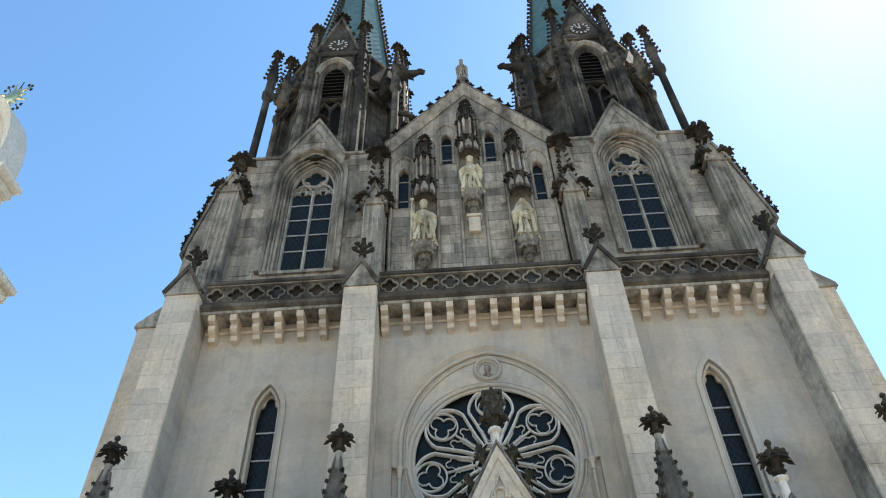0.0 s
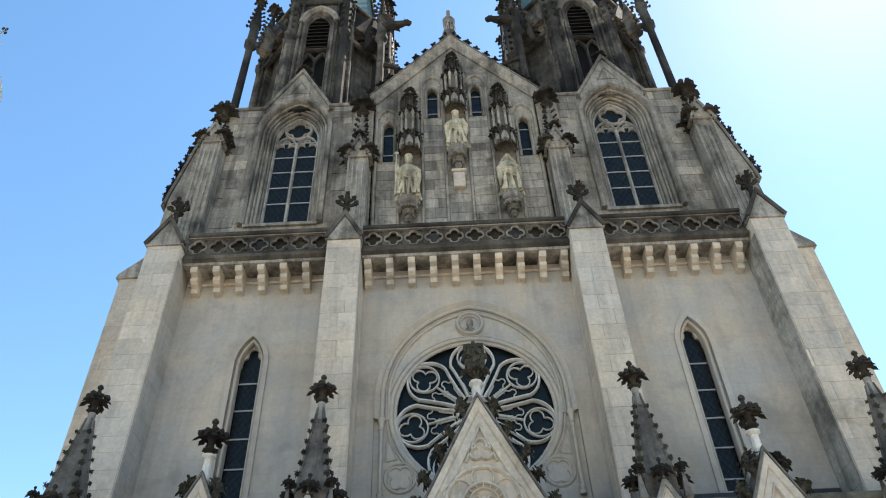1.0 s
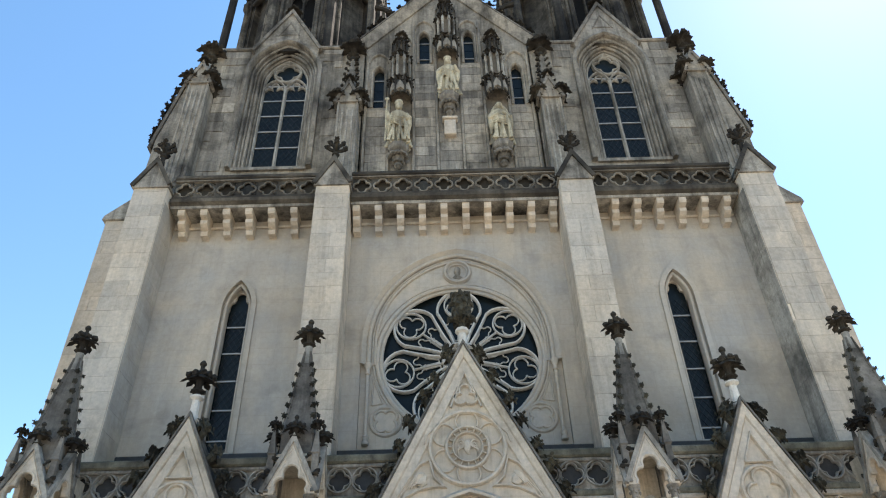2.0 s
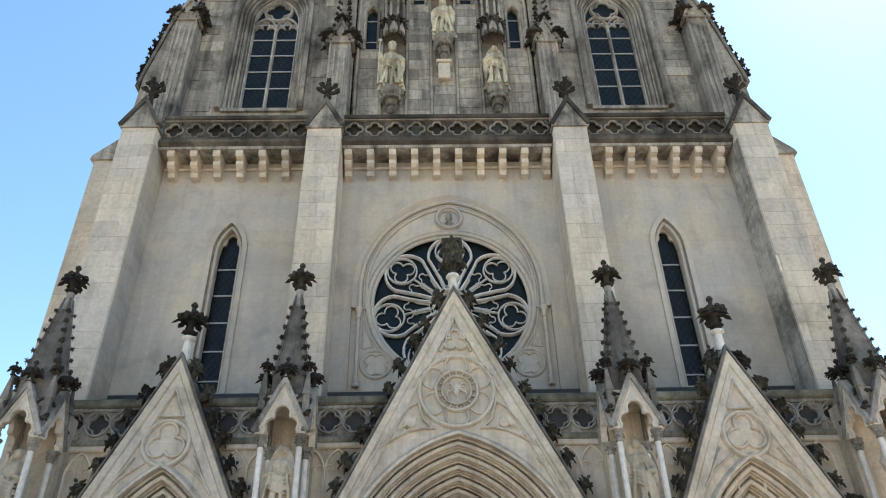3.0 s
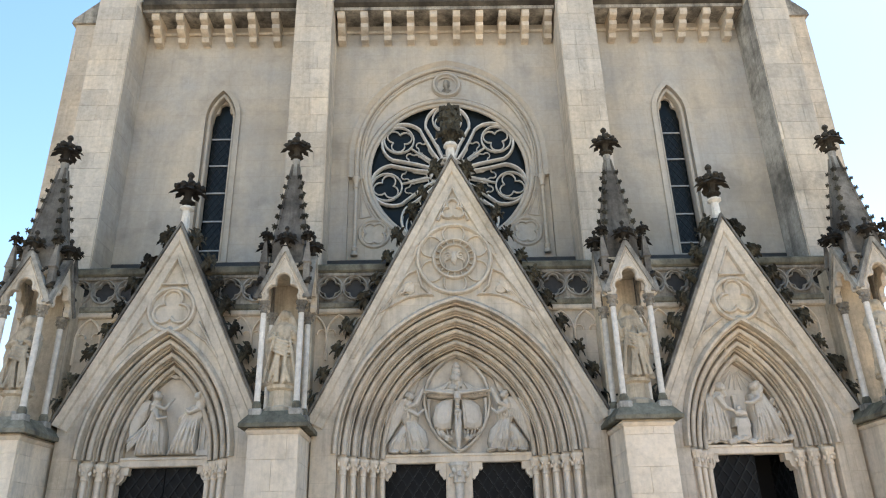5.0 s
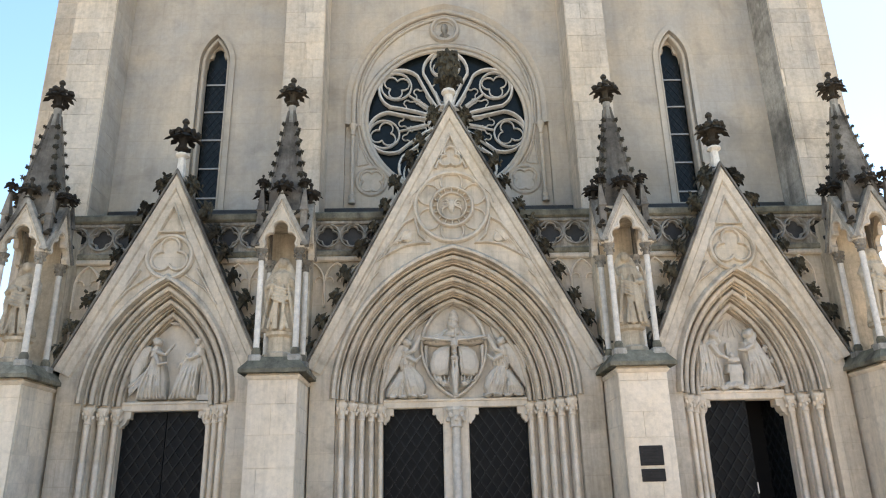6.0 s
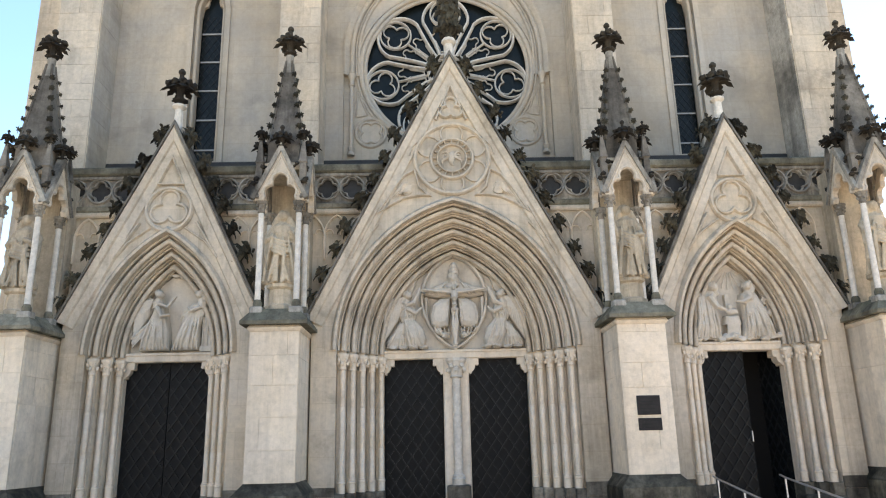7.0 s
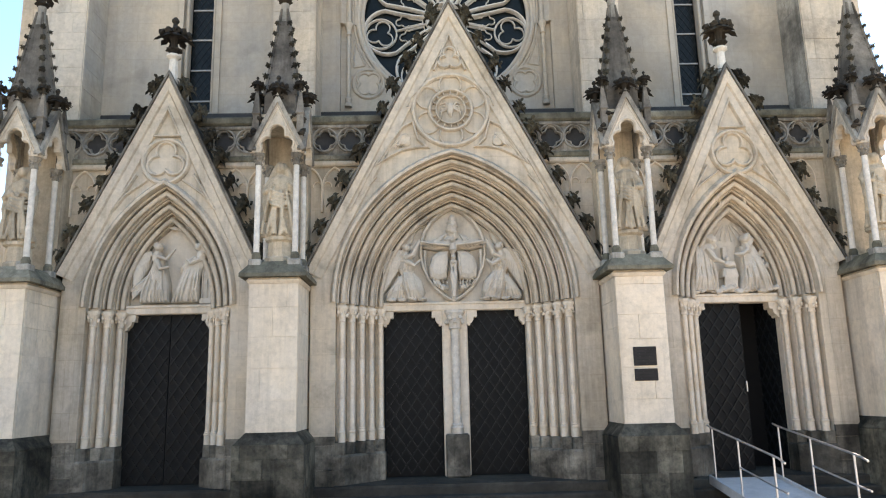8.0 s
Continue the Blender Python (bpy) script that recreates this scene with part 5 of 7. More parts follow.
        folds(bm, ((cx + 0.18, 5.0), (cx + 0.48, 5.06)), ((cx + 0.12, 4.18), (cx + 0.82, 4.18)), y, 0.15, 8, 0.024, 0, 56)
        tube(bm, [(cx + 0.30, y - 0.16, 5.10), (cx + 0.12, y - 0.2, 4.98), (cx - 0.02, y - 0.18, 5.0)], [0.06, 0.05, 0.028], 7)
        relief_head(bm, cx + 0.26, 5.36, y, -1, 0.105)
        lump(bm, (cx + 0.36, y - 0.08, 5.32), (0.12, 0.08, 0.17), 9, 0.4, 2, 3.0)
    lower_relief(bm, y, 0.92)
    part("relief_figure", fused(mesh_of(bm, M_RELIEF), 0.0095), None, tym, "draped relief figure")
    bm = bmesh.new()
    if kind == 0:
        box(bm, cx + 0.64, cx + 0.88, y - 0.10, y + 0.1, 4.13, 4.95)
        box(bm, cx + 0.60, cx + 0.90, y - 0.14, y + 0.1, 4.95, 5.02)
        box(bm, cx + 0.62, cx + 0.90, y - 0.13, y + 0.1, 4.13, 4.24)
        for k in range(3):
            tube(bm, [(cx + 0.67 + 0.09 * k, y - 0.12, 4.26), (cx + 0.67 + 0.09 * k, y - 0.12, 4.93)], [0.016, 0.016], 6)
        for s in (-1, 1):
            mass(bm, [(cx + 0.14, 5.72), (cx + 0.14 + s * 0.12, 5.80), (cx + 0.14 + s * 0.26, 5.76), (cx + 0.14 + s * 0.14, 5.70)][::s], y - 0.01, 0.05)
        lump(bm, (cx + 0.14, y - 0.03, 5.74), (0.05, 0.05, 0.08), 4, 0.2, 1)
    else:
        for k in range(8):
            tube(bm, [(cx - 0.20 + 0.035 * k, y - 0.10, 4.16), (cx - 0.19 + 0.033 * k, y - 0.14, 4.48 + 0.03 * (k % 2))], [0.024, 0.028], 5)
        mass(bm, [(cx - 0.26, 4.46), (cx + 0.12, 4.46), (cx + 0.08, 4.66), (cx - 0.22, 4.66)], y, 0.16)
        lump(bm, (cx - 0.08, y - 0.14, 4.74), (0.14, 0.06, 0.07), 4, 0.4, 2)
        lump(bm, (cx - 0.12, y - 0.14, 4.84), (0.05, 0.05, 0.055), 5, 0.1, 2)
        box(bm, cx - 0.16, cx - 0.08, y - 0.04, y + 0.1, 4.8, 5.12)
        mass(bm, [(cx - 0.82, 5.30), (cx - 0.62, 5.58), (cx - 0.34, 5.72), (cx - 0.40, 5.56), (cx - 0.66, 5.34)], y - 0.01, 0.10)
        mass(bm, [(cx + 0.28, 5.72), (cx + 0.52, 5.60), (cx + 0.72, 5.34), (cx + 0.58, 5.38), (cx + 0.34, 5.60)], y - 0.01, 0.10)
        mass(bm, [(cx - 0.34, 5.76), (cx - 0.10, 5.98), (cx + 0.14, 5.94), (cx + 0.30, 5.76), (cx + 0.10, 5.82), (cx - 0.12, 5.84)], y - 0.01, 0.10)
        for k in range(9):
            a = radians(205 + 15 * k)
            tube(bm, [(cx + 0.0 + 0.12 * math.cos(a), y + 0.03, 5.74 + 0.12 * math.sin(a)), (cx + 0.50 * math.cos(a), y + 0.03, 5.74 + 0.50 * math.sin(a))], [0.012, 0.018], 5)
        for k in range(12):
            lump(bm, (cx - 0.86 + 0.155 * k, y - 0.09 - 0.03 * (k % 2), 4.17 + 0.03 * (k % 3)), (0.11, 0.10, 0.07), 70 + k, 0.8, 2, 3.0)
        for k in range(6):
            lump(bm, (cx + 0.62 + 0.05 * (k % 3), y - 0.04, 4.42 + 0.14 * k - 0.05 * (k % 2)), (0.08, 0.07, 0.08), 90 + k, 0.9, 2, 3.0)
    part("relief_setting", fused(mesh_of(bm, M_RELIEF), 0.0095), None, tym, "carved setting of the scene")


# ---- statue piers with canopies ----
PIER_X = (-8.33, -3.37, 3.37, 8.33)
def pinnacle_pier():
    t = thing("statue_pier", "pale stone pier carrying an open canopy with a sooty crocketed spire", "pier", (PIER_X[1], -2.8, 0), "statue piers", "structure")
    part("core", cube(-0.44, 0.44, 0.012, 1.42, 1.6, 4.26), M_PALE, t)
    base = part("plinth_core", cube(-0.62, 0.62, -0.17, 1.42, 0.0, 1.40, 0.03), M_PLINTH, t, "dark stained plinth")
    bm = bmesh.new()
    for x0, x1, y0, z0, z1, k in ((-0.62, 0.62, -0.17, 1.40, 1.60, 0.17),):
        lo = [bm.verts.new(p) for p in ((x0, y0, z0), (x1, y0, z0), (x1, 1.42, z0), (x0, 1.42, z0))]
        hi = [bm.verts.new(p) for p in ((x0 + k, y0 + k, z1), (x1 - k, y0 + k, z1), (x1 - k, 1.42, z1), (x0 + k, 1.42, z1))]
        bm.faces.new(lo[::-1]), bm.faces.new(hi)
        for i in range(4):
            bm.faces.new((lo[i], lo[(i + 1) % 4], hi[(i + 1) % 4], hi[i]))
    part("weathered_set_off", bm, M_PLINTH, t)
    bm = bmesh.new()
    part("cap_moulding", cube(-0.51, 0.51, -0.07, 1.42, 4.26, 4.37, 0.05), M_PALE, t)
    for z0, z1, a, b in ((4.37, 4.44, 0.61, 0.61), (4.44, 4.68, 0.61, 0.42)):
        lo = [bm.verts.new(p) for p in ((-a, 0.44 - a, z0), (a, 0.44 - a, z0), (a, 1.42, z0), (-a, 1.42, z0))]
        hi = [bm.verts.new(p) for p in ((-b, 0.44 - b, z1), (b, 0.44 - b, z1), (b, 1.42, z1), (-b, 1.42, z1))]
        bm.faces.new(lo[::-1]), bm.faces.new(hi)
        for i in range(4):
            bm.faces.new((lo[i], lo[(i + 1) % 4], hi[(i + 1) % 4], hi[i]))
    part("pier_cap", bm, M_CAPSTONE, t, "lichened moulded pier cap")
    for x in (-0.36, 0.36):
        for y in (0.08, 0.86):
            part("base_block", cube(x - 0.12, x + 0.12, y - 0.12, y + 0.12, 4.46, 4.72, 0.02), M_STREAK, t)
    part("pedestal", lathe(bmesh.new(), [(0.30, 4.70), (0.30, 4.78), (0.24, 4.82), (0.22, 5.10), (0.28, 5.14), (0.28, 5.20), (0, 5.20)], 8, (0, 0.45, 0), turn=math.pi / 8), M_SAINT, t, "octagonal statue pedestal")
    for x in (-0.36, 0.36):
        for y in (0.08, 0.86):
            part("column_base", lathe(bmesh.new(), [(0.085, 4.72), (0.085, 4.80), (0.06, 4.86)], 8, (x, y, 0)), M_CAPSTONE, t)
            part("column", lathe(bmesh.new(), [(0.057, 4.86), (0.054, 6.56)], 12, (x, y, 0)), M_WHITE, t, "slender white shaft", True)
            bm = bmesh.new()
            capital(bm, x, y, 6.55, 0.06, 0.24, 4)
            part("capital", bm, M_GREY, t)
    # back wall of the niche
    part("niche_back", cube(-0.42, 0.42, 1.02, 1.42, 4.6, 7.6), M_SAINT, t)
    part("canopy_ceiling", cube(-0.36, 0.36, 0.10, 1.1, 7.45, 7.6), M_SAINT, t)
    # gablets on the front and both sides
    for turn, name in ((0, "gablet"), (90, "gablet"), (-90, "gablet")):
        outer = [(-0.46, 6.78), (-0.50, 6.84), (0, 7.86), (0.50, 6.84), (0.46, 6.78)]
        head = [(0.30, 6.78)] + arc(0.17, 6.95, 0.13, -40, 100, 5) + arc(0, 7.18, 0.14, -20, 200, 8) + arc(-0.17, 6.95, 0.13, 80, 220, 5) + [(-0.30, 6.78)]
        bm = slab(outer + head, [], -0.06, 0.04)
        m = Matrix.Translation((0, 0.47, 0)) @ pose(0, 0, 0, 0, 0, turn) @ Matrix.Translation((0, -0.45, 0))
        gb = part(name, bm, M_ARCH, t, "cusped canopy gablet", m=m)
        bm = bmesh.new()
        sweep(bm, [(-0.52, 6.82), (0, 7.90), (0.52, 6.82)], rect(-0.05, 0.03, -0.10, 0.06))
        part("coping", bm, M_STAIN, gb)
        bm = bmesh.new()
        sweep(bm, head[::-1], roll(0.03, -0.06, 0.022, 6))
        sweep(bm, [(-0.40, 6.86), (0, 7.68), (0.40, 6.86)], roll(0, -0.06, 0.018, 6))
        part("cusp_moulding", bm, M_ARCH, gb)
        part("finial", FINIAL, None, gb, m=Matrix.Translation((0, -0.02, 7.80)) @ Matrix.Scale(0.55, 4))
        for s in (-1, 1):
            for u in (0.3, 0.6):
                crocket(gb, s * (0.52 - 0.52 * u + 0.02), -0.02, 6.82 + 1.08 * u, 90 - s * 64, 0.16, True)
    # corner pinnacles and spire
    for x in (-0.42, 0.42):
        for y in (0.06, 0.88):
            bm = lathe(bmesh.new(), [(0.085, 6.8), (0.085, 7.55), (0.12, 7.58), (0.10, 7.62), (0.02, 8.12), (0.0, 8.12)], 4, (x, y, 0), turn=math.pi / 4)
            pn = part("corner_pinnacle", bm, M_SPIRE, t)
            part("finial", FINIAL, None, pn, m=Matrix.Translation((x, y, 8.02)) @ Matrix.Scale(0.34, 4))
    bm = lathe(bmesh.new(), [(0.36, 7.6), (0.44, 7.62), (0.43, 8.02), (0.08, 10.0), (0, 10.0)], 4, (0, 0.47, 0), turn=math.pi / 4)
    spire = part("spire", bm, M_SPIRE, t, "sooty steep stone spire")
    bm = bmesh.new()
    for k in range(4):
        a = math.pi / 4 + math.pi / 2 * k
        tube(bm, [(0.43 * math.cos(a), 0.47 + 0.43 * math.sin(a), 8.02), (0.085 * math.cos(a), 0.47 + 0.085 * math.sin(a), 10.0)], [0.035, 0.022], 6)
    part("edge_roll", bm, M_SPIRE, spire, smooth=True)
    for k in range(4):
        a = math.pi / 4 + math.pi / 2 * k
        for j in range(7):
            u = (j + 0.55) / 8
            r = 0.43 + (0.08 - 0.43) * u - 0.015
            m = Matrix.Translation((r * math.cos(a), 0.47 + r * math.sin(a), 8.02 + 1.98 * u)) @ pose(0, 0, 0, 0, 0, math.degrees(a)) @ Matrix.Scale(0.155 - 0.04 * u, 4)
            part("crocket", LEAF_CROCKETS[(j + k) % 3], None, spire, m=m)
    part("spire_collar", lathe(bmesh.new(), [(0.105, 9.72), (0.078, 10.0), (0.085, 10.14)], 8, (0, 0.47, 0), turn=math.pi / 8), M_STREAK, t, "pale streaked spire tip")
    part("finial", finial_mesh(1.0, 5), None, t, "sooty leafy finial", m=Matrix.Translation((0, 0.47, 10.06)) @ Matrix.Scale(0.78, 4))
    return t


pier = pinnacle_pier()
for x in (PIER_X[0], PIER_X[2], PIER_X[3]):
    copy_thing(pier, pose(x, -2.8, 0))
SAINTS = (("draped", 2, "robed stone saint with folded arms on a canopied pedestal"), ("draped", 0, "robed stone saint holding drapery on a canopied pedestal"), ("draped", 1, "robed stone saint with a staff on a canopied pedestal"), ("draped", 0, "robed stone saint with raised arm on a canopied pedestal"))
for i, (x, (hat, arm, lab)) in enumerate(zip(PIER_X, SAINTS)):
    ob = new("statue", statue_mesh(1.52, 61 + i, M_SAINT, hat, arm))
    ob.location = (x, -2.8 + 0.41, 5.20)
    ob.scale = (1.18, 1.1, 1.03)
    tagged(ob, lab, "statue", "porch statues")


# ---- upper stage: tower walls with their windows ----
TX = 5.85
def strip(parent, x, z0, z1, y, mat=None):
    part("pilaster_strip", cube(x - 0.045, x + 0.045, y - 0.09, y + 0.02, z0, z1, 0.015), mat or M_GREY, parent)


def tower_stage(cx):
    t = thing("tower_stage", "grey weathered ashlar tower stage with a traceried pointed window under a gablet", "tower", (0, 0, 0), "tower stages", "structure")
    s = 1 if cx > 0 else -1
    x0, x1 = sorted((s * 2.95, s * 8.7))
    reveal = [p for p in opening(cx, 1.2, 18.45, 23.0, 24.72, 16) if p[1] < 24.42]
    left, right = [p for p in reveal if p[0] < cx], [p for p in reveal if p[0] > cx]
    slot = [(x0, 15.9), (x1, 15.9), (x1, 24.45), (right[0][0], 24.45)] + right + left + [(left[-1][0], 24.45), (x0, 24.45)]
    part("front_wall", slab(slot, [], 0.6, 1.2), M_GREY, t)
    part("tower_body", cube(x0, x1, 1.9, 6.4, 15.9, 24.45), M_GREY, t)
    for x in (x0, x1 - 0.4):
        part("side_wall", cube(x, x + 0.4, 1.2, 1.9, 15.9, 24.45), M_GREY, t)
    for xa, xb in ((x0 - 0.05, cx - 1.1), (cx + 1.1, x1 + 0.05)):
        part("wall_cornice", cube(xa, xb, 0.50, 1.2, 24.40, 24.55, 0.04), M_GREY, t)
    # gablet over the window
    g_out = [(cx - 1.14, 24.0), (cx - 1.2, 24.3), (cx, 26.5), (cx + 1.2, 24.3), (cx + 1.14, 24.0)]
    g_in = pointed(cx, 1.2, 23.0, 24.72, 16)
    inner = [(x, z) for x, z in g_in if z > 24.0]
    bm = slab(g_out + [(x, z) for x, z in inner[::-1]], [], 0.42, 0.9)
    part("gablet", bm, M_GREY, t, "steep stone gablet")
    bm = bmesh.new()
    sweep(bm, [(cx - 1.24, 24.2), (cx, 26.55), (cx + 1.24, 24.2)], rect(-0.06, 0.06, 0.34, 0.8))
    sweep(bm, [(cx - 0.38, 25.05), (cx, 25.85), (cx + 0.38, 25.05)], roll(0, 0.42, 0.03))
    sweep(bm, [(cx - 0.30, 25.1), (cx, 25.12), (cx + 0.30, 25.1)], roll(0, 0.42, 0.03))
    part("gablet_coping", bm, M_SPIRE, t)
    for q in (-1, 1):
        for u in (0.12, 0.34, 0.56, 0.78):
            crocket(t, cx + q * (1.24 - 1.24 * u + 0.05), 0.55, 24.2 + 2.35 * u, 90 - q * 63, 0.2)
    finial(t, cx, 0.55, 26.35, 0.8)
    w = part("window_frame", splay_mesh(cx), M_GREY, t, "deep moulded stone window surround", True)
    # glass, mullion, bars
    for q in (-1, 1):
        xa, xb = sorted((cx + q * 0.06, cx + q * 0.74))
        n = 5
        for k in range(n):
            z0, z1 = 19.03 + (k - (k == 0) * 0.3) * 0.785, 19.03 + (k + 1) * 0.785
            part("pane", cube(xa, xb, 1.10, 1.11, z0 + 0.015, z1 - 0.015 + (0.6 if k == n - 1 else 0)), M_GLASS, w)
            part("saddle_bar", cube(xa, xb, 1.06, 1.09, z1 - 0.02, z1 + 0.02), M_BAR, w)
    part("lead_net", glass_grid(bmesh.new(), cx - 0.75, cx + 0.75, 18.8, 22.8, 1.095, 0.2), M_LEAD, w)
    part("upper_glass", cube(cx - 0.7, cx + 0.7, 1.105, 1.115, 22.8, 24.1), M_GLASS, w)
    # interior darkness painted on a sheet behind the glass
    part("dark_back", cube(cx - 1.2, cx + 1.2, 1.6, 1.65, 18.0, 24.45), M_DARK, w)
    bm = bmesh.new()
    sweep(bm, [(cx, 18.7), (cx, 22.9)], chamfer(0, 0.98, 0.06, 0.14))
    path = opening(cx, 0.78, 18.7, 23.0, 24.26, 14)
    sweep(bm, path, chamfer(0, 0.96, 0.045, 0.16))
    for q in (-1, 1):
        sweep(bm, pointed(cx + q * 0.38, 0.36, 22.72, 23.24, 8), chamfer(0, 0.98, 0.03, 0.13))
        hd = arc(cx + q * 0.38 - 0.2, 22.68, 0.14, 180, 40, 5) + arc(cx + q * 0.38, 22.92, 0.13, 200, -20, 7) + arc(cx + q * 0.38 + 0.2, 22.68, 0.14, 140, 0, 5)
        sweep(bm, hd, chamfer(0, 1.0, 0.026, 0.1))
    sweep(bm, ring(cx, 23.63, 0.49, 24), chamfer(0, 0.98, 0.032, 0.13), True)
    sweep(bm, foil(cx, 23.63, 0.45, 4, 90.0), chamfer(0, 1.0, 0.03, 0.1), True)
    part("tracery", bm, M_STREAK, w, "pale stone tracery with a quatrefoil")
    bm = bmesh.new()
    v = [bm.verts.new(p) for p in ((cx - 1.2, 0.50, 18.40), (cx + 1.2, 0.50, 18.40), (cx + 0.85, 1.05, 18.82), (cx - 0.85, 1.05, 18.82), (cx - 1.2, 0.50, 18.28), (cx + 1.2, 0.50, 18.28), (cx + 0.85, 1.2, 18.28), (cx - 0.85, 1.2, 18.28))]
    for f in ((0, 1, 2, 3), (4, 5, 1, 0), (5, 6, 2, 1), (6, 7, 3, 2), (7, 4, 0, 3), (7, 6, 5, 4)):
        bm.faces.new([v[i] for i in f])
    part("window_sill", bm, M_GREY, w, "sloping stone sill")
    return t


def splay_mesh(cx):
    bm = bmesh.new()
    path = opening(cx, 1.2, 18.35, 23.0, 24.72, 18)
    sweep(bm, path, [(0.17, 0.60), (0.17, 0.40), (0.05, 0.36), (0.0, 0.43), (0.0, 0.60)])
    for u, y, r in ((-0.06, 0.62, 0.055), (-0.16, 0.74, 0.04), (-0.25, 0.82, 0.06), (-0.34, 0.93, 0.035)):
        sweep(bm, opening_in(cx, 1.2, 18.35, 23.0, 24.72, u, 18), roll(0, y, r))
    sweep(bm, opening_in(cx, 1.2, 18.35, 23.0, 24.72, -0.40, 18), [(0.40, 0.62), (0.40, 1.2), (0.0, 1.2), (0.0, 1.04), (0.12, 0.92), (0.28, 0.78)])
    return bm


for s in (-1, 1):
    tower_stage(s * TX)

# ---- middle gable with niches ----
mid = thing("gable", "grey ashlar gable with slit windows, niches and crocketed coping", "gable", kind="structure")
SLITS = [(-2.44, 21.15, 22.95, 23.3), (-0.82, 23.45, 24.95, 25.3), (0.82, 23.45, 24.95, 25.3), (2.44, 21.15, 22.95, 23.3)]
holes = [opening(x, 0.19, a, b, c, 6) for x, a, b, c in SLITS]
part("wall", slab([(-3.0, 15.9), (3.0, 15.9), (3.0, 24.7), (0, 28.35), (-3.0, 24.7)], holes, 0.6, 1.2), M_GREY, mid)
bm = bmesh.new()
sweep(bm, [(-3.15, 24.55), (0, 28.42), (3.15, 24.55)], [(-0.30, 0.52), (-0.02, 0.40), (0.08, 0.36), (0.14, 0.42), (0.14, 1.3), (-0.30, 1.3)])
part("coping", bm, M_GREY, mid, "broad weathered coping")
bm = bmesh.new()
sweep(bm, [(-3.15, 24.70), (0, 28.57), (3.15, 24.70)], rect(0, 0.05, 0.34, 1.32))
part("coping_edge", bm, M_SPIRE, mid)
for s in (-1, 1):
    for k in range(9):
        u = (k + 0.6) / 9
        crocket(mid, s * (3.15 - 3.15 * u + 0.15), 0.6, 24.72 + 3.87 * u + 0.10, 90 - s * 40, 0.34)
for x in (-2.86, -2.06, -1.22, -0.42, 0.42, 1.22, 2.06, 2.86):
    top = 28.0 - abs(x) * 1.24 - 0.55
    strip(mid, x, 16.0, top, 0.6)
for a, b, top in ((-2.86, -2.06, 24.0), (-1.22, -0.42, 25.95), (0.42, 1.22, 25.95), (2.06, 2.86, 24.0), (-2.06, -1.22, 25.1), (1.22, 2.06, 25.1), (-0.42, 0.42, 27.1)):
    bm = bmesh.new()
    cx, w = (a + b) / 2, (b - a) / 2 - 0.04
    path = pointed(cx, w, top - 0.5, top, 8)
    sweep(bm, path, chamfer(0, 0.52, 0.05, 0.1))
    part("bay_arch", bm, M_GREY, mid)
for x, a, b, c in SLITS:
    bm = bmesh.new()
    sweep(bm, opening(x, 0.19, a, b, c, 6), chamfer(0.05, 0.54, 0.06, 0.12))
    part("slit_frame", bm, M_GREY, mid, "moulded slit surround")
    n = 4
    for k in range(n):
        h = (c - a) / n
        part("pane", cube(x - 0.19, x + 0.19, 0.80, 0.81, a + k * h, a + (k + 1) * h - 0.02), M_GLASS, mid)
        if k in (1, 3):
            part("saddle_bar", cube(x - 0.19, x + 0.19, 0.76, 0.79, a + k * h - 0.02, a + k * h + 0.01), M_BAR, mid)


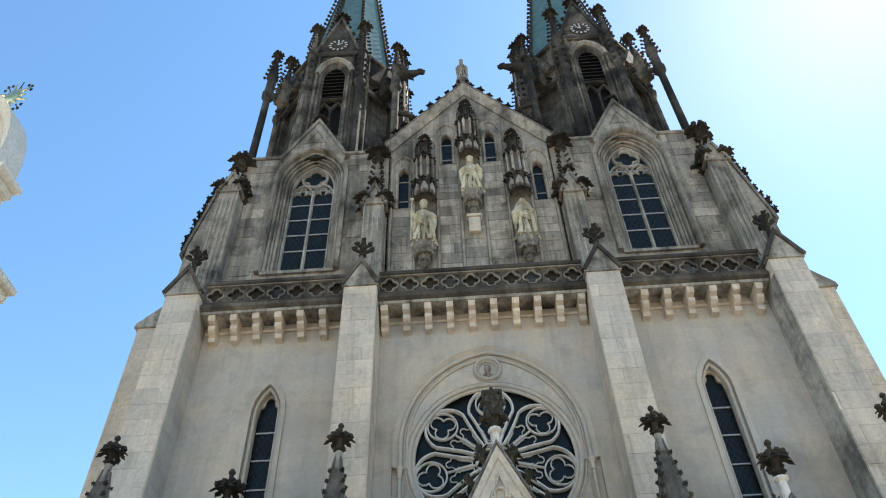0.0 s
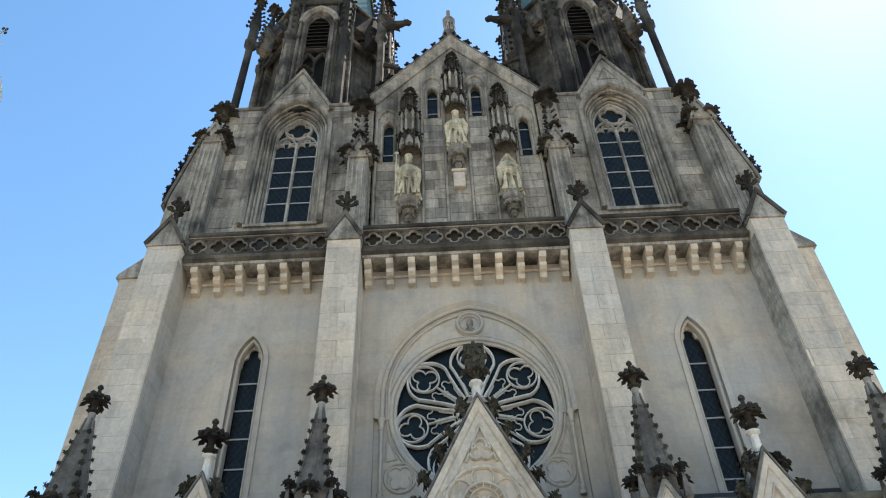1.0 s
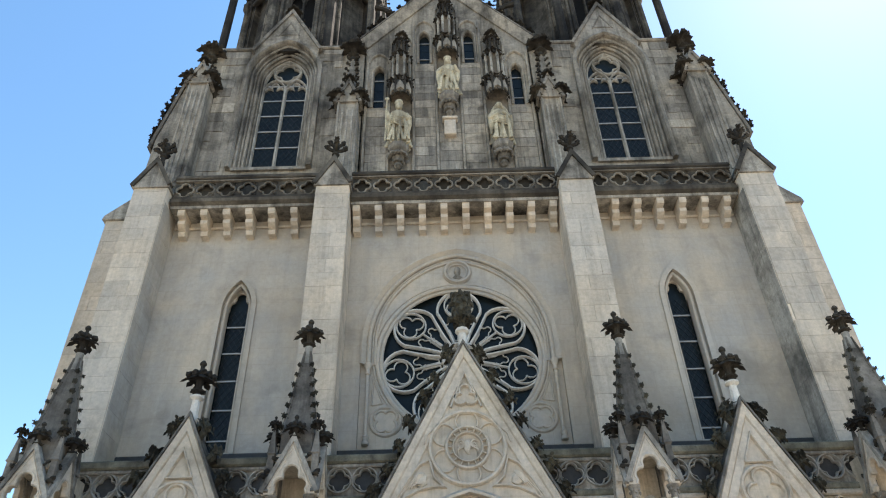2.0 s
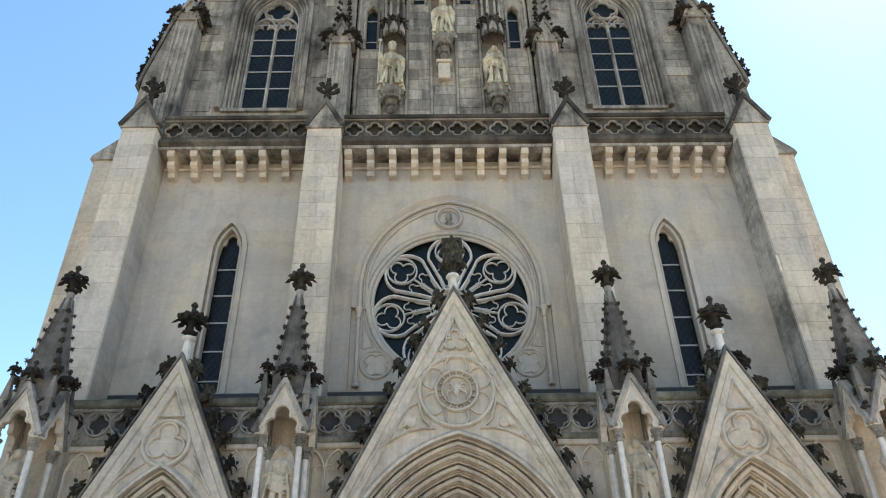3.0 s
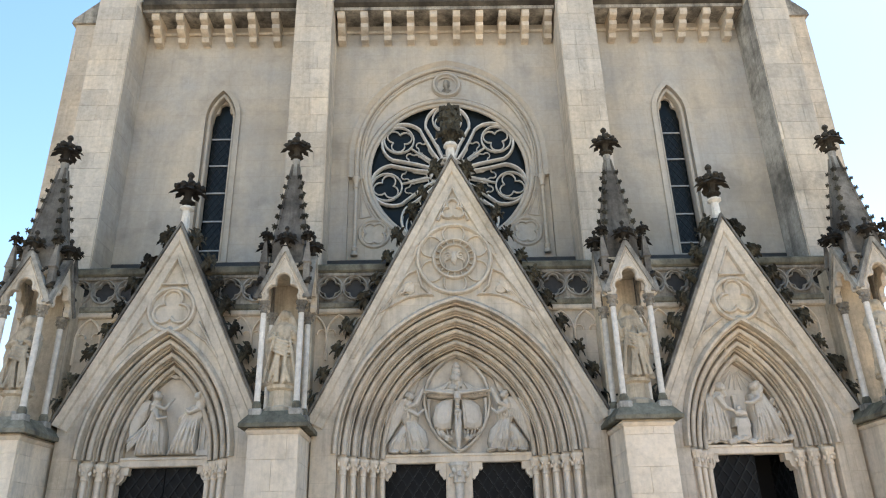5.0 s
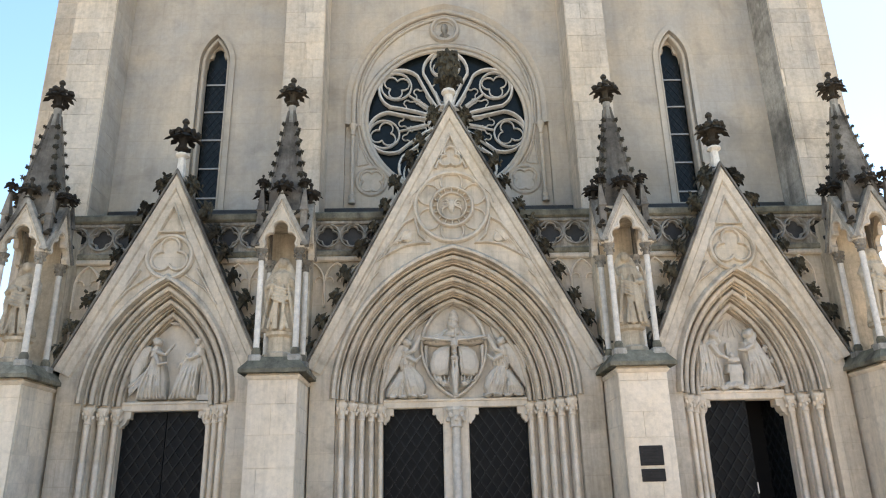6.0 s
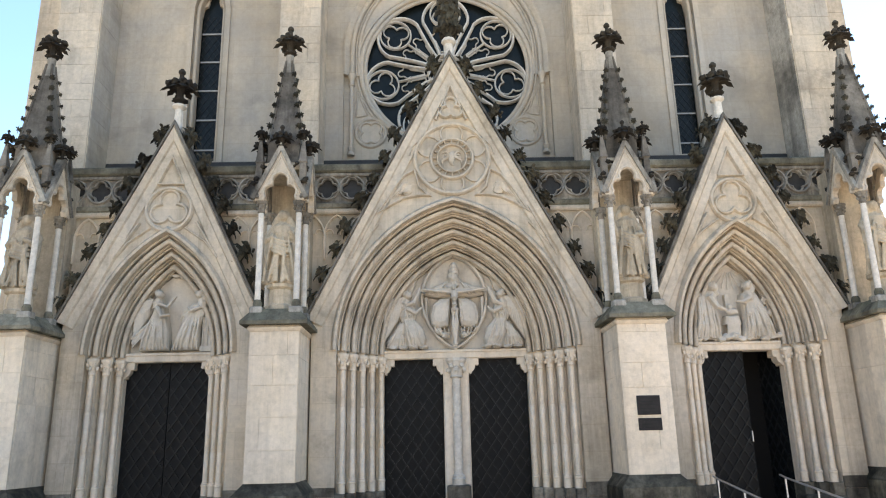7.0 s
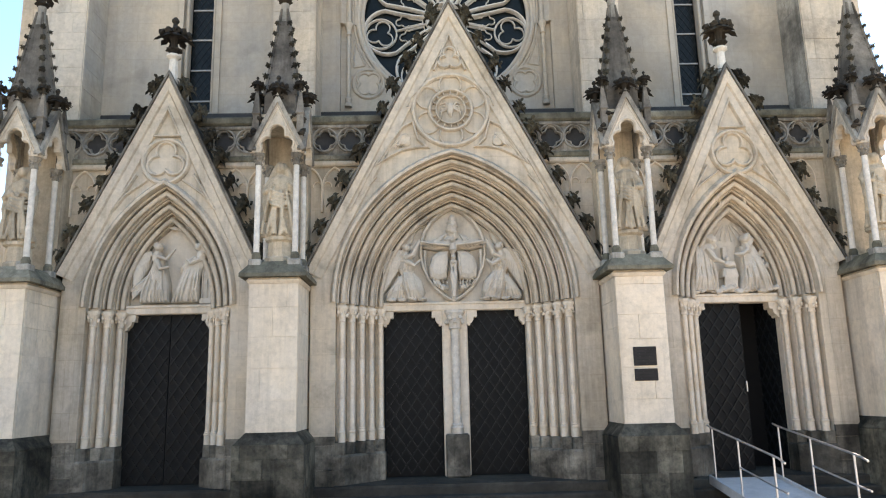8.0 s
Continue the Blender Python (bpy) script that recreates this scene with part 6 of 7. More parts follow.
def canopy(x, z0, z1):
    """A tiered stone canopy over a statue: a cusped rim, shafts with pinnacles, and a crocketed spirelet."""
    t = thing("canopy", "sooty tabernacle canopy with crockets above a statue niche", "canopy", (x, 0.6, 0), "statue canopies", "structure")
    h = z1 - z0
    # back coloured dark for the niche's shade, to set off the statue
    part("niche_back", cube(-0.36, 0.36, -0.04, 0.02, z0 - 2.2, z0 + 0.25), M_NICHE, t)
    bm = lathe(bmesh.new(), [(0.10, z0 + 0.25), (0.36, z0 + 0.05), (0.37, z0 + 0.30), (0.20, z0 + 0.45), (0.20, z0 + h * 0.55), (0.30, z0 + h * 0.57), (0.14, z0 + h * 0.62), (0.13, z0 + h * 0.80), (0.20, z0 + h * 0.82), (0.04, z0 + h * 0.97), (0, z0 + h)], 8, (0, -0.20, 0), turn=math.pi / 8)
    part("canopy_body", bm, M_NICHE, t)
    for k in range(5):
        a = math.pi * (1 + k / 4)
        c, s_ = math.cos(a), math.sin(a)
        px, py = 0.36 * c, -0.20 + 0.36 * s_
        bm = prism(bmesh.new(), [(-0.14, 0), (-0.07, 0.1), (0, 0.16), (0.07, 0.1), (0.14, 0), (0.15, 0.2), (0.0, 0.56), (-0.15, 0.2)], -0.03, 0.03)
        part("canopy_gablet", bm, M_GREY, t, m=pose(px, py, z0 + 0.05, 0, 0, math.degrees(a) + 90))
        crocket(t, px * 1.05, py - 0.02, z0 + 0.62, 90, 0.24)
        a2 = a + math.pi / 8
        for tier, (zb, rr, hh) in enumerate(((z0 + 0.0, 0.40, 0.95), (z0 + h * 0.28, 0.31, h * 0.36), (z0 + h * 0.60, 0.20, h * 0.28))):
            bm = lathe(bmesh.new(), [(0.03, -0.06), (0.045, 0.0), (0.042, hh * 0.6), (0.07, hh * 0.62), (0.0, hh)], 4)
            part("canopy_pinnacle", bm, M_SOOT if tier != 1 else M_STAIN, t, m=pose(rr * math.cos(a2), -0.20 + rr * math.sin(a2), zb))
            part("crocket", SMALL_CROCKET, None, t, m=Matrix.Translation((rr * math.cos(a2), -0.20 + rr * math.sin(a2), zb + hh * 0.8)) @ pose(0, 0, 0, 0, 0, math.degrees(a2)) @ Matrix.Scale(0.13, 4))
        crocket(t, 0.30 * c, -0.20 + 0.30 * s_, z0 + h * 0.57, 90, 0.24)
        crocket(t, 0.20 * c, -0.20 + 0.20 * s_, z0 + h * 0.82, 90, 0.20)
        crocket(t, 0.36 * c, -0.20 + 0.36 * s_, z0 + 0.08, 270, 0.14, True)
    finial(t, 0, -0.2, z0 + h * 0.88, 0.6)


def corbel_base(x, z0, z1, lower):
    t = thing("statue_corbel", "carved leafy corbel under a statue", "corbel", (x, 0.6, 0), "statue corbels", "structure")
    h = z1 - z0
    bm = lathe(bmesh.new(), [(0.05, z0), (0.14, z0 + 0.1 * h), (0.12, z0 + 0.25 * h), (0.24, z0 + 0.5 * h), (0.22, z0 + 0.6 * h), (0.34, z0 + 0.78 * h), (0.36, z0 + 0.86 * h), (0.36, z1), (0, z1)], 8, (0, -0.20, 0), turn=math.pi / 8)
    part("bracket", bm, M_GREY, t)
    bm = bmesh.new()
    for k in range(9):
        a = math.pi * (1 + k / 8)
        lump(bm, (0.27 * math.cos(a), -0.20 + 0.27 * math.sin(a), z0 + 0.55 * h), (0.085, 0.085, 0.10), k, 0.6)
        lump(bm, (0.15 * math.cos(a), -0.20 + 0.15 * math.sin(a), z0 + 0.28 * h), (0.06, 0.06, 0.07), k + 9, 0.6)
    part("leaf_carving", bm, M_GREY, t)
    if lower:
        part("console_block", cube(-0.20, 0.20, -0.22, 0.0, z0 - 0.85, z0 - 0.15, 0.03), M_BLOCK, t)
        part("console_cap", cube(-0.26, 0.26, -0.28, 0.0, z0 - 0.15, z0 - 0.03, 0.03), M_BLOCK, t)


canopy(-1.65, 21.32, 25.0)
canopy(1.65, 21.32, 25.0)
canopy(0.0, 23.62, 27.2)
corbel_base(-1.70, 18.05, 18.98, False)
corbel_base(1.66, 18.05, 18.98, False)
corbel_base(0.0, 20.42, 21.38, True)
for x, z, h, hat, arm, seed, lab in ((-1.70, 18.98, 2.10, "mitre", 1, 3, "cream stone bishop statue with mitre and crozier on a corbel"), (1.66, 18.98, 2.02, "veil", 2, 8, "cream stone veiled statue in a long robe on a corbel"), (0.0, 21.38, 2.02, "crown", 0, 12, "cream stone crowned statue in a cloak on a corbel")):
    ob = new("statue", statue_mesh(h, seed, M_STATUE, hat, arm))
    ob.location = (x, 0.36, z)
    ob.scale = (1.12, 1.0, 1.0)
    tagged(ob, lab, "statue", "gable statues")
part("apex_pedestal", lathe(bmesh.new(), [(0.30, 28.25), (0.30, 28.5), (0.20, 28.6), (0.18, 29.0), (0.30, 29.28), (0.30, 29.40), (0, 29.40)], 8, (0, 0.85, 0)), M_SPIRE, mid)
for k in range(6):
    a = math.pi / 3 * k
    m = Matrix.Translation((0.22 * math.cos(a), 0.85 + 0.22 * math.sin(a), 28.95)) @ pose(0, 0, 0, 0, 0, math.degrees(a)) @ Matrix.Scale(0.2, 4)
    part("crocket", SMALL_CROCKET, None, mid, m=m)
ob = new("statue", statue_mesh(1.75, 22, M_STREAK, "crown", 2))
ob.location = (0, 0.85, 29.40)
ob.scale = (0.82, 0.85, 1.0)
tagged(ob, "weathered stone figure standing on the gable's apex", "statue", "gable statues")


# ---- pinnacled upper buttresses ----
def upper_pinnacle(cx, y, w, z_top, spire_top, corner):
    t = thing("pinnacle", "grey stone buttress pinnacle with sooty crockets and finials", "pinnacle", (cx, y, 0), "upper pinnacles", "structure")
    part("shaft", cube(-w, w, 0.0, 0.75, 15.95, z_top, 0.01), M_GREY, t)
    for q in (-1, 1):
        part("edge_roll", lathe(bmesh.new(), [(0.045, 16.0), (0.045, z_top)], 8, (q * (w - 0.02), -0.01, 0)), M_GREY, t, smooth=True)
    for q in (-1, 0, 1):
        part("shaft_rib", cube(q * w * 0.5 - 0.03, q * w * 0.5 + 0.03, -0.04, 0.01, 17.3, z_top - 0.35, 0.01), M_STAIN, t)
    bm = prism(bmesh.new(), [(-w - 0.06, z_top), (w + 0.06, z_top), (0.0, z_top + 1.0)], -0.08, 0.4)
    part("gablet", bm, M_GREY, t)
    bm = bmesh.new()
    sweep(bm, [(-w - 0.10, z_top - 0.05), (0, z_top + 1.03), (w + 0.10, z_top - 0.05)], rect(-0.05, 0.05, -0.14, 0.3))
    part("gablet_coping", bm, M_SPIRE, t)
    for q in (-1, 1):
        finial(t, q * (w + 0.05), 0.0, z_top - 0.05, 0.85)
        finial(t, q * (w + 0.05), 0.6, z_top - 0.05, 0.85)
    finial(t, 0, -0.06, z_top + 0.9, 0.55)
    bm = lathe(bmesh.new(), [(w * 0.95, z_top), (w * 0.95, z_top + 0.5), (0.07, spire_top), (0, spire_top)], 4, (0, 0.36, 0), turn=math.pi / 4)
    sp = part("spire", bm, M_SPIRE, t)
    for k in range(4):
        a = math.pi / 4 + math.pi / 2 * k
        n = int((spire_top - z_top - 0.5) / 0.32)
        for j in range(n):
            u = (j + 0.5) / n
            r = w * 0.95 + (0.07 - w * 0.95) * u
            m = Matrix.Translation((r * math.cos(a), 0.36 + r * math.sin(a), z_top + 0.5 + (spire_top - z_top - 0.5) * u)) @ pose(0, 0, 0, 0, 0, math.degrees(a)) @ Matrix.Scale(0.17, 4)
            part("crocket", SMALL_CROCKET, None, sp, m=m)
    part("spire_tip", lathe(bmesh.new(), [(0.08, 0), (0.07, 0.3)], 8, (0, 0.36, spire_top - 0.12)), M_GREY, t)
    finial(t, 0, 0.36, spire_top - 0.1, 1.25)
    return t


for s in (-1, 1):
    upper_pinnacle(s * 3.38, 0.05, 0.33, 20.8, 23.6, False)
    upper_pinnacle(s * 8.52, 0.0, 0.33, 21.9, 23.6, True)
    # side buttress of the upper stage with a crocketed slope
    t = thing("pinnacle", "stepped side buttress with a crocketed sloping top", "pinnacle", (0, 0, 0), "upper pinnacles", "structure")
    bm = prism(bmesh.new(), [(s * 8.7, 15.9), (s * 9.72, 15.9), (s * 9.62, 19.6), (s * 9.02, 22.7), (s * 8.7, 22.9)], 0.35, 1.2)
    part("shaft", bm, M_GREY, t)
    bm = bmesh.new()
    pth = [(s * 9.72, 19.2), (s * 9.66, 19.6), (s * 9.04, 22.8)]
    sweep(bm, pth if s < 0 else pth[::-1], rect(-0.02, 0.08, 0.30, 1.25))
    part("coping", bm, M_SPIRE, t)
    for k in range(9):
        u = k / 8
        crocket(t, s * (9.66 - 0.60 * u), 0.5, 19.7 + 3.1 * u, 90 - s * 70, 0.40)
    finial(t, s * 9.05, 0.6, 22.6, 0.95)


# ---- octagonal belfries with spires ----
def belfry():
    t = thing("belfry", "blackened octagonal stone belfry with louvred openings and a green copper spire", "tower", (-TX + 0.05, 4.2, 0), "belfries", "structure")
    ap = 2.85
    side = 2 * ap * math.tan(math.pi / 8)
    # core coloured near black so that the openings look unlit
    part("drum", lathe(bmesh.new(), [(0, 24.45), ((ap - 0.35) / math.cos(math.pi / 8), 24.45), ((ap - 0.35) / math.cos(math.pi / 8), 34.2), (0, 34.2)], 8, turn=math.pi / 8), M_DARK, t)
    part("roof_slab", cube(-2.9, 2.9, -3.6, 2.2, 24.40, 24.62), M_TOWER, t)
    for k in range(8):
        m = pose(0, 0, 0, 0, 0, 45 * k) @ Matrix.Translation((0, -ap, 0))
        hw = side / 2 + 0.02
        if k % 2 == 0:
            hole = opening(0, 0.60, 25.6, 31.3, 32.35, 10)
            f = part("face_wall", slab([(-hw, 24.4), (hw, 24.4), (hw, 33.3), (-hw, 33.3)], [hole], 0.0, 0.35), M_TOWER, t, m=m)
            bm = bmesh.new()
            sweep(bm, hole, chamfer(0.05, -0.06, 0.09, 0.14))
            sweep(bm, hole, roll(-0.08, 0.06, 0.045))
            part("window_frame", bm, M_TOWER, f, "moulded belfry window surround")
            part("window_hood", sweep(bmesh.new(), pointed(0, 0.80, 31.6, 32.75, 10), chamfer(0, -0.20, 0.15, 0.24)), M_GREY, f, "pale stone hood over the opening")
            for j in range(9):
                z = 29.75 + j * 0.28
                bm = bmesh.new()
                v = [bm.verts.new(p) for p in ((-0.6, 0.02, z), (0.6, 0.02, z), (0.6, 0.24, z + 0.2), (-0.6, 0.24, z + 0.2), (-0.6, 0.02, z + 0.03), (0.6, 0.02, z + 0.03), (0.6, 0.24, z + 0.23), (-0.6, 0.24, z + 0.23))]
                for q in ((3, 2, 1, 0), (4, 5, 6, 7), (0, 1, 5, 4), (1, 2, 6, 5), (2, 3, 7, 6), (3, 0, 4, 7)):
                    bm.faces.new([v[i] for i in q])
                part("louvre_slat", bm, M_LOUVRE, f)
            bm = bmesh.new()
            sweep(bm, [(-0.6, 29.6), (0.6, 29.6)], chamfer(0, 0.0, 0.07, 0.2))
            for q in (-1, 1):
                sweep(bm, pointed(q * 0.3, 0.28, 28.7, 29.35, 6), chamfer(0, 0.05, 0.06, 0.15))
            sweep(bm, [(0, 25.6), (0, 29.0)], chamfer(0, 0.05, 0.05, 0.15))
            part("tracery", bm, M_TOWER, f)
            # clock gable
            bm = prism(bmesh.new(), [(-1.05, 33.1), (1.05, 33.1), (1.0, 33.4), (0, 36.6), (-1.0, 33.4)], -0.12, 0.3)
            part("clock_gable", bm, M_TOWER, f, "steep gable with a clock")
            bm = bmesh.new()
            sweep(bm, [(-1.1, 33.2), (0, 36.7), (1.1, 33.2)], rect(-0.08, 0.06, -0.2, 0.35))
            part("gable_coping", bm, M_TOWER, f)
            dial = [(0.50 * math.cos(radians(a)), 33.95 + 0.50 * math.sin(radians(a))) for a in range(0, 360, 12)]
            part("clock_face", prism(bmesh.new(), dial, -0.16, -0.12), M_SOOT, f, "dark clock face")
            for j in range(12):
                a = 30 * j
                bm = cube(0.33, 0.47, -0.185, -0.16, -0.04, 0.04)
                part("hour_mark", bm, M_CLOCK, f, m=Matrix.Translation((0, 0, 33.95)) @ pose(0, 0, 0, 0, a, 0))
            for a, ln in ((-35, 0.26), (-88, 0.38)):
                part("clock_hand", cube(-0.04, ln, -0.20, -0.185, -0.035, 0.035), M_CLOCK, f, m=Matrix.Translation((0, 0, 33.95)) @ pose(0, 0, 0, 0, a, 0))
            for q in (-1, 1):
                for u in (0.2, 0.4, 0.6, 0.8):
                    crocket(f, q * (1.12 - 1.12 * u + 0.05), 0.05, 33.2 + 3.5 * u, 90 - q * 70, 0.28)
            part("finial", FINIAL, None, f, m=Matrix.Translation((0, 0.05, 36.5)) @ Matrix.Scale(1.0, 4))
        else:
            # diagonal face: a niche between columns, and a detached corner shaft with its pinnacle
            hole = [(-0.62, 25.2)] + pointed(0, 0.62, 30.3, 31.3, 8) + [(0.62, 25.2)]
            f = part("face_wall", slab([(-hw, 24.4), (hw, 24.4), (hw, 33.6), (-hw, 33.6)], [hole], 0.0, 0.3), M_TOWER, t, m=m)
            part("niche_back", cube(-0.7, 0.7, 0.26, 0.34, 25.0, 31.5), M_TOWER, f)
            part("niche_gable", prism(bmesh.new(), [(-0.8, 31.2), (0.8, 31.2), (0.0, 33.0)], -0.3, 0.1), M_TOWER, f)
        for z0, z1, e in ((30.35, 30.6, 0.12), (33.15, 33.4, 0.16), (25.0, 25.25, 0.10)):
            part("string_course", cube(-hw, hw, -e, 0.1, z0, z1, 0.04) if k % 2 or z0 > 33 else cube(-hw, -0.85, -e, 0.1, z0, z1, 0.04), M_TOWER, f)
        for q in (-1, 1):
            bm = lathe(bmesh.new(), [(0.10, 24.6), (0.10, 24.9), (0.065, 25.0), (0.06, 30.5), (0.12, 30.7), (0.07, 30.8), (0.06, 32.9), (0.10, 33.0), (0.0, 33.9)], 8, (q * 0.82, -0.08, 0))
            part("window_shaft", bm, M_TOWER, f)
            for zz in (31.0, 31.5, 32.0, 32.5):
                part("crocket", SMALL_CROCKET, None, f, m=Matrix.Translation((q * (hw - 0.12), -0.05, zz)) @ pose(0, 0, 0, 0, 0, -90) @ Matrix.Scale(0.26, 4))
        # corner shafts of the octagon
        a = -math.pi / 2 + math.pi / 8 + math.pi / 4 * k
        r = ap / math.cos(math.pi / 8) + 0.02
        bm = lathe(bmesh.new(), [(0.30, 24.5), (0.30, 24.9), (0.20, 25.1), (0.19, 30.3), (0.30, 30.6), (0.30, 30.75), (0.22, 30.8), (0.22, 33.2), (0.30, 33.3), (0.26, 33.4), (0.04, 35.6), (0, 35.6)], 8, (r * math.cos(a), r * math.sin(a), 0))
        sh = part("corner_shaft", bm, M_TOWER, t, "engaged corner shaft ending in a pinnacle")
        for j in range(6):
            zz = 33.5 + j * 0.34
            rr = 0.26 * (1 - j / 6.5)
            for q in range(4):
                b = a + math.pi / 2 * q
                part("crocket", SMALL_CROCKET, None, sh, m=Matrix.Translation((r * math.cos(a) + rr * math.cos(b), r * math.sin(a) + rr * math.sin(b), zz)) @ pose(0, 0, 0, 0, 0, math.degrees(b)) @ Matrix.Scale(0.2, 4))
        part("finial", FINIAL, None, sh, m=Matrix.Translation((r * math.cos(a), r * math.sin(a), 35.4)) @ Matrix.Scale(0.95, 4))
    for qx in (-1, 1):
        for qy in (-1, 1):
            x, y = qx * 2.85, qy * 2.95
            bm = lathe(bmesh.new(), [(0.30, 24.6), (0.28, 25.0), (0.17, 25.15), (0.16, 29.6), (0.28, 29.85), (0.28, 30.1), (0.22, 30.2), (0.20, 31.3), (0.28, 31.4), (0.03, 33.3), (0, 33.3)], 8, (x, y, 0))
            sh = part("detached_shaft", bm, M_TOWER, t, "slender detached corner shaft with a pinnacle")
            for j in range(5):
                rr = 0.25 * (1 - j / 5.5)
                for q in range(4):
                    b = math.pi / 2 * q
                    part("crocket", SMALL_CROCKET, None, sh, m=Matrix.Translation((x + rr * math.cos(b), y + rr * math.sin(b), 31.5 + 0.33 * j)) @ pose(0, 0, 0, 0, 0, math.degrees(b)) @ Matrix.Scale(0.2, 4))
            part("finial", FINIAL, None, sh, m=Matrix.Translation((x, y, 33.1)) @ Matrix.Scale(0.75, 4))
            bm = bmesh.new()
            tube(bm, [(x, y, 30.0), (x * 0.85, y * 0.85, 30.6), (x * 0.72, y * 0.72, 30.8)], [0.14, 0.14, 0.2], 6)
            part("flying_strut", bm, M_TOWER, sh)
            bm = bmesh.new()
            lathe(bm, [(0.30, 30.0), (0.36, 30.2), (0.34, 31.0), (0.42, 31.1), (0.05, 32.6), (0, 32.6)], 4, (x * 0.84, y * 0.84, 0), turn=math.pi / 4 + math.pi / 4)
            part("tabernacle", bm, M_TOWER, sh, "small gabled tabernacle")
            for dz in (30.35, 30.75, 31.3):
                for q in range(4):
                    b = math.pi / 2 * q
                    part("crocket", SMALL_CROCKET, None, sh, m=Matrix.Translation((x * 0.84 + 0.33 * math.cos(b), y * 0.84 + 0.33 * math.sin(b), dz)) @ pose(0, 0, 0, 0, 0, math.degrees(b)) @ Matrix.Scale(0.22, 4))
            if qx < 0:
                continue
            bm = bmesh.new()
            gx, gy = x, y
            tube(bm, [(gx, gy, 30.75), (gx + 0.35, gy, 30.95), (gx + 0.75, gy, 31.0), (gx + 1.05, gy, 31.12), (gx + 1.3, gy, 31.05)], [0.24, 0.26, 0.19, 0.13, 0.07], 8)
            lump(bm, (gx + 1.12, gy, 31.16), (0.20, 0.15, 0.15), 4, 0.6, 2, 3.0)
            for q in (-1, 1):
                tube(bm, [(gx + 0.45, gy + q * 0.15, 31.05), (gx + 0.30, gy + q * 0.30, 31.30), (gx + 0.02, gy + q * 0.34, 31.38)], [0.12, 0.11, 0.03], 5)
                tube(bm, [(gx + 0.55, gy + q * 0.12, 30.9), (gx + 0.80, gy + q * 0.16, 30.74)], [0.08, 0.05], 5)
                tube(bm, [(gx + 1.05, gy + q * 0.08, 31.25), (gx + 0.92, gy + q * 0.14, 31.40)], [0.04, 0.015], 5)
            part("gargoyle", fused(mesh_of(bm, M_SOOT), 0.04, False), None, sh, "projecting stone gargoyle spout")
    rb, zb, zt = 2.45, 34.0, 54.0
    for k in range(8):
        a0, a1 = [-math.pi / 2 - math.pi / 8 + math.pi / 4 * (k + q) for q in (0, 1)]
        bm = bmesh.new()
        v = [bm.verts.new(p) for p in ((rb * math.cos(a0), rb * math.sin(a0), zb), (rb * math.cos(a1), rb * math.sin(a1), zb), (0, 0, zt), (rb * 0.9 * math.cos(a0), rb * 0.9 * math.sin(a0), zb), (rb * 0.9 * math.cos(a1), rb * 0.9 * math.sin(a1), zb))]
        for f in ((0, 1, 2), (4, 3, 2), (0, 3, 4, 1)):
            bm.faces.new([v[i] for i in f])
        bm.faces.new((v[0], v[2], v[3])), bm.faces.new((v[1], v[4], v[2]))
        part("spire_face", bm, M_COPPER, t, "green copper spire face")
        bm = bmesh.new()
        tube(bm, [(rb * math.cos(a0), rb * math.sin(a0), zb), (0.03 * math.cos(a0), 0.03 * math.sin(a0), zt - 0.3)], [0.09, 0.05], 6)
        rib = part("spire_rib", bm, M_SOOT, t)
        for j in range(22):
            u = (j + 0.5) / 40
            r = rb * (1 - u)
            part("crocket", SMALL_CROCKET, None, rib, m=Matrix.Translation((r * math.cos(a0), r * math.sin(a0), zb + (zt - zb) * u)) @ pose(0, 0, 0, 0, 0, math.degrees(a0)) @ Matrix.Scale(0.26, 4))
    return t


bel = belfry()
copy_thing(bel, pose(TX - 0.05, 4.2, 0) @ Matrix.Diagonal((-1, 1, 1, 1)))

# small flying arches from the belfry corners down to the gable
for sx in (-1, 1):
    t = thing("flying_arch", "small sooty crocketed flying arch between belfry and gable", "arch", (0, 0, 0), "flying arches", "structure")
    for z0, z1, x1 in ((27.55, 26.75, 1.80), (26.45, 25.95, 2.15)):
        pts = [(sx * (2.75 + (x1 - 2.75) * u), 0.98, z0 + (z1 - z0) * u + 0.16 * math.sin(math.pi * u)) for u in (0, 0.2, 0.4, 0.6, 0.8, 1.0)]
        ar = part("arch", tube(bmesh.new(), pts, [0.13, 0.11, 0.10, 0.10, 0.11, 0.14], 6), M_SOOT, t)
        for x, y, z in pts[1:5]:
            part("crocket", SMALL_CROCKET, None, ar, m=Matrix.Translation((x, y, z + 0.06)) @ pose(0, 0, 0, 0, -80, 0) @ Matrix.Scale(0.2, 4))

# nave behind the gable
nave = thing("nave", "dark lead-covered nave roof behind the gable", "roof", kind="structure")
part("roof", prism(bmesh.new(), [(-2.9, 15.0), (2.9, 15.0), (2.9, 24.2), (0, 27.6), (-2.9, 24.2)], 1.3, 30.0), M_LEADROOF, nave)


# ---- small things on the porch ----
for z0, z1, lines, lab in ((2.62, 2.96, 5, "square dark bronze plaque with rows of unreadable lettering"), (2.35, 2.565, 3, "smaller dark bronze plaque with rows of unreadable lettering")):
    t = thing("plaque", lab, "plaque", (3.37, -2.8, 0), "pier plaques")
    part("plate", cube(-0.21, 0.21, -0.025, 0.02, z0, z1, 0.006), M_BRONZE, t)
    for k in range(lines):
        z = z1 - (k + 0.8) * (z1 - z0) / (lines + 0.6)
        part("text_line", cube(-0.16, 0.16 - 0.05 * (k % 2), -0.028, -0.024, z - 0.008, z + 0.008), M_STRAP, t)

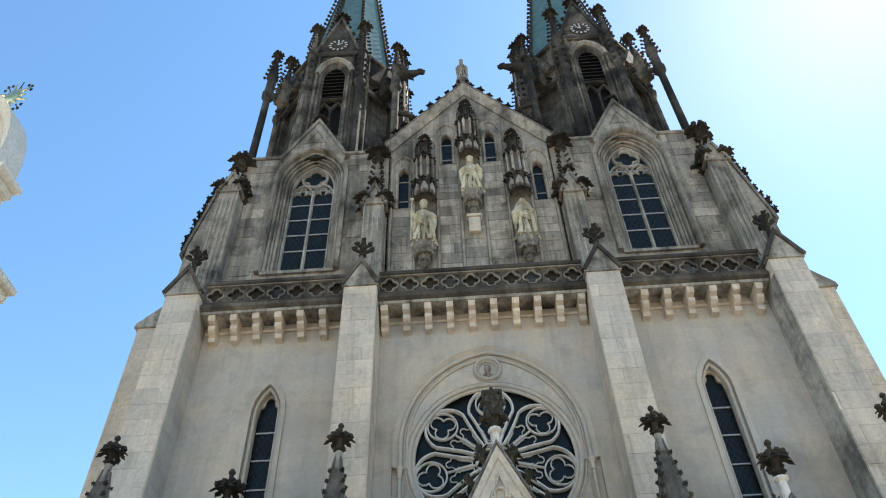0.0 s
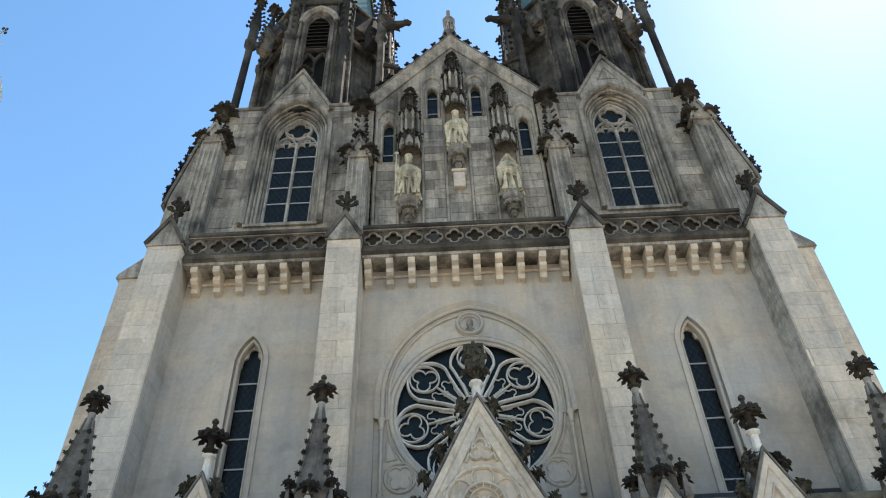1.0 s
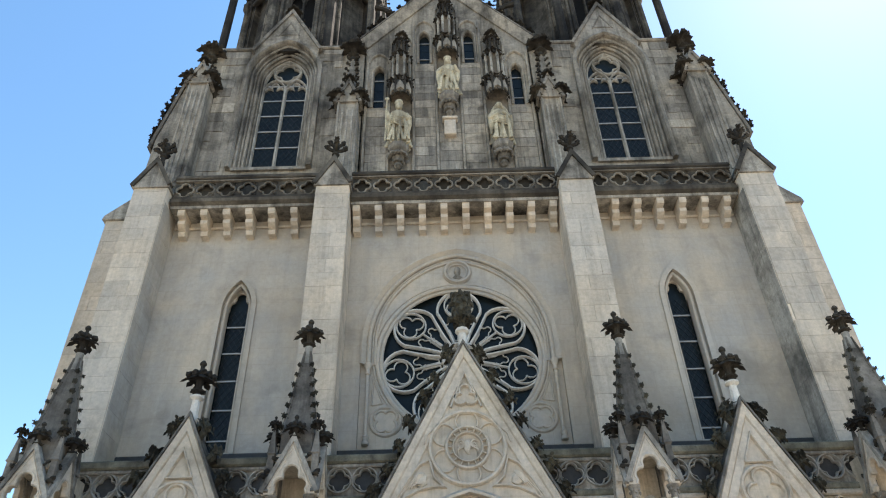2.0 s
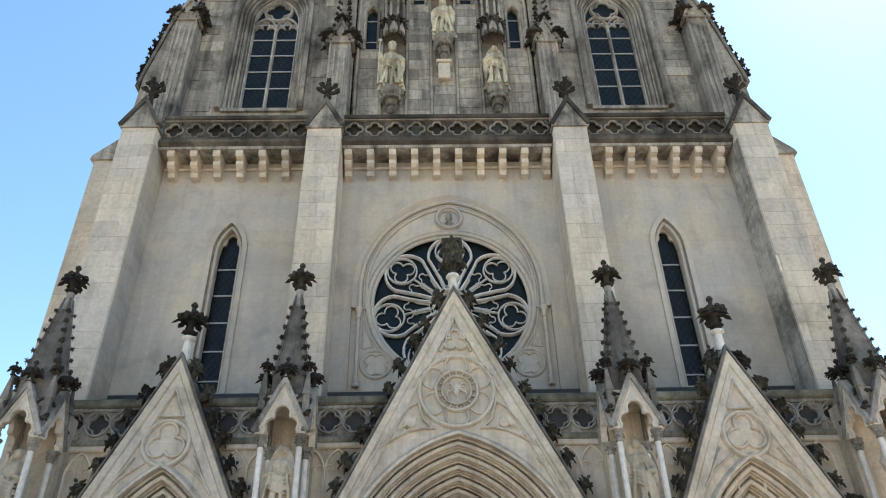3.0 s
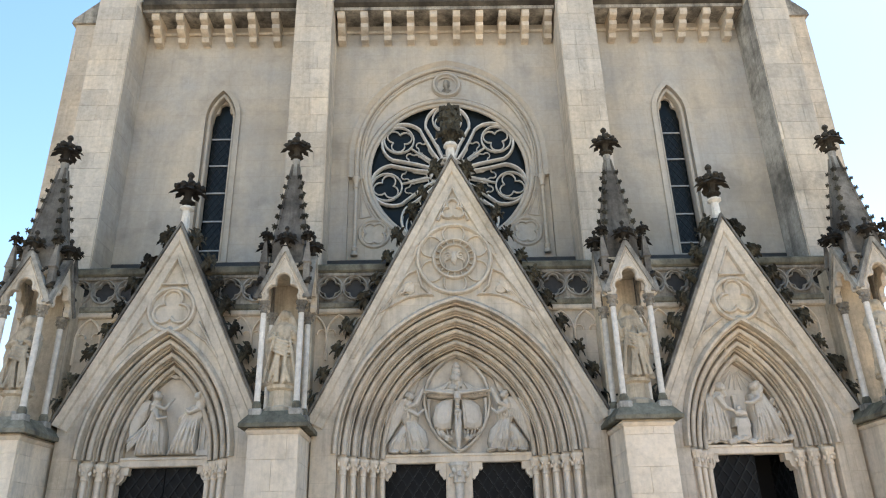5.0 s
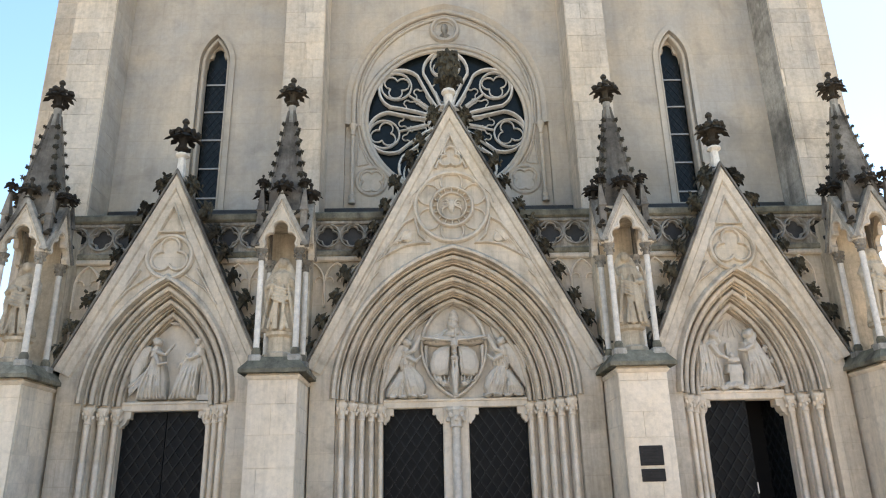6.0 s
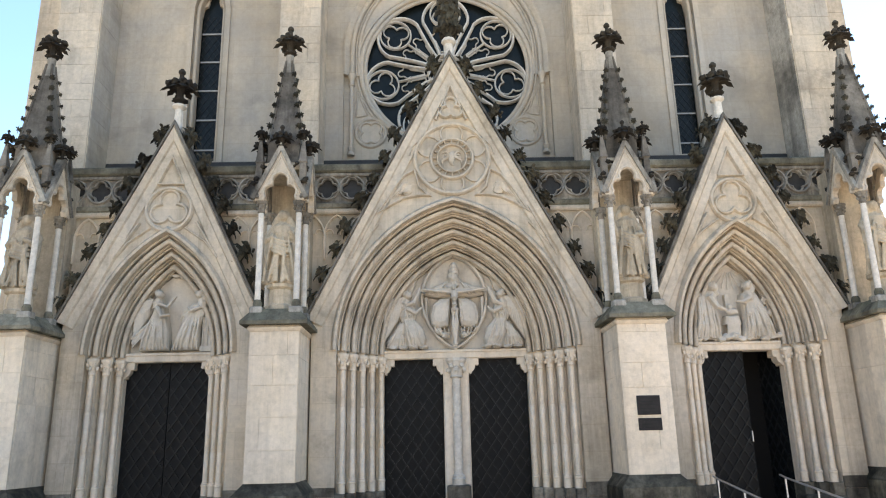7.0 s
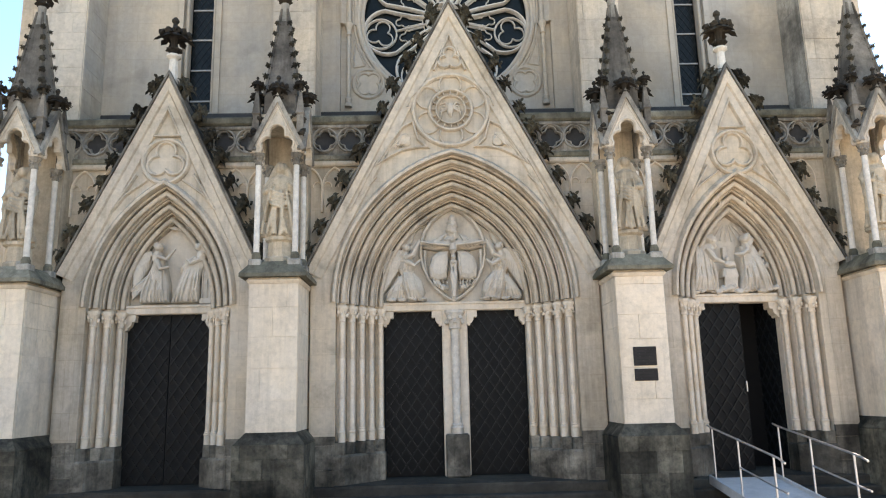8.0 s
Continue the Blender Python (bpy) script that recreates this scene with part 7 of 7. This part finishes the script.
# ---- access ramp ----
ramp_thing = thing("ramp", "aluminium wheelchair ramp with galvanised handrails up to the side door", "ramp")
RY0, RY1 = -2.2, -6.4
def rz(y):
    return SILL + 0.02 + (y - RY0) * 0.13
bm = bmesh.new()
v = [bm.verts.new((x, y, rz(y) + dz)) for dz in (0, -0.05) for x, y in ((4.62, RY0), (5.78, RY0), (5.78, RY1), (4.62, RY1))]
for f in ((0, 1, 2, 3), (7, 6, 5, 4), (0, 4, 5, 1), (1, 5, 6, 2), (2, 6, 7, 3), (3, 7, 4, 0)):
    bm.faces.new([v[i] for i in f])
part("deck", bm, M_DECK, ramp_thing, "ribbed aluminium deck")
for x in (4.58, 5.80):
    bm = bmesh.new()
    v = [bm.verts.new((xx, y, rz(y) + dz)) for dz in (0.06, -0.10) for xx, y in ((x - 0.02, RY0), (x + 0.02, RY0), (x + 0.02, RY1), (x - 0.02, RY1))]
    for f in ((0, 1, 2, 3), (7, 6, 5, 4), (0, 4, 5, 1), (1, 5, 6, 2), (2, 6, 7, 3), (3, 7, 4, 0)):
        bm.faces.new([v[i] for i in f])
    part("side_kerb", bm, M_DECK, ramp_thing)
    bm = tube(bmesh.new(), [(x, RY0 - 0.1, rz(RY0) + 0.95), (x, -2.5, rz(-2.5) + 0.95), (x, -5.0, rz(-5.0) + 0.95), (x, -5.2, rz(-5.2) + 0.92)], [0.018] * 4, 10)
    part("handrail", bm, M_STEEL, ramp_thing, "galvanised tube handrail", True)
    bm = tube(bmesh.new(), [(x, -3.6, rz(-3.6) + 0.5), (x, -5.2, rz(-5.2) + 0.5)], [0.016] * 2, 8)
    part("mid_rail", bm, M_STEEL, ramp_thing, smooth=True)
    for y in (-2.5, -3.6, -4.85):
        part("post", tube(bmesh.new(), [(x, y, max(0.02, rz(y) - 0.1)), (x, y, rz(y) + 0.95)], [0.017, 0.017], 10), M_STEEL, ramp_thing, smooth=True)

# ---- baroque chapel beside the church ----
ch = thing("chapel", "cream baroque chapel with a curved gable and gilded star", "chapel", (-0.80, 0, 0.65))
part("lower_wall", cube(-22.0, -12.3, -3.0, -2.2, -0.95, 14.3), M_CHAPEL, ch)
part("rear_body", cube(-24.0, -18.6, -2.2, 6.0, -0.95, 14.3), M_CHAPEL, ch)
for z0, z1, e in ((14.3, 14.5, 0.15), (14.5, 14.75, 0.35), (14.75, 14.95, 0.55)):
    part("lower_cornice", cube(-22.0, -12.3 + e, -3.0 - e, -2.2, z0, z1, 0.02), M_CHAPEL, ch)
vol = [(-18.5, 14.95), (-12.6, 14.95), (-12.75, 15.5), (-13.2, 16.1), (-13.05, 16.7), (-13.35, 17.3), (-13.8, 17.8), (-13.8, 18.5), (-18.5, 18.5)]
part("volute_gable", prism(bmesh.new(), vol, -2.9, -2.3), M_CHAPEL, ch)
for z0, z1, e in ((18.5, 18.7, 0.15), (18.7, 18.95, 0.35), (18.95, 19.15, 0.6)):
    part("upper_cornice", cube(-18.4, -13.8 + e, -2.9 - e, -2.3, z0, z1, 0.02), M_CHAPEL, ch)
ell = [(-16.0 + 2.2 * math.cos(radians(a)), 19.15 + 4.3 * math.sin(radians(a))) for a in range(0, 181, 10)]
part("pediment", prism(bmesh.new(), ell, -2.8, -2.3), M_CHAPEL, ch)
bm = bmesh.new()
sweep(bm, ell[::-1], [(-0.28, -3.0), (-0.1, -3.2), (0.1, -3.35), (0.14, -2.3), (-0.28, -2.3)])
part("pediment_moulding", bm, M_CHAPEL, ch)
bm = bmesh.new()
for k in range(12):
    a = radians(30 * k + 15)
    ln = 0.62 if k % 2 else 0.45
    tube(bm, [(0, 0, 0), (ln * math.cos(a), 0, ln * math.sin(a))], [0.09, 0.01], 5)
lump(bm, (0, 0, 0), (0.24, 0.12, 0.24), 2, 0.1, 2)
part("star", fused(mesh_of(bm, M_GILT), 0.03, False), None, ch, "gilded many-pointed star", m=pose(-15.45, -2.6, 24.25) @ Matrix.Diagonal((1.15, 1.0, 1.7, 1)))
bm = bmesh.new()
tube(bm, [(0, 0.05, -1.2), (0, 0.05, 0.8)], [0.035, 0.03], 6)
for k in range(4):
    a = radians(90 * k + 45)
    tube(bm, [(0.2 * math.cos(a), 0.03, 0.2 * math.sin(a)), (0.8 * math.cos(a), 0.03, 0.8 * math.sin(a))], [0.03, 0.03], 5)
    for d in (-0.16, 0, 0.16):
        lump(bm, ((0.68 + 0.1 * (d == 0)) * math.cos(a) - d * math.sin(a), 0.03, (0.68 + 0.1 * (d == 0)) * math.sin(a) + d * math.cos(a)), (0.08, 0.05, 0.08), 1, 0.2)
part("cross", fused(mesh_of(bm, M_SOOT), 0.025, False), None, ch, "dark trefoil-ended cross", m=pose(-15.45, -2.6, 24.25) @ Matrix.Diagonal((0.8, 0.8, 1.3, 1)))

# ---- unseen plain walls added round the square to shape the light ----
for x0, x1, y0, y1, h in ((-60, 60, -46, -40, 11), (-46, -38, -40, 20, 10), (40, 46, -40, -6, 10)):
    t = thing("house_wall", "unseen plain cream wall added to shape the light", "wall", group="square walls", kind="structure")
    part("wall", cube(x0, x1, y0, y1, 0, h), M_CHAPEL, t)

# ---- ashlar blocks, laid proud of their cores ----
BLOCK = cube(-0.5, 0.5, 0.0, 1.0, -0.5, 0.5, 0.0)
bmesh.ops.bevel(BLOCK, geom=[e for e in BLOCK.edges if all(v.co.y < 0.01 for v in e.verts)], offset=0.008, segments=1, affect="EDGES")
BLOCKS = {}
for m in (M_BLOCK, M_DARKBLOCK, M_PALE, M_PLINTH, M_FOOT, M_STREAK, M_WALL, M_TOWER, M_PALEWALL):
    BLOCKS[m.name] = mesh_of(BLOCK.copy(), m, False, "block")
BLOCK.free()
arng = random.Random(21)


def ashlar(parent, x0, x1, z0, z1, y, course, length, mat, keep=None, depth=0.05, turn=None, gap=0.006):
    """Courses of blocks on a face; keep(x, z, half width): whether a block may stand there. turn: a matrix for other faces."""
    z, row = z0, 0
    while z < z1 - 0.08:
        h = min(course * arng.uniform(0.85, 1.15), z1 - z)
        if z1 - z - h < 0.12:
            h = z1 - z
        x = x0 - (arng.uniform(0.2, 0.8) * length if row % 2 else 0)
        while x < x1 - 0.02:
            w = length * arng.uniform(0.7, 1.3)
            a, b = max(x, x0), min(x + w, x1)
            if x1 - b < 0.15:
                b = x1
            if b - a > 0.06 and (keep is None or keep(a, b, z, z + h)):
                m = Matrix.Translation(((a + b) / 2, y - arng.uniform(0.0, 0.004), z + h / 2)) @ Matrix.Diagonal((b - a - gap, depth, h - gap, 1))
                part("block", BLOCKS[mat.name], None, parent, m=(turn @ m) if turn is not None else m)
            x = x1 if b == x1 else x + w
        z += h
        row += 1


cores = [o for o in scene.objects if o.name.split(".")[0] == "buttress"]
for o in cores:
    c = next(k for k in o.children if k.name.split(".")[0] == "core")
    xs = [v.co.x for v in c.data.vertices]
    ys = [v.co.y for v in c.data.vertices]
    x0, x1, y0, y1 = min(xs), max(xs), min(ys), max(ys)
    top = 16.12 if abs(x0 + x1) / 2 < 5 else 16.2
    ashlar(o, x0, x1, 8.0, top, y0 - 0.022, 0.46, 0.85, M_BLOCK)
    if y0 < 0:
        # inner flank, facing the middle or the tower wall
        for face_x, sgn in ((x0, -1), (x1, 1)):
            if abs(face_x) > 9.0:
                continue
            turn = Matrix.Translation((face_x, 0, 0)) @ pose(0, 0, 0, 0, 0, 90 * sgn)
            lo, hi = (y0 + 0.03, -0.01)
            if sgn < 0:
                lo, hi = -hi, -lo
            # the outer right flank gets a darker stone than the outer left
            ashlar(o, lo, hi, 8.0, top - 0.5, -0.012, 0.46, 0.8, M_STREAK if face_x > 8 else M_WALL if face_x < -8 else M_BLOCK, turn=turn)
for o in [o for o in scene.objects if o.name.split(".")[0] == "tower_stage"]:
    cx = TX if any(ch_.name.startswith("front_wall") and ch_.data.vertices[0].co.x > 0 for ch_ in o.children) else -TX

    def free(a, b, z0, z1, cx=cx):
        d = min(abs(a - cx), abs(b - cx)) if not (a < cx < b) else 0
        if z1 < 18.3:
            return True
        lim = 1.38 if z1 < 23.4 else max(0, 1.40 - (z0 - 23.2) * 0.35)
        if z1 > 23.8:
            lim = 1.24
        return d > lim
    x0, x1 = sorted((math.copysign(3.78, cx), math.copysign(8.16, cx)))
    ashlar(o, x0, cx - 1.34, 16.8, 24.38, 0.575, 0.42, 0.75, M_DARKBLOCK, free, gap=0.020)
    ashlar(o, cx + 1.34, x1, 16.8, 24.38, 0.575, 0.42, 0.75, M_DARKBLOCK, free, gap=0.020)
BAYS = (-2.86, -2.06, -1.22, -0.42, 0.42, 1.22, 2.06, 2.86)
for a, b in zip(BAYS, BAYS[1:]):
    c = abs(a + b) / 2
    top = 21.0 if c > 2 else 18.0 if c > 1.3 else 23.3 if c > 0.5 else 20.0
    ashlar(mid, a + 0.05, b - 0.05, 16.8, top, 0.575, 0.42, 0.7, M_DARKBLOCK, gap=0.018)
for o in [o for o in scene.objects if o.name.split(".")[0] == "statue_pier"]:
    ashlar(o, -0.45, 0.45, 1.6, 4.26, -0.005, 0.50, 0.78, M_PALE)
    for sgn in (-1, 1):
        turn = Matrix.Translation((0.44 * sgn, 0, 0)) @ pose(0, 0, 0, 0, 0, 90 * sgn)
        lo, hi = (0.05, 1.40) if sgn > 0 else (-1.40, -0.05)
        ashlar(o, lo, hi, 1.6, 4.26, -0.012, 0.46, 0.75, M_PALE, turn=turn)
    ashlar(o, -0.63, 0.63, 0.0, 1.40, -0.185, 0.40, 0.50, M_PLINTH)
for cx, w in ((0.0, 2.50), (-5.87, 1.54), (5.87, 1.54)):
    o = tC if cx == 0 else sides[0][0] if cx < 0 else sides[1][0]
    half = 2.86 if cx == 0 else 1.9
    for s in (-1, 1):
        a, b = sorted((cx + s * (w + 0.03), cx + s * half))
        a2, b2 = sorted((cx + s * (w - 0.13), cx + s * (half + 0.03)))
        ashlar(o, a2, b2, SILL - 0.2, 1.45, FRONT - 0.03, 0.42, 0.6, M_FOOT)
        ashlar(o, a, b, 1.45, 4.6, FRONT - 0.008, 0.52, 0.9, M_PALEWALL)
# belfry faces that look to the square
for o in [o for o in scene.objects if o.name.split(".")[0] == "belfry"]:
    for k, f in enumerate([c for c in o.children if c.name.split(".")[0] == "face_wall"]):
        out = f.matrix_basis.to_3x3() @ Vector((0, -1, 0))
        if out.y > -0.6:
            continue
        lim = 0.92 if out.y < -0.9 else 0.70
        for sgn in (-1, 1):
            a, b = sorted((sgn * lim, sgn * 1.08))
            ashlar(f, a, b, 25.3, 33.1, -0.03, 0.40, 0.55, M_TOWER, gap=0.03)
